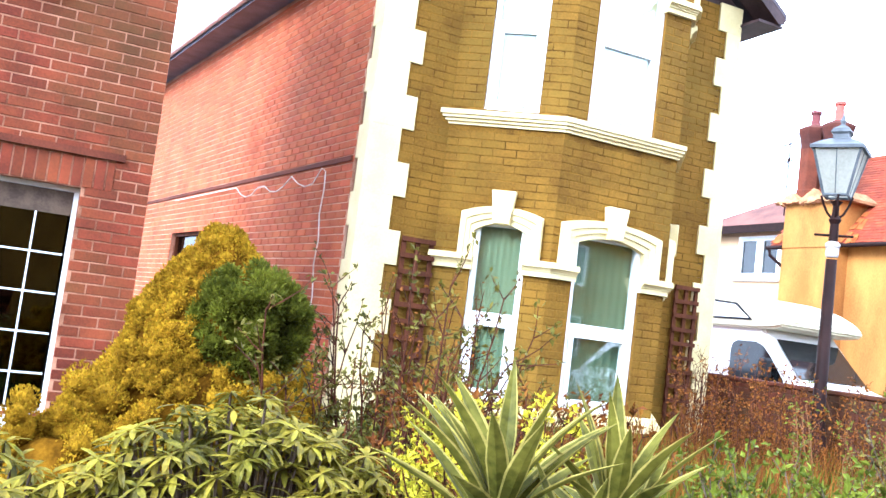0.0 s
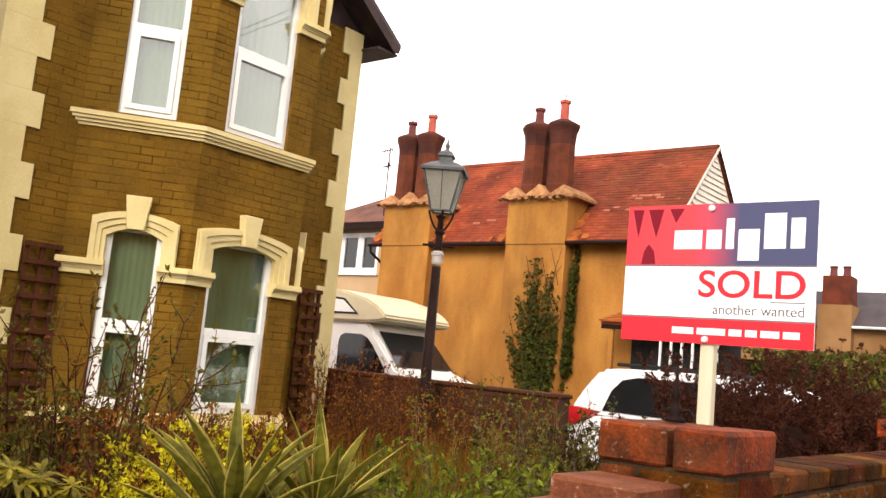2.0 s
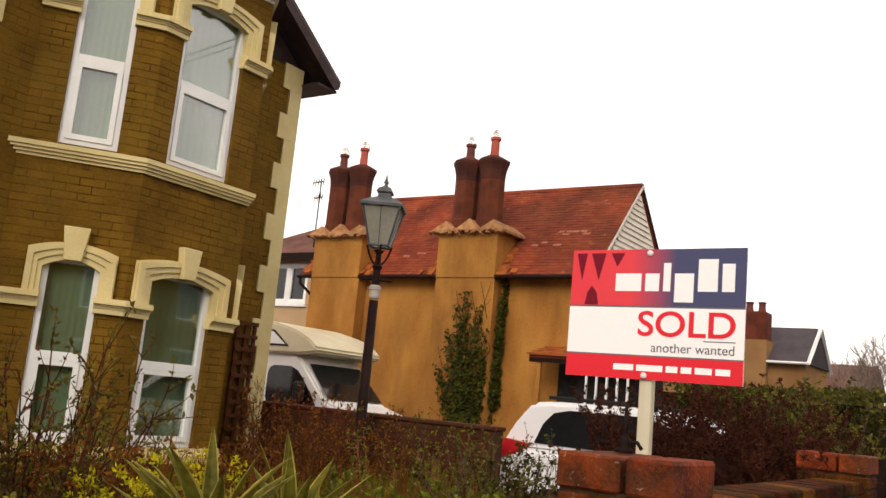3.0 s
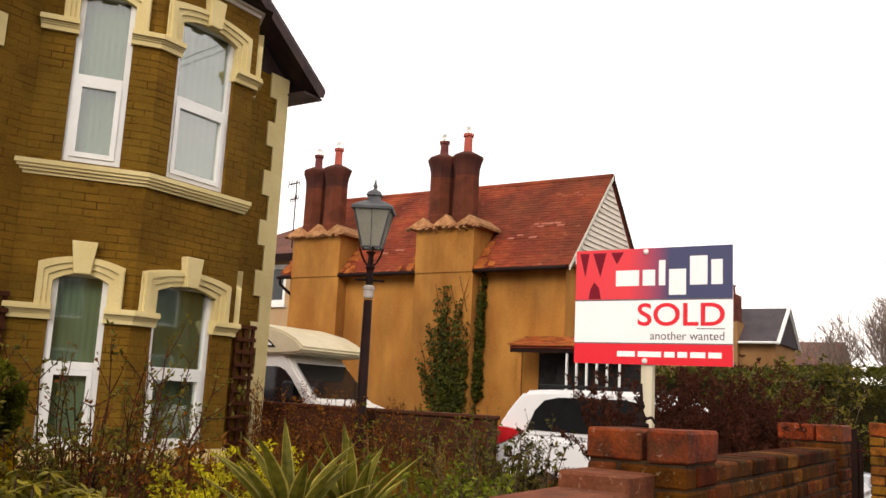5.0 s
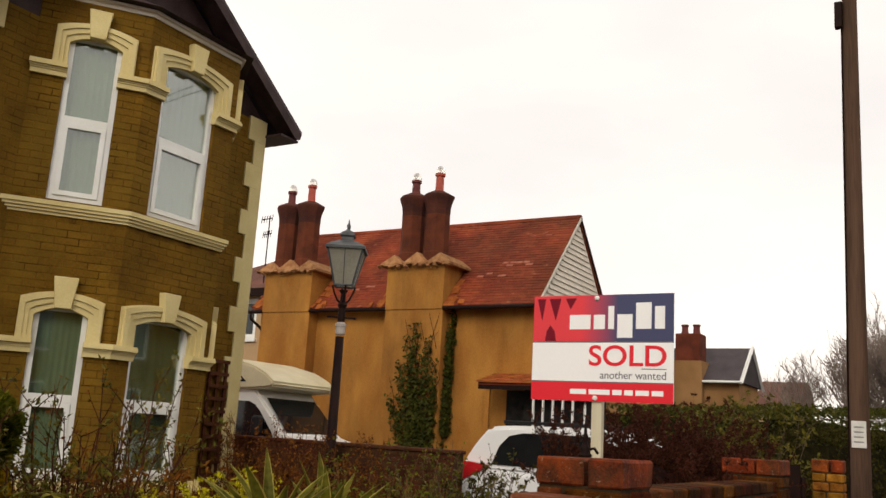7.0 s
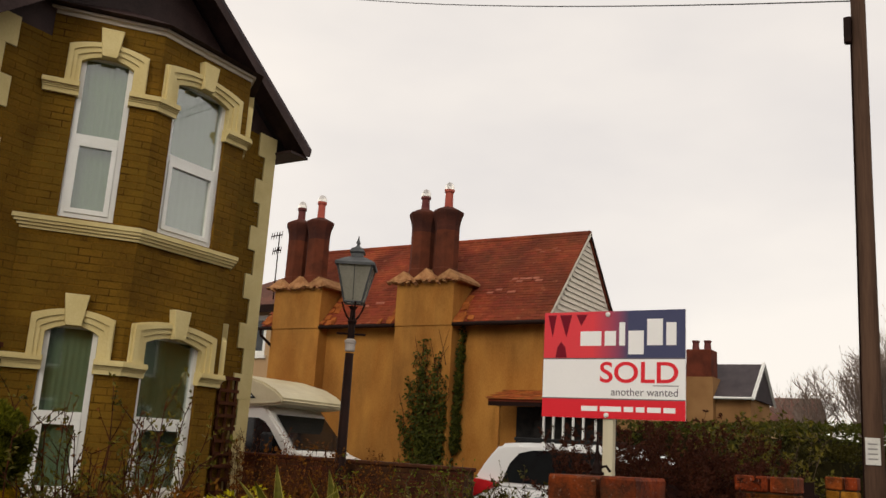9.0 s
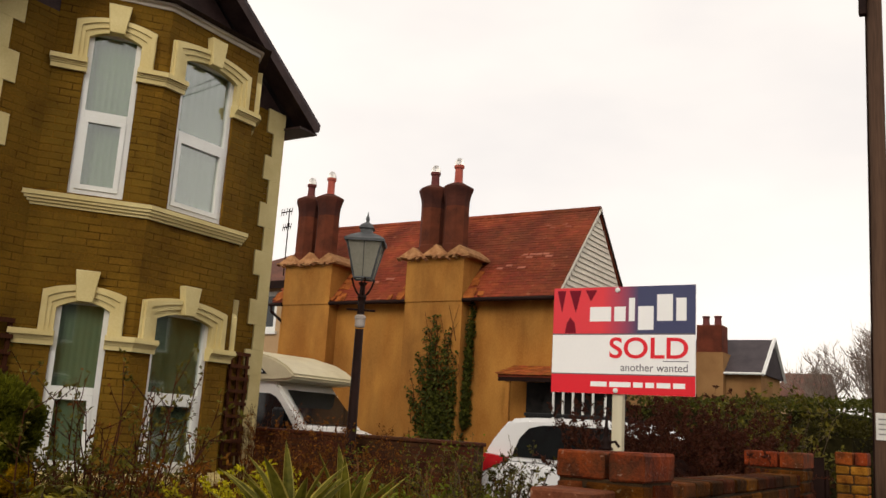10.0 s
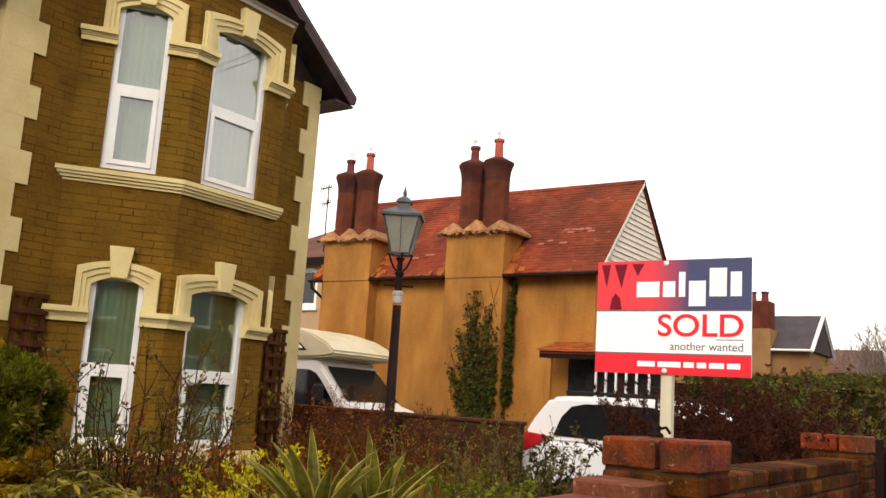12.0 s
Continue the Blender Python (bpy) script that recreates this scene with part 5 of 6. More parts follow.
def slab(name, y0, y1, z0, z1, d0, d1, mat, parent, label=""):
    return part(name, a_box(-d1, -d0, y0 - o.y, y1 - o.y, z0 - o.z, z1 - o.z), mat, parent, label)


slab("backing", SY0, SY1, SZ0, SZ1, -0.006, 0.0, "sign_white", board)
ZA, ZB = 1.912, 1.703
# the upper panel fades from red to navy along its length
fade = bpy.data.materials.new("sign_red_to_navy")
fade.use_nodes = True
t = fade.node_tree
geo = t.nodes.new("ShaderNodeNewGeometry")
sep = t.nodes.new("ShaderNodeSeparateXYZ")
mr = t.nodes.new("ShaderNodeMapRange")
mr.inputs["From Min"].default_value, mr.inputs["From Max"].default_value = -6.2, -6.4
rp = t.nodes.new("ShaderNodeValToRGB")
rp.color_ramp.elements[0].color = (0.78, 0.03, 0.045, 1)
rp.color_ramp.elements[1].color = (0.035, 0.04, 0.115, 1)
t.links.new(geo.outputs["Position"], sep.inputs[0])
t.links.new(sep.outputs["Y"], mr.inputs["Value"])
t.links.new(mr.outputs["Result"], rp.inputs["Fac"])
t.links.new(rp.outputs["Color"], t.nodes["Principled BSDF"].inputs["Base Color"])
t.nodes["Principled BSDF"].inputs["Roughness"].default_value = 0.3
slab("top_panel", SY0, SY1, ZA + 0.004, SZ1, 0.001, 0.004, fade, board, "printed panel fading from red to navy")
slab("middle_panel", SY0, SY1, ZB + 0.003, ZA - 0.003, 0.001, 0.004, "sign_white", board, "white printed panel")
slab("bottom_panel", SY0, SY1, SZ0, ZB - 0.003, 0.001, 0.004, "sign_red", board, "red printed panel")
slab("rule", SY0, SY1, ZA - 0.003, ZA + 0.004, 0.001, 0.0035, "sign_grey", board)
slab("rule", SY0, SY1, ZB - 0.003, ZB + 0.003, 0.001, 0.0035, "sign_grey", board)
# dark chevrons of the emblem
for pts in (((0.02, 0.23), (0.07, 0.23), (0.05, 0.11)), ((0.09, 0.23), (0.16, 0.23), (0.13, 0.11)), ((0.07, 0.0), (0.135, 0.0), (0.125, 0.055), (0.1, 0.085), (0.08, 0.055)), ((0.185, 0.23), (0.25, 0.23), (0.215, 0.17))):
    bm = bmesh.new()
    k = [(SY1 - p[0] - o.y, ZA + 0.006 + p[1] - o.z) for p in pts]
    lo = [bm.verts.new((-0.0041, y, z)) for y, z in k]
    hi = [bm.verts.new((-0.0052, y, z)) for y, z in k]
    bm.faces.new(hi)
    for i in range(len(k)):
        bm.faces.new((lo[i], lo[(i + 1) % len(k)], hi[(i + 1) % len(k)], hi[i]))
    part("emblem", bm, "sign_dark_red", board, "dark red pointed emblem")
# agency name as plain white bars
yy = SY1 - 0.212
for wdt, z0, z1 in ((0.118, 0.068, 0.145), (0.062, 0.068, 0.145), (0.032, 0.068, 0.19), (0.082, 0.022, 0.145), (0.082, 0.068, 0.205), (0.052, 0.068, 0.185)):
    slab("name_bar", yy - wdt, yy, ZA + z0, ZA + z1, 0.0041, 0.0055, "sign_white", board, "white name bar")
    yy -= wdt + 0.018
# web address as plain bars
yy = SY1 - 0.225
for wdt in (0.09, 0.115, 0.05, 0.045, 0.07, 0.06):
    slab("address_bar", yy - wdt, yy, SZ0 + 0.036, SZ0 + 0.062, 0.0041, 0.0052, "sign_white", board, "white address bar")
    yy -= wdt + 0.014


def lettering(text, size, y_right, z, mat, name, label, wide=1.0, bold=0.0):
    cu = bpy.data.curves.new(name, "FONT")
    cu.body, cu.size, cu.align_x, cu.extrude, cu.offset = text, size, "RIGHT", 0.0006, bold
    tmp = new(name, cu)
    bpy.context.view_layer.update()
    me = bpy.data.meshes.new_from_object(tmp.evaluated_get(bpy.context.evaluated_depsgraph_get()))
    bpy.data.objects.remove(tmp)
    me.materials.append(M[mat])
    ob = new(name, me)
    ob.parent = board
    ob["label"] = label
    ob.matrix_local = Matrix.Translation((-0.0048, y_right - o.y, z - o.z)) @ Matrix(((0, 0, -1, 0), (-1, 0, 0, 0), (0, 1, 0, 0), (0, 0, 0, 1))) @ Matrix.Diagonal((wide, 1, 1, 1))
    return ob


lettering("SOLD", 0.15, SY0 + 0.03, 1.79, "sign_red", "lettering", "red capital letters", 1.12, 0.002)
lettering("another wanted", 0.056, SY0 + 0.034, 1.722, "sign_grey", "lettering", "small dark grey letters", 0.98)
slab("underline", SY0 + 0.034, SY0 + 0.164, 1.772, 1.776, 0.0041, 0.005, "sign_grey", board)
for z in (2.145, 1.62):
    bm = bmesh.new()
    lathe(bm, [(0.013, 0.0), (0.013, 0.008), (0.006, 0.012)], Matrix.Translation((-0.004, -6.285 - o.y, z - o.z)) @ Matrix.Rotation(-math.pi / 2, 4, "Y"), n=12)
    part("bolt", bm, "upvc", board, "pale bolt head")
part("post", a_box(0.006, 0.05, -6.318 - o.y, -6.262 - o.y, 0, 2.15 - o.z, bevel=0.004), "post", board, "cream timber post")

# ---- garden walls and piers ----
brick_mesh = {}


def loose_brick(parent, x, y, z, lx, ly, lz, mat, turn=0.0, name="brick"):
    key = (round(lx, 3), round(ly, 3), round(lz, 3), mat)
    if key not in brick_mesh:
        bm = a_box(-lx / 2, lx / 2, -ly / 2, ly / 2, 0, lz, bevel=0.008)
        for v in bm.verts:
            v.co += Vector((random.uniform(-1, 1), random.uniform(-1, 1), random.uniform(-1, 1))) * 0.0022
        me = bpy.data.meshes.new("brick")
        bm.to_mesh(me)
        bm.free()
        me.materials.append(M[mat])
        brick_mesh[key] = me
    ob = new(name, brick_mesh[key])
    ob.parent = parent
    ob.matrix_local = Matrix.Translation((x, y, z)) @ Matrix.Rotation(turn + random.uniform(-0.008, 0.008), 4, "Z")


def brick_pier(label, x0, x1, y0, y1, top, base, cope=True, group="garden piers", z_from=None, cope_mat="coping", brick_mat="wall_brick"):
    """A pier: recessed mortar core, bricks round it, and brick-on-edge coping."""
    p = thing("brick_pier", label, "pier", group=group)
    part("core", a_box(x0 + 0.008, x1 - 0.008, y0 + 0.008, y1 - 0.008, base, top - 0.1), "dirty_mortar", p)
    z = top - (0.105 if cope else 0.0) - 0.075
    row = 0
    while z > (base if z_from is None else z_from) - 0.05:
        lx, ly = x1 - x0, y1 - y0
        b = 0.1025
        if row % 2:
            loose_brick(p, x0 + (lx - b) / 2 - 0.004, y0 + b / 2, z, lx - b - 0.01, b, 0.066, brick_mat)
            loose_brick(p, x1 - b / 2, y0 + (ly - b) / 2 - 0.004, z, b, ly - b - 0.01, 0.066, brick_mat)
            loose_brick(p, x1 - (lx - b) / 2 + 0.004, y1 - b / 2, z, lx - b - 0.01, b, 0.066, brick_mat)
            loose_brick(p, x0 + b / 2, y1 - (ly - b) / 2 + 0.004, z, b, ly - b - 0.01, 0.066, brick_mat)
        else:
            loose_brick(p, x0 + (lx - b) / 2 + b + 0.004, y0 + b / 2, z, lx - b - 0.01, b, 0.066, brick_mat)
            loose_brick(p, x1 - b / 2, y1 - (ly - b) / 2 + 0.004, z, b, ly - b - 0.01, 0.066, brick_mat)
            loose_brick(p, x0 + (lx - b) / 2 - 0.004, y1 - b / 2, z, lx - b - 0.01, b, 0.066, brick_mat)
            loose_brick(p, x0 + b / 2, y0 + (ly - b) / 2 - 0.004, z, b, ly - b - 0.01, 0.066, brick_mat)
        z -= 0.075
        row += 1
    if cope == "one":
        loose_brick(p, (x0 + x1) / 2, (y0 + y1) / 2, top - 0.103, x1 - x0 + 0.01, y1 - y0 + 0.01, 0.103, cope_mat, name="coping_brick")
    elif cope:
        ym = y0 + (y1 - y0) * 0.42
        loose_brick(p, (x0 + x1) / 2, (ym + y0) / 2 - 0.004, top - 0.103, x1 - x0 + 0.015, ym - y0 - 0.006, 0.103, "coping", name="coping_brick")
        loose_brick(p, (x0 + x1) / 2, (ym + y1) / 2 + 0.004, top - 0.103, x1 - x0 + 0.015, y1 - ym - 0.006, 0.1, "coping", name="coping_brick")
    return p


def brick_wall(label, x0, x1, y0, y1, top, base):
    p = thing("garden_wall", label, "wall")
    part("core", a_box(x0, x1, y0 + 0.008, y1 - 0.008, base, top - 0.012), "dirty_mortar", p)
    z, row = top - 0.066, 0
    while z > base:
        x = x0 - (0.112 if row % 2 else 0)
        while x < x1 - 0.02:
            a, b = max(x, x0), min(x + 0.215, x1)
            if b - a > 0.03:
                loose_brick(p, (a + b) / 2, (y0 + y1) / 2 + random.uniform(-0.003, 0.003), z, round(b - a, 2), y1 - y0, 0.066, "wall_brick")
            x += 0.225
        z -= 0.075
        row += 1
    return p


WY0, WY1 = -6.85, -6.635
brick_pier("red brick gate pier with a chipped brick on edge coping", -1.13, -0.79, -6.89, -6.555, 1.335, -0.12)
brick_wall("weathered red brick garden wall beside the footway", -0.785, 2.0, WY0, WY1, 1.215, -0.12)
brick_pier("square red brick pier at the end of the garden wall", 2.0, 2.36, -6.87, -6.5, 1.355, -0.12)
brick_pier("orange-brown brick pier beside a narrow gateway", 3.95, 4.18, -7.02, -6.78, 1.375, -0.12, cope_mat="orange_brick", brick_mat="orange_brick")
brick_pier("low brick pier beside the open gateway", -3.02, -2.67, -6.79, -6.58, 1.152, -0.12, cope="one", cope_mat="old_coping")
brick_pier("stepped brick stub with one loose coping block", -1.8, -1.36, -6.78, -6.56, 1.15, -0.12, cope="one", cope_mat="dusty_coping")
brick_pier("stepped brick stub against the gate pier", -1.355, -1.135, -6.78, -6.56, 1.2, -0.12, cope="one", cope_mat="dusty_coping")
brick_wall("low brick garden wall beside the footway", -12.0, -3.03, -6.79, -6.58, 0.7, 0.3)
low = part("wall_footing", a_box(-12.0, -3.03, -6.79, -6.58, -0.12, 0.29), "dirty_mortar")
tagged(low, "rendered footing of the low garden wall", "wall", kind="structure")
# crumbled mortar and stone bits left on the stepped stubs
rub_rng = random.Random(5)
rubble = thing("mortar_rubble", "crumbled mossy mortar left on the broken wall", "rubble")
for k in range(26):
    x = rub_rng.uniform(-1.84, -1.16)
    y = rub_rng.choice((-6.80, -6.79, -6.81))
    r = rub_rng.uniform(0.008, 0.027)
    bm = bmesh.new()
    bmesh.ops.create_cube(bm, size=r * 1.5, matrix=Euler((rub_rng.uniform(-0.7, 0.7), rub_rng.uniform(-0.5, 0.5), rub_rng.uniform(0, 3))).to_matrix().to_4x4())
    zt = 1.045 if x < -1.36 else 1.095
    for v in bm.verts:
        v.co = Vector((x, y, zt)) + Vector((v.co.x * 1.5, v.co.y * 0.8, v.co.z * 0.6)) * (1 + 0.6 * noise.noise(v.co * 40 + Vector((k, 0, 0))))
    part("lump", bm, "dirty_mortar", rubble)
# moss on the near pier
moss = thing("moss", "brown-green moss cushions on the low brick pier", "moss", kind="stuff")
bm = bmesh.new()
for k in range(420):
    c0 = Vector((rub_rng.uniform(-3.0, -2.69), rub_rng.uniform(-6.775, -6.595), 1.152))
    if noise.noise(c0 * 9) < -0.12:
        continue
    r = rub_rng.uniform(0.003, 0.011)
    g0 = bmesh.ops.create_icosphere(bm, subdivisions=1, radius=r)
    for v in g0["verts"]:
        v.co = c0 + Vector((v.co.x * 1.3, v.co.y * 1.2, v.co.z * 0.5))
part("cushions", bm, "moss", moss)
# side boundary wall between garden and drive
bw = thing("garden_wall", "dark red brick wall between garden and drive", "wall")
m, w = face_frame((4.62, 0.6), (4.62, -2.95))
part("core", a_box(0, w, 0.0, 0.215, -0.1, 1.18, m=m), "dark_mortar", bw)
brick_skin("brickwork", courses(w, 0.0, 1.17, []), m, 0.008, "drive_brick", bw)
part("coping", a_box(-0.02, w + 0.02, -0.03, 0.245, 1.181, 1.225, m=m, bevel=0.01), "drive_brick", bw, "dark coping")
bw2 = thing("garden_wall", "dark red brick wall between garden and drive, lower stretch", "wall")
m, w = face_frame((4.62, -2.97), (4.62, -6.6))
part("core", a_box(0, w, 0.0, 0.215, -0.1, 0.6, m=m), "dark_mortar", bw2)
brick_skin("brickwork", courses(w, 0.0, 0.58, []), m, 0.008, "drive_brick", bw2)
# dark gate leaf in the narrow gateway
gate = thing("gate", "dark painted garden gate leaf with a swept top", "gate")
bm = bmesh.new()
tube(bm, [(3.9, -6.72, 0.0), (3.9, -6.72, 1.22)], 0.02, n=8)
part("gate_post", bm, "iron", gate)
bm = profile_x([(-6.7, 0.06)] + [(-6.7 + 0.62 * k / 8, 1.02 + 0.3 * math.cos(math.pi / 2 * k / 8)) for k in range(9)] + [(-6.08, 0.06)], 3.885, 3.915)
part("gate_leaf", bm, "iron", gate, "dark boarded leaf with a swept top")

# ---- telegraph pole with notice and wires ----
PX, PY = 6.02, -6.94
pole = thing("telegraph_pole", "weathered brown telegraph pole with a white notice", "pole", at=(PX, PY, -0.12))
pole.matrix_world = pose(PX, PY, -0.12, 0.5, 0.3, 0)
bm = bmesh.new()
lathe(bm, [(0.108, 0.0), (0.1, 1.5), (0.085, 4.5), (0.075, 8.2), (0.07, 8.25)], n=14)
part("shaft", bm, "pole", pole, "weathered brown timber shaft", smooth=True)
tag = part("notice", a_box(-0.112, -0.099, -0.07, 0.07, 1.63, 1.9), "tag", pole, "white notice card")
for k in range(4):
    part("print_bar", a_box(-0.114, -0.1122, -0.045, 0.045, 1.68 + k * 0.05, 1.695 + k * 0.05), "grey_ink", tag)
part("junction_box", a_box(-0.1, -0.02, 0.07, 0.15, 6.3, 6.62, bevel=0.01), "iron", pole, "dark cable box")
bm = bmesh.new()
tube(bm, [(-0.02, 0.083, 6.4), (-0.02, 0.09, 4.0), (-0.02, 0.1, 2.0), (-0.02, 0.108, 0.0)], 0.012, n=5)
part("down_cable", bm, "iron", pole)
for k, (ex, ey, ez, z0) in enumerate(((17.05, 14.98, 17.9, 6.84), (16.5, 15.26, 18.2, 6.95), (20.0, -40.0, 9.0, 6.9))):
    bm = bmesh.new()
    pts = []
    for j in range(17):
        f = j / 16
        pts.append(((ex - PX) * f, (ey - PY) * f, z0 + (ez - z0) * f - 1.6 * f * (1 - f)))
    tube(bm, pts, 0.009, n=4)
    part("wire", bm, "cable", pole, "thin overhead wire")

# ---- far house, distance ----
far_house = thing("house", "far dull ochre house with a dark slate roof and brick chimney", "house")
part("wall", a_box(30, 33.4, -0.55, 5.35, -0.2, 4.0), "far_render", far_house, "ochre wall")
bm = bmesh.new()
v = [bm.verts.new(p) for p in ((29.7, -0.65, 3.95), (33.7, -0.65, 3.95), (31.7, -0.65, 5.4), (29.7, 5.65, 3.95), (33.7, 5.65, 3.95), (31.7, 5.65, 5.4))]
for q in ((0, 2, 5, 3), (1, 4, 5, 2), (0, 1, 2), (3, 5, 4), (0, 3, 4, 1)):
    bm.faces.new([v[i] for i in q])
part("roof", bm, "slate", far_house, "dark slate roof")
bm = bmesh.new()
tube(bm, [(29.65, -0.7, 3.9), (31.7, -0.7, 5.44), (33.7, -0.7, 3.9)], 0.07, n=4)
part("bargeboard", bm, "upvc", far_house, "white bargeboard")
bm = bmesh.new()
tube(bm, [(29.62, -0.7, 3.93), (29.62, 0.7, 3.93)], 0.045, n=5)
part("gutter", bm, "upvc", far_house, "white eaves gutter")
ch = part("chimney", a_box(29.7, 30.6, 0.8, 1.75, 3.0, 5.75, bevel=0.02), "stack", far_house, "brick chimney")
part("chimney_base", a_box(29.6, 30.7, 0.72, 1.85, -0.2, 4.7), "far_render", far_house)
for y in (1.05, 1.5):
    bm = bmesh.new()
    lathe(bm, [(0.14, 5.75), (0.12, 6.05), (0.15, 6.08), (0.15, 6.13)], Matrix.Translation((30.15, y, 0)), n=10)
    part("chimney_pot", bm, "pot_dark", ch)
far2 = thing("house", "distant pale house among bare trees", "house")
part("wall", a_box(52, 58, 0.9, 3.2, -0.2, 4.4), "render_pale", far2, "pale wall")
bm = bmesh.new()
v = [bm.verts.new(p) for p in ((51.7, 0.7, 4.3), (58.3, 0.7, 4.3), (55, 0.7, 5.9), (51.7, 3.4, 4.3), (58.3, 3.4, 4.3), (55, 3.4, 5.9))]
for q in ((0, 2, 5, 3), (1, 4, 5, 2), (0, 1, 2), (3, 5, 4), (0, 3, 4, 1)):
    bm.faces.new([v[i] for i in q])
part("roof", bm, "wing_tile", far2, "grey-brown roof")

# ---- small dark finial standing on the gate pier ----
fin = thing("finial", "small black turned iron finial on the brick pier", "ornament", at=(-0.9, -6.655, 1.335))
bm = bmesh.new()
lathe(bm, [(0.028, 0.0), (0.028, 0.01), (0.016, 0.017), (0.023, 0.03), (0.014, 0.042), (0.008, 0.06), (0.014, 0.072), (0.007, 0.09), (0.003, 0.15)], n=12)
part("spindle", bm, "iron", fin, smooth=True)
bm = bmesh.new()
tube(bm, [(0.0, -0.015, 0.03), (0.008, -0.035, 0.034), (0.012, -0.05, 0.014)], 0.006, n=5)
part("scroll", bm, "iron", fin)

# ---- plants ----
rng = random.Random(11)
UPV = Vector((0, 0, 1))


def stem_path(p, d, length, bend, n=6):
    pts = [Vector(p)]
    d = Vector(d).normalized()
    for _ in range(n):
        d = (d + bend * Vector((rng.uniform(-1, 1), rng.uniform(-1, 1), rng.uniform(-0.6, 0.8)))).normalized()
        pts.append(pts[-1] + d * length / n)
    return pts


def cushion_mesh(name, spots, mat, parent):
    """Rounded, lumpy cushions of dense growth joined into one mesh."""
    base = bmesh.new()
    bmesh.ops.create_icosphere(base, subdivisions=1, radius=1.0)
    vs = [v.co.copy() for v in base.verts]
    fs = [tuple(v.index for v in f.verts) for f in base.faces]
    base.free()
    verts, faces = [], []
    for p, size in spots:
        i = len(verts)
        verts += [tuple(p + v * size * (1 + 0.35 * noise.noise(v * 2.3 + p * 9))) for v in vs]
        faces += [tuple(i + k for k in f) for f in fs]
    ob = raw(name, verts, faces, mat, parent, "", True)
    ob["kind"] = "stuff"


def golden_conifer():
    c = thing("conifer", "golden conical conifer with a reverted green patch", "conifer", at=(-1.92, -3.8, GARDEN - 0.05))
    z_top = 1.42
    bm = bmesh.new()
    tube(bm, [(0, 0, 0), (0, 0, 0.6), (0.01, 0, 1.3)], 0.06, 0.012, n=8)
    part("trunk", bm, "bark", c)
    # solid core against see-through, coloured for the shaded gaps
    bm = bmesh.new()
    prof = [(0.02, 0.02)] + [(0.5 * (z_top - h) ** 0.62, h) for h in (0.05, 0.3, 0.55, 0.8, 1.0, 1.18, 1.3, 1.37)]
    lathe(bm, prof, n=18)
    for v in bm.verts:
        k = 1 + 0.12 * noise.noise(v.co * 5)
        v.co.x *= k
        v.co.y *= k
    part("shade_core", bm, "gold_core", c, "brown-gold core for the shade inside the foliage")

    gold, green = [], []
    cushions, dark_cushions = [], []

    def tuft(spots, centre, size, out, count, ln0, ln1):
        """A soft clump: short sprays standing out all round its outer side."""
        for _ in range(count):
            v = (rand_dir(rng) + 0.55 * out).normalized()
            p = centre + v * size * rng.uniform(0.6, 1.0)
            d = (v + 0.45 * UPV + 0.4 * rand_dir(rng)).normalized()
            spots.append((p, d, rng.uniform(ln0, ln1), rng.uniform(0.007, 0.012), rand_dir(rng)))

    for _ in range(1900):
        h = z_top * (1 - math.sqrt(rng.random())) if rng.random() < 0.6 else rng.uniform(0, z_top)
        h = min(h, z_top - 0.05)
        a = rng.uniform(0, 2 * math.pi)
        r = 0.6 * (z_top - h) ** 0.62 * (1 + 0.16 * noise.noise((math.cos(a) * 2.0, math.sin(a) * 2.0, h * 4.0))) - 0.05
        out = Vector((math.cos(a), math.sin(a), 0.5)).normalized()
        size = rng.uniform(0.022, 0.05)
        spot = Vector((r * math.cos(a), r * math.sin(a), h))
        if (spot - Vector((0.1, -0.3, 1.02))).length < 0.23:
            continue
        tuft(gold, spot, size, out, 85, 0.008, 0.017)
        cushions.append((spot, size * 0.8))
    dark_cushions.append((Vector((0.1, -0.24, 1.02)), 0.17))
    for k in range(120):
        v = rand_dir(rng)
        q = Vector((0.1, -0.24, 1.02)) + Vector((v.x * 0.22, v.y * 0.17, v.z * 0.22)) * rng.uniform(0.75, 1.0)
        size = rng.uniform(0.03, 0.07)
        tuft(green, q, size, (v + 0.4 * UPV).normalized(), 230, 0.012, 0.028)
        dark_cushions.append((q, size * 0.7))
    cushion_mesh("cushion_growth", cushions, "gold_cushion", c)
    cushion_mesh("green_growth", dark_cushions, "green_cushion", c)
    leaves("foliage", gold, "gold_leaf", c, "golden scale foliage in soft clumps")["kind"] = "stuff"
    leaves("green_foliage", green, "green_conifer", c, "dark green reverted foliage")["kind"] = "stuff"


golden_conifer()


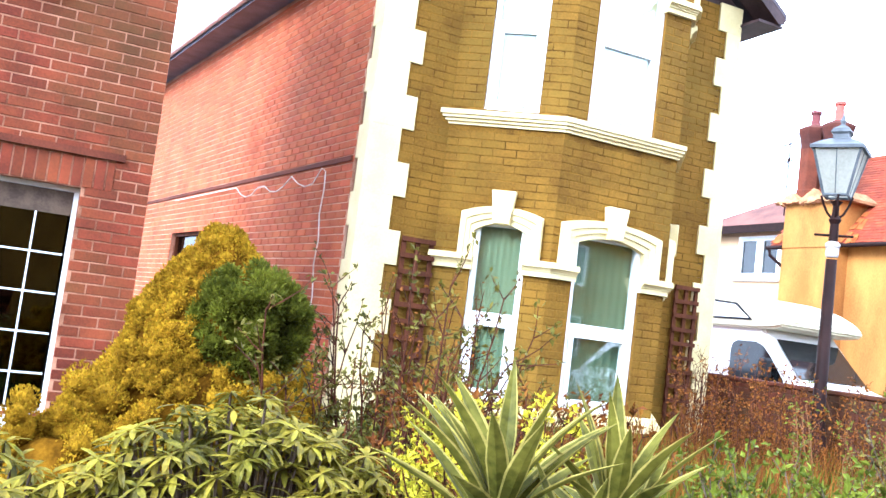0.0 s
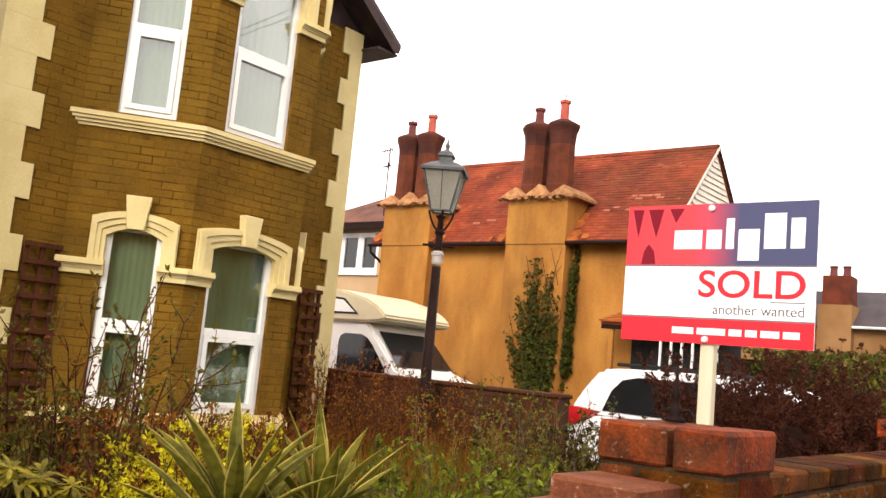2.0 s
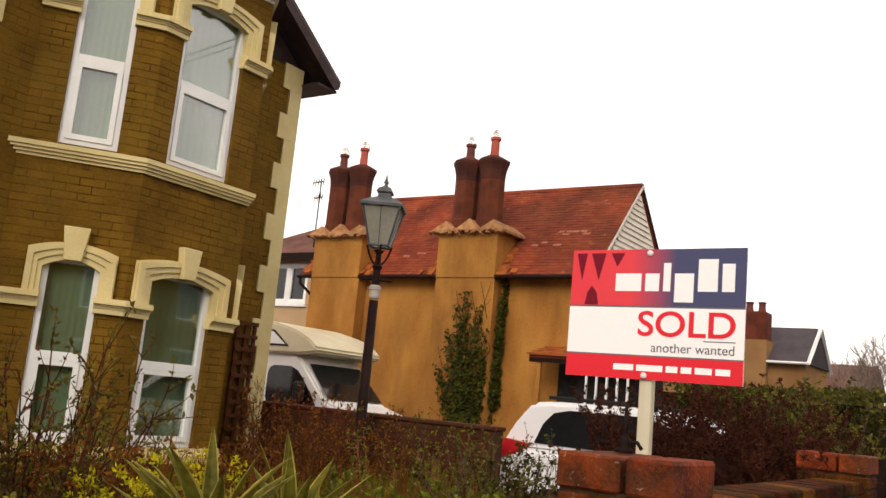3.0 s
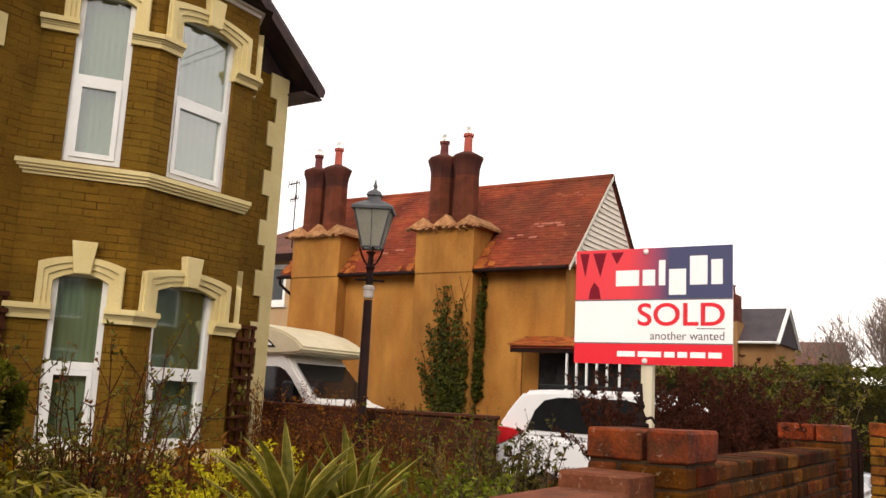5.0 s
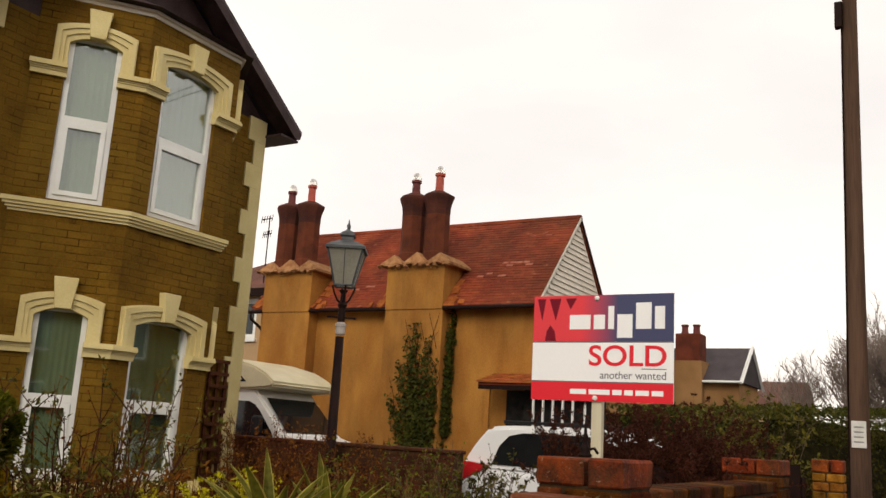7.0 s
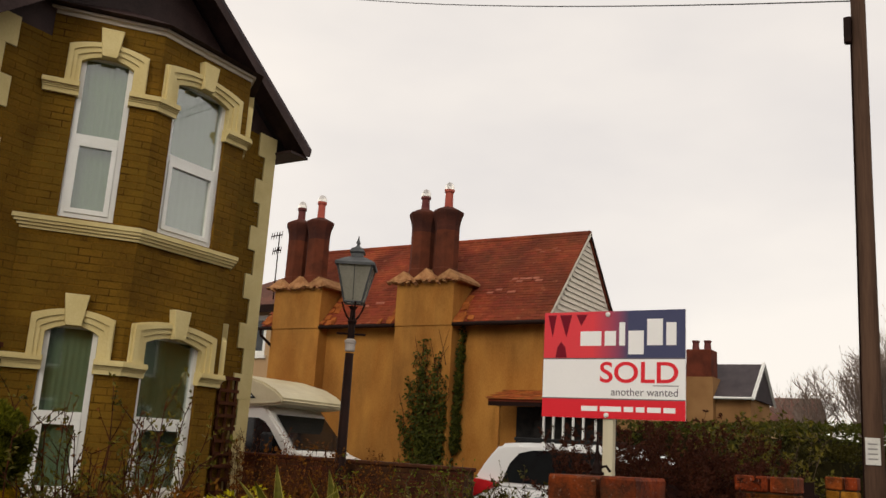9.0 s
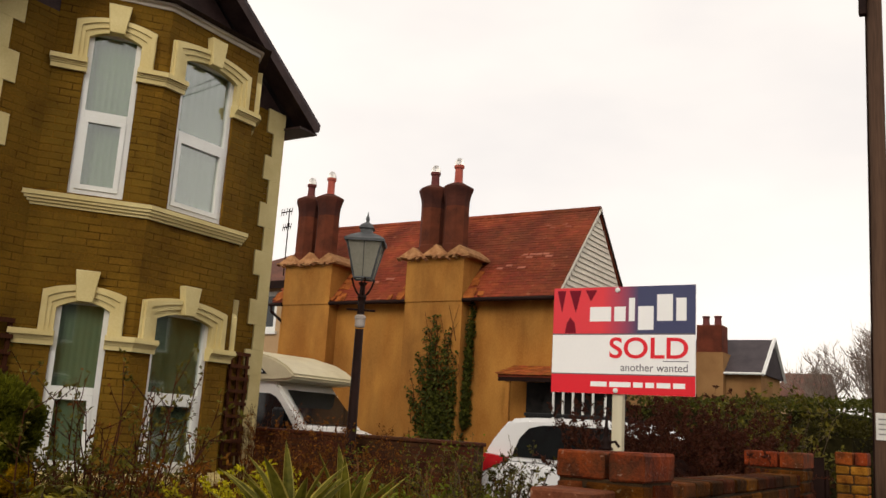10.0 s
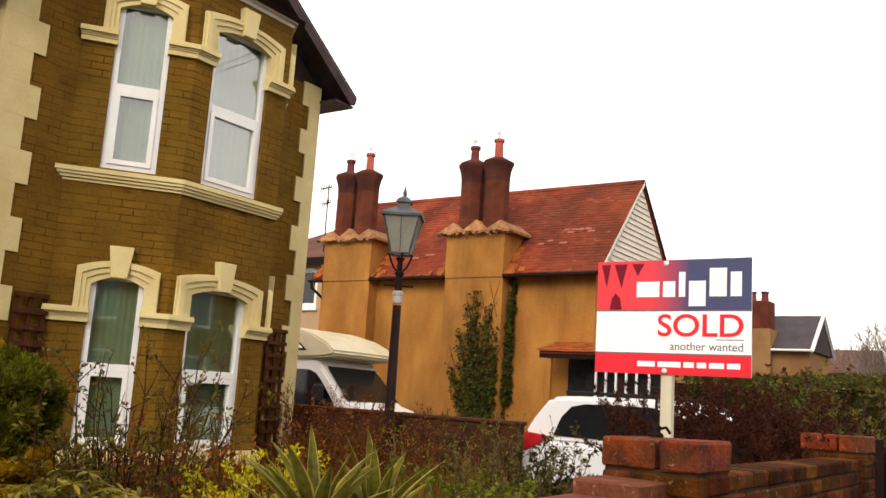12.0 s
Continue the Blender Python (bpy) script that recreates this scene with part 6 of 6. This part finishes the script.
def gold_skirt():
    c = thing("low_conifer", "low spreading golden yellow conifer beside the taller one", "conifer", at=(-2.45, -4.15, GARDEN - 0.05))
    spots, cushions = [], []
    for k in range(110):
        a = rng.uniform(0, 2 * math.pi)
        q = math.sqrt(rng.random())
        cp = Vector((0.3 * q * math.cos(a), 0.24 * q * math.sin(a), rng.uniform(0.1, 0.82 - 0.35 * q * q)))
        size = rng.uniform(0.03, 0.075)
        cushions.append((cp, size * 0.86))
        for _ in range(240):
            v = rand_dir(rng, 0.2)
            spots.append((cp + v * size * rng.uniform(0.75, 1.05), (v + Vector((0, 0, 0.6)) + 0.6 * rand_dir(rng)).normalized(), rng.uniform(0.009, 0.018), rng.uniform(0.006, 0.011), rand_dir(rng)))
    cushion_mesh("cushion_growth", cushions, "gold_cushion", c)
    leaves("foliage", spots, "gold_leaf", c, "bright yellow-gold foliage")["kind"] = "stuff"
    # same shade-coloured core under the low foliage
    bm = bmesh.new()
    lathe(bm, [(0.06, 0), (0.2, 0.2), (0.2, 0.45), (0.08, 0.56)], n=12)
    part("shade_core", bm, "gold_core", c)


gold_skirt()


def rhododendron(at, rx, ry, top, count, label):
    c = thing("rhododendron", label, "shrub", at=at)
    spots = []
    st = bmesh.new()
    for _ in range(count):
        a, q = rng.uniform(0, 2 * math.pi), math.sqrt(rng.random())
        x, y = rx * q * math.cos(a), ry * q * math.sin(a)
        z = top * (1 - 0.55 * q * q) * rng.uniform(0.8, 1.0)
        tip = Vector((x, y, z))
        tube(st, [(x * 0.3, y * 0.3, 0), (x * 0.8, y * 0.8, z * 0.6), tip], 0.008, 0.004, n=4)
        axis = (Vector((x * 0.6, y * 0.6, 1.0)) + 0.3 * rand_dir(rng)).normalized()
        s1 = axis.cross(Vector((0.3, 0.9, 0.1))).normalized()
        s2 = axis.cross(s1)
        n = rng.randint(8, 12)
        for k in range(n):
            b = 2 * math.pi * k / n + rng.uniform(-0.2, 0.2)
            d = s1 * math.cos(b) + s2 * math.sin(b) + axis * rng.uniform(-0.6, 0.55)
            spots.append((tip, d, rng.uniform(0.055, 0.09), rng.uniform(0.015, 0.021), axis))
    part("branchwork", st, "bark", c)
    leaves("leaves", spots, "rhodo", c, "leathery whorled leaves", fold=0.12, oval=True)["kind"] = "stuff"


rhododendron((-1.98, -4.85, GARDEN - 0.03), 0.64, 0.42, 0.82, 340, "broad rhododendron with drooping leathery leaves")
rhododendron((-1.25, -4.5, GARDEN - 0.03), 0.4, 0.3, 0.62, 80, "small rhododendron among the twiggy shrubs")
rhododendron((-2.7, -4.75, GARDEN - 0.03), 0.42, 0.36, 0.66, 100, "rhododendron with green whorled leaves by the conifer")


def blade(parent, base, a, tilt, length, width):
    """One arching sword leaf: green middle, cream margins."""
    me = bpy.data.meshes.new("blade")
    verts, faces, mats = [], [], []
    n = 7
    p = Vector(base)
    out = Vector((math.cos(a), math.sin(a), 0))
    side = Vector((-math.sin(a), math.cos(a), 0))
    th = tilt
    for k in range(n + 1):
        f = k / n
        w = width * (0.55 + 0.9 * f if f < 0.4 else 0.91 * (1 - ((f - 0.4) / 0.6) ** 1.6) + 0.004)
        up = Vector((0, 0, 1)) * math.cos(th) - out * math.sin(th)
        for s, l in ((-1, 0.25), (-0.82, 0.18), (0, 0), (0.82, 0.18), (1, 0.25)):
            verts.append(tuple(p + side * s * w / 2 + up * l * w * 0.9))
        d = out * math.cos(th) + Vector((0, 0, 1)) * math.sin(th)
        p = p + d * length / n
        th -= rng.uniform(0.0, 0.09) * (1.5 - tilt * 0.6)
    for k in range(n):
        for j in range(4):
            i = k * 5 + j
            faces.append((i, i + 1, i + 6, i + 5))
            mats.append(1 if j in (0, 3) else 0)
    me.from_pydata(verts, [], faces)
    me.materials.append(M["blade_green"])
    me.materials.append(M["blade_edge"])
    me.polygons.foreach_set("material_index", mats)
    ob = new("blade", me)
    ob.parent = parent


def yucca(at, count, length, label):
    c = thing("yucca", label, "yucca", at=at, group="variegated yuccas")
    bm = bmesh.new()
    lathe(bm, [(0.05, 0), (0.045, 0.2), (0.055, 0.42), (0.03, 0.5)], n=9)
    part("trunk", bm, "bark", c)
    for k in range(count):
        a = k * 2.39996 + rng.uniform(-0.2, 0.2)
        f = k / count
        tilt = 0.3 + 1.0 * f + rng.uniform(-0.3, 0.25)
        blade(c, (0.02 * math.cos(a), 0.02 * math.sin(a), 0.34 + 0.16 * f), a, tilt, length * rng.uniform(0.8, 1.1) * (0.95 - 0.15 * f), rng.uniform(0.054, 0.084))


yucca((-1.56, -5.66, GARDEN + 0.18), 28, 0.43, "spiky yucca with cream edged sword leaves")
yucca((-1.22, -5.66, GARDEN + 0.16), 26, 0.41, "spiky yucca with cream edged sword leaves")
yucca((-1.42, -5.8, GARDEN + 0.0), 16, 0.38, "small spiky yucca low between the others")


def leafy_shrub(name, label, at, rx, ry, z0, z1, stems, per_stem, leaf, mat, twig_mat, lean=0.35, category="shrub", radius=0.006, core=0.0):
    """Stems that fork into twigs, with small leaves along them."""
    c = thing(name, label, category, at=at)
    st = bmesh.new()
    spots = []
    for _ in range(stems):
        a = rng.uniform(0, 2 * math.pi)
        q = rng.random() ** 0.6
        h = rng.uniform(z0, z1)
        d = Vector((math.cos(a) * q * lean, math.sin(a) * q * lean, 1))
        main = stem_path((rx * q * 0.7 * math.cos(a), ry * q * 0.7 * math.sin(a), 0), d, h, 0.12, 7)
        tube(st, main, radius, radius * 0.35, n=4)
        for i in range(2, len(main)):
            for _ in range(2):
                tw = stem_path(main[i], (main[i] - main[i - 1]).normalized() + 0.9 * rand_dir(rng), rng.uniform(0.06, 0.2) * h, 0.2, 3)
                tube(st, tw, radius * 0.45, radius * 0.2, n=3)
                for _ in range(per_stem):
                    p = tw[rng.randint(1, len(tw) - 1)] + 0.012 * rand_dir(rng)
                    ln_ = leaf * rng.uniform(0.6, 1.2)
                    spots.append((p, rand_dir(rng, 0.3), ln_, ln_ * rng.uniform(0.4, 0.6), rand_dir(rng, 0.6)))
    part("branchwork", st, twig_mat, c)
    # added solid core: stops see-through and gives the bush its shaded inside
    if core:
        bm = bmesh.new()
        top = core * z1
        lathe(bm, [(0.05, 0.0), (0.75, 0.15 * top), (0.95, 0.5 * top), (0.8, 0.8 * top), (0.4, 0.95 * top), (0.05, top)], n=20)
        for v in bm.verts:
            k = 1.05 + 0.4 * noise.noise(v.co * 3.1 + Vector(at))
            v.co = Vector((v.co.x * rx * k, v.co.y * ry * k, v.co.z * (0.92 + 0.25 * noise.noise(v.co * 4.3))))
        part("shade_core", bm, "purple_core", c, "dark core for the shade inside the bush")
    if spots:
        leaves("leaves", spots, mat, c)["kind"] = "stuff"
    return c


leafy_shrub("shrub", "thin twiggy shrub with sparse dull green leaves", (-1.3, -4.1, GARDEN - 0.03), 0.45, 0.4, 0.32, 1.28, 58, 9, 0.034, "small_leaf", "twig", radius=0.008)
leafy_shrub("shrub", "bare red-brown stems with few leaves before the bay", (-0.75, -3.6, GARDEN - 0.03), 0.45, 0.4, 0.28, 1.15, 40, 4, 0.03, "dead_weed", "twig", radius=0.008)
leafy_shrub("shrub", "twiggy shrub with small leaves under the bay windows", (-0.1, -2.6, GARDEN - 0.03), 0.8, 0.55, 0.25, 0.82, 60, 8, 0.036, "small_leaf", "twig", radius=0.008)
leafy_shrub("shrub", "tangled reddish shrub with dull leaves beside the conifer", (-1.0, -4.75, GARDEN - 0.03), 0.3, 0.3, 0.4, 0.85, 46, 12, 0.034, "dead_weed", "twig", radius=0.007)
leafy_shrub("shrub", "lime yellow shrub with dense small leaves", (-1.26, -5.12, GARDEN - 0.03), 0.15, 0.14, 0.45, 0.82, 40, 34, 0.022, "yellow_leaf", "twig", lean=0.25)
leafy_shrub("shrub", "low lime yellow shrub with dense small leaves", (-1.55, -5.1, GARDEN - 0.03), 0.16, 0.15, 0.3, 0.55, 20, 12, 0.02, "yellow_leaf", "twig", lean=0.25)
leafy_shrub("shrub", "loose shrub with pale leaves in front of the car", (1.9, -4.6, GARDEN - 0.03), 0.35, 0.35, 0.5, 0.98, 22, 5, 0.04, "small_leaf", "bark")
# added shrub: its dark leaves imitate twig reflections and shadows on the car paint
leafy_shrub("shrub", "dark twiggy shrub added for the leaf reflections on the white car", (2.55, -4.3, GARDEN - 0.05), 0.5, 0.35, 0.4, 0.86, 48, 6, 0.045, "hedge_dull", "twig", lean=0.45, radius=0.009)
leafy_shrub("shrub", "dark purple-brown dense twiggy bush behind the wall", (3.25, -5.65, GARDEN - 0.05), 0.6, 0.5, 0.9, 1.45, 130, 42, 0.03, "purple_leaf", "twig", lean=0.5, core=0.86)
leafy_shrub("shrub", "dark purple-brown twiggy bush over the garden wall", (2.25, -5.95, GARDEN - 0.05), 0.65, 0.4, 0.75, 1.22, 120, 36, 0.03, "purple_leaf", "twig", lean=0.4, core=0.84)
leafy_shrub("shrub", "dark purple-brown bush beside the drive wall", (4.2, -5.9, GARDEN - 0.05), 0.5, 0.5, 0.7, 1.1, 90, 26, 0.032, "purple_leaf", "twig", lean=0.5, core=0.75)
leafy_shrub("shrub", "tall loose shrub with yellow-green leaves by the gateway", (4.4, -6.15, GARDEN - 0.05), 0.4, 0.3, 0.9, 1.5, 52, 10, 0.055, "small_leaf", "bark", lean=0.3)
leafy_shrub("climber", "red-brown bare climber at the foot of the quoins", (3.85, -0.3, GARDEN - 0.03), 0.2, 0.12, 0.6, 1.15, 26, 1, 0.03, "dead_weed", "twig", lean=0.15, category="climber")
leafy_shrub("rose_bush", "leggy rose bush with few leaves before the side wall", (3.4, -3.2, GARDEN - 0.03), 0.5, 0.5, 0.5, 1.05, 18, 2, 0.045, "weed", "twig", category="shrub")
leafy_shrub("shrub", "green leafy shrub low behind the wall", (0.15, -5.2, GARDEN - 0.05), 0.5, 0.45, 0.4, 0.75, 60, 9, 0.04, "weed", "bark", lean=0.5)
leafy_shrub("shrub", "variegated leafy shrub low beside the drive", (1.35, -4.9, GARDEN - 0.05), 0.35, 0.3, 0.3, 0.62, 34, 8, 0.035, "small_leaf", "bark", lean=0.5)


def ground_cover(name, label, x0, x1, y0, y1, count, h0, h1, width, mat, gap=0.0):
    spots = []
    for _ in range(count):
        x, y = rng.uniform(x0, x1), rng.uniform(y0, y1)
        if noise.noise((x * 1.3, y * 1.3, 7.7)) < gap - 0.25:
            continue
        spots.append((Vector((x, y, GARDEN - 0.04)), Vector((rng.uniform(-0.45, 0.45), rng.uniform(-0.45, 0.45), 1)), rng.uniform(h0, h1), width * rng.uniform(0.6, 1.3), rand_dir(rng)))
    ob = leaves(name, spots, mat)
    return tagged(ob, label, "weeds", kind="stuff")


ground_cover("grass", "rough green grass and weeds in the front garden", -0.6, 4.5, -6.45, -1.2, 22000, 0.15, 0.52, 0.018, "weed", 0.0)
ground_cover("dead_grass", "dead brown stalks and weeds in the front garden", 0.4, 4.5, -4.4, -0.4, 5500, 0.25, 0.7, 0.013, "dead_weed", 0.05)
ground_cover("grass", "tufts of grass under the shrubs", -3.6, -0.4, -6.4, -2.5, 4200, 0.08, 0.25, 0.016, "weed", 0.1)
leafy_shrub("dead_stems", "tall dead brown stalks by the lamp post", (3.1, -2.1, GARDEN - 0.03), 1.3, 1.0, 0.5, 1.1, 90, 6, 0.035, "dead_weed", "twig", lean=0.15, category="weeds")
leafy_shrub("dead_stems", "tall straw coloured stalks before the drive wall", (2.6, -3.6, GARDEN - 0.03), 1.0, 0.8, 0.4, 0.95, 40, 3, 0.035, "weed", "pale_twig", lean=0.15, category="weeds")


def ivy_patch():
    c = thing("ivy", "dark ivy climbing the ochre chimney breast", "ivy")
    spots = []
    st = bmesh.new()
    for y0_, y1_, z_top, spread, amount, zb_ in ((4.6, 4.85, 4.15, 0.2, 1.0, 0.4), (4.5, 4.4, 3.7, 0.2, 1.0, 0.4), (4.6, 5.3, 3.1, 0.18, 0.8, 0.4), (4.5, 5.05, 3.8, 0.15, 0.8, 0.4), (4.4, 4.05, 3.0, 0.2, 0.9, 0.4), (4.0, 3.9, 4.5, 0.09, 2.2, 1.3), (4.7, 5.5, 2.2, 0.15, 0.5, 0.4), (4.5, 4.7, 1.9, 0.3, 1.0, 0.4)):
        path = []
        for k in range(13):
            f = k / 12
            path.append(Vector(((15.97 if 4.08 < y0_ else 16.36), y0_ + (y1_ - y0_) * f + rng.gauss(0, 0.03), zb_ + (z_top - zb_) * f)))
        tube(st, path, 0.025, 0.008, n=5)
        for q in path[1:]:
            f = (q.z - zb_) / (z_top - zb_)
            for _ in range(int(70 * amount * (1.3 - 1.0 * f))):
                yy_ = q.y + rng.gauss(0, spread * (1.15 - 0.6 * f) * 0.72)
                zz_ = q.z + rng.uniform(-0.2, 0.2)
                xx_ = (16.0 if 4.08 < yy_ < 5.92 else 16.4) - rng.uniform(0.01, 0.22) * (1.1 - 0.6 * f)
                d = Vector((-0.5, rng.uniform(-1, 1), rng.uniform(-1, 0.6)))
                spots.append((Vector((xx_, yy_, zz_)), d, rng.uniform(0.07, 0.14), rng.uniform(0.05, 0.09), Vector((-1, 0, 0.4))))
    for _ in range(40):
        yb, zb = rng.uniform(4.15, 5.5), rng.uniform(1.2, 3.7)
        tube(st, [Vector((15.96, yb, zb)), Vector((15.93, yb + rng.uniform(-0.15, 0.15), zb + 0.4)), Vector((15.95, yb + rng.uniform(-0.35, 0.35), zb + rng.uniform(0.6, 1.0)))], 0.013, 0.006, n=4)
    part("branchwork", st, "twig", c)
    leaves("leaves", spots, "ivy", c, "dark ivy leaves")["kind"] = "stuff"


ivy_patch()


def hedge(label, pts, h, depth, count, mat, leaf=0.09):
    c = thing("hedge", label, "hedge")
    spots = []
    for (xa, ya, ha), (xb, yb, hb) in zip(pts, pts[1:]):
        d = Vector((xb - xa, yb - ya, 0))
        u = d.normalized()
        nn = Vector((-u.y, u.x, 0))
        # plain box under the leaves, coloured dark for the hedge's shaded inside
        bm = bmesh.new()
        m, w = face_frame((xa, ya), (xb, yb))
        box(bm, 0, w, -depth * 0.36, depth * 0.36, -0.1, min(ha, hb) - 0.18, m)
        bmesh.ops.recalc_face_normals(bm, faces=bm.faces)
        part("shade_core", bm, "hedge_core", c)
        for _ in range(int(count * w)):
            f = rng.random()
            end = rng.random() < 0.3 / w ** 0.5
            if end:
                f = rng.choice((0.0, 1.0)) + rng.uniform(-0.1, 0.1) / w
            hh = ha + (hb - ha) * f
            lump = 0.12 * noise.noise((f * w * 1.1, hh, 2.0)) + 0.06 * noise.noise((f * w * 4, hh, 5.0))
            if rng.random() < 0.3:
                s, z = rng.uniform(-0.5, 0.5), hh + lump + rng.uniform(-0.12, 0.03)
            elif end:
                s, z = rng.uniform(-0.5, 0.5), rng.uniform(0, 1) * hh
            else:
                s = (rng.choice((-0.5, 0.5, 0.5)) + rng.uniform(-0.06, 0.06))
                z = rng.uniform(0, 1) ** 0.8 * hh
            p = Vector((xa, ya, 0)) + d * f + nn * s * (depth + lump) + Vector((0, 0, z))
            spots.append((p, rand_dir(rng, 0.3), leaf * rng.uniform(0.6, 1.2), leaf * 0.55 * rng.uniform(0.7, 1.2), rand_dir(rng, 0.5)))
    leaves("leaves", spots, mat, c)["kind"] = "stuff"


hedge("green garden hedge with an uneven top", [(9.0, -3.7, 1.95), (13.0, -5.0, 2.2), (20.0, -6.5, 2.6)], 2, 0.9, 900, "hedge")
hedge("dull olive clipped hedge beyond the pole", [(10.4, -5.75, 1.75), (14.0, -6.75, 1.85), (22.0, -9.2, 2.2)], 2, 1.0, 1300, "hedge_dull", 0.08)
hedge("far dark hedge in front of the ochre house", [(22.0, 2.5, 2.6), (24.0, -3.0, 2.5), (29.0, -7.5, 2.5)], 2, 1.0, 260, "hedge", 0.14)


def bare_tree(label, at, height, seed):
    r = random.Random(seed)
    c = thing("tree", label, "tree", at=at, group="bare winter trees")
    trunk = bmesh.new()
    crown = bmesh.new()

    def grow(bm, p, d, length, rad, depth):
        pts = [p]
        for _ in range(3):
            d = (d + 0.16 * Vector((r.uniform(-1, 1), r.uniform(-1, 1), r.uniform(-0.4, 0.8)))).normalized()
            pts.append(pts[-1] + d * length / 3)
        tube(bm, pts, max(rad, 0.012), max(rad * 0.6, 0.009), n=5 if depth > 2 else 3)
        if depth == 0:
            return
        for _ in range(4 if depth > 1 else 6):
            i = r.randint(1, 3)
            nd = (d + 0.75 * Vector((r.uniform(-1, 1), r.uniform(-1, 1), r.uniform(-0.2, 0.9)))).normalized()
            grow(crown, pts[i], nd, length * r.uniform(0.6, 0.8), rad * 0.55, depth - 1)

    grow(trunk, Vector((0, 0, 0)), Vector((0, 0, 1)), height * 0.3, height * 0.012, 5)
    part("trunk", trunk, "misty_bark", c)
    part("crown", crown, "misty_bark", c, "bare branching crown")


for k, (x, y, h) in enumerate(((42, -3.6, 10.5), (46, -2.4, 10.0), (44, -5.2, 11.5), (50, -0.2, 9.0), (41, -7.0, 11.0), (55, -4.5, 13.5), (48, -9.0, 13.0), (60, -7.0, 14.5), (43, -4.6, 10.0), (50, -6.2, 12.5))):
    bare_tree("bare winter tree beyond the houses", (x, y, -0.2), h, 40 + k)

# ---- houses across the road, behind the camera ----
opp = thing("house", "plain buff brick terrace across the road", "house")
m, w = face_frame((70, -23), (-22, -23))
holes = []
for k in range(21):
    for z0 in (0.9, 3.7):
        holes.append((2 + k * 4.2, 3.3 + k * 4.2, z0, z0 + 1.6))
bm = bmesh.new()
panel(bm, w, -0.2, 6.2, 0.0, 0.3, holes, m)
bmesh.ops.recalc_face_normals(bm, faces=bm.faces)
part("wall", bm, "buff", opp, "buff brick terrace wall")
for h in holes:
    wn = part("window", frame_bars(m, *h, 0.09, 0.08, 0.16), "upvc", opp, "white framed window")
    part("pane", a_box(h[0] + 0.05, h[1] - 0.05, 0.13, 0.14, h[2] + 0.05, h[3] - 0.05, m=m), "dark_glass", wn)
bm = bmesh.new()
extrude(bm, [(-22.3, 6.1), (70.3, 6.1), (70.3, 6.3), (-22.3, 6.3)], -23.4, -22.7)
v = [bm.verts.new(p) for p in ((-22.3, -22.7, 6.25), (70.3, -22.7, 6.25), (70.3, -27, 9.2), (-22.3, -27, 9.2))]
bm.faces.new(v)
part("roof", bm, "slate", opp, "dark slate roof")
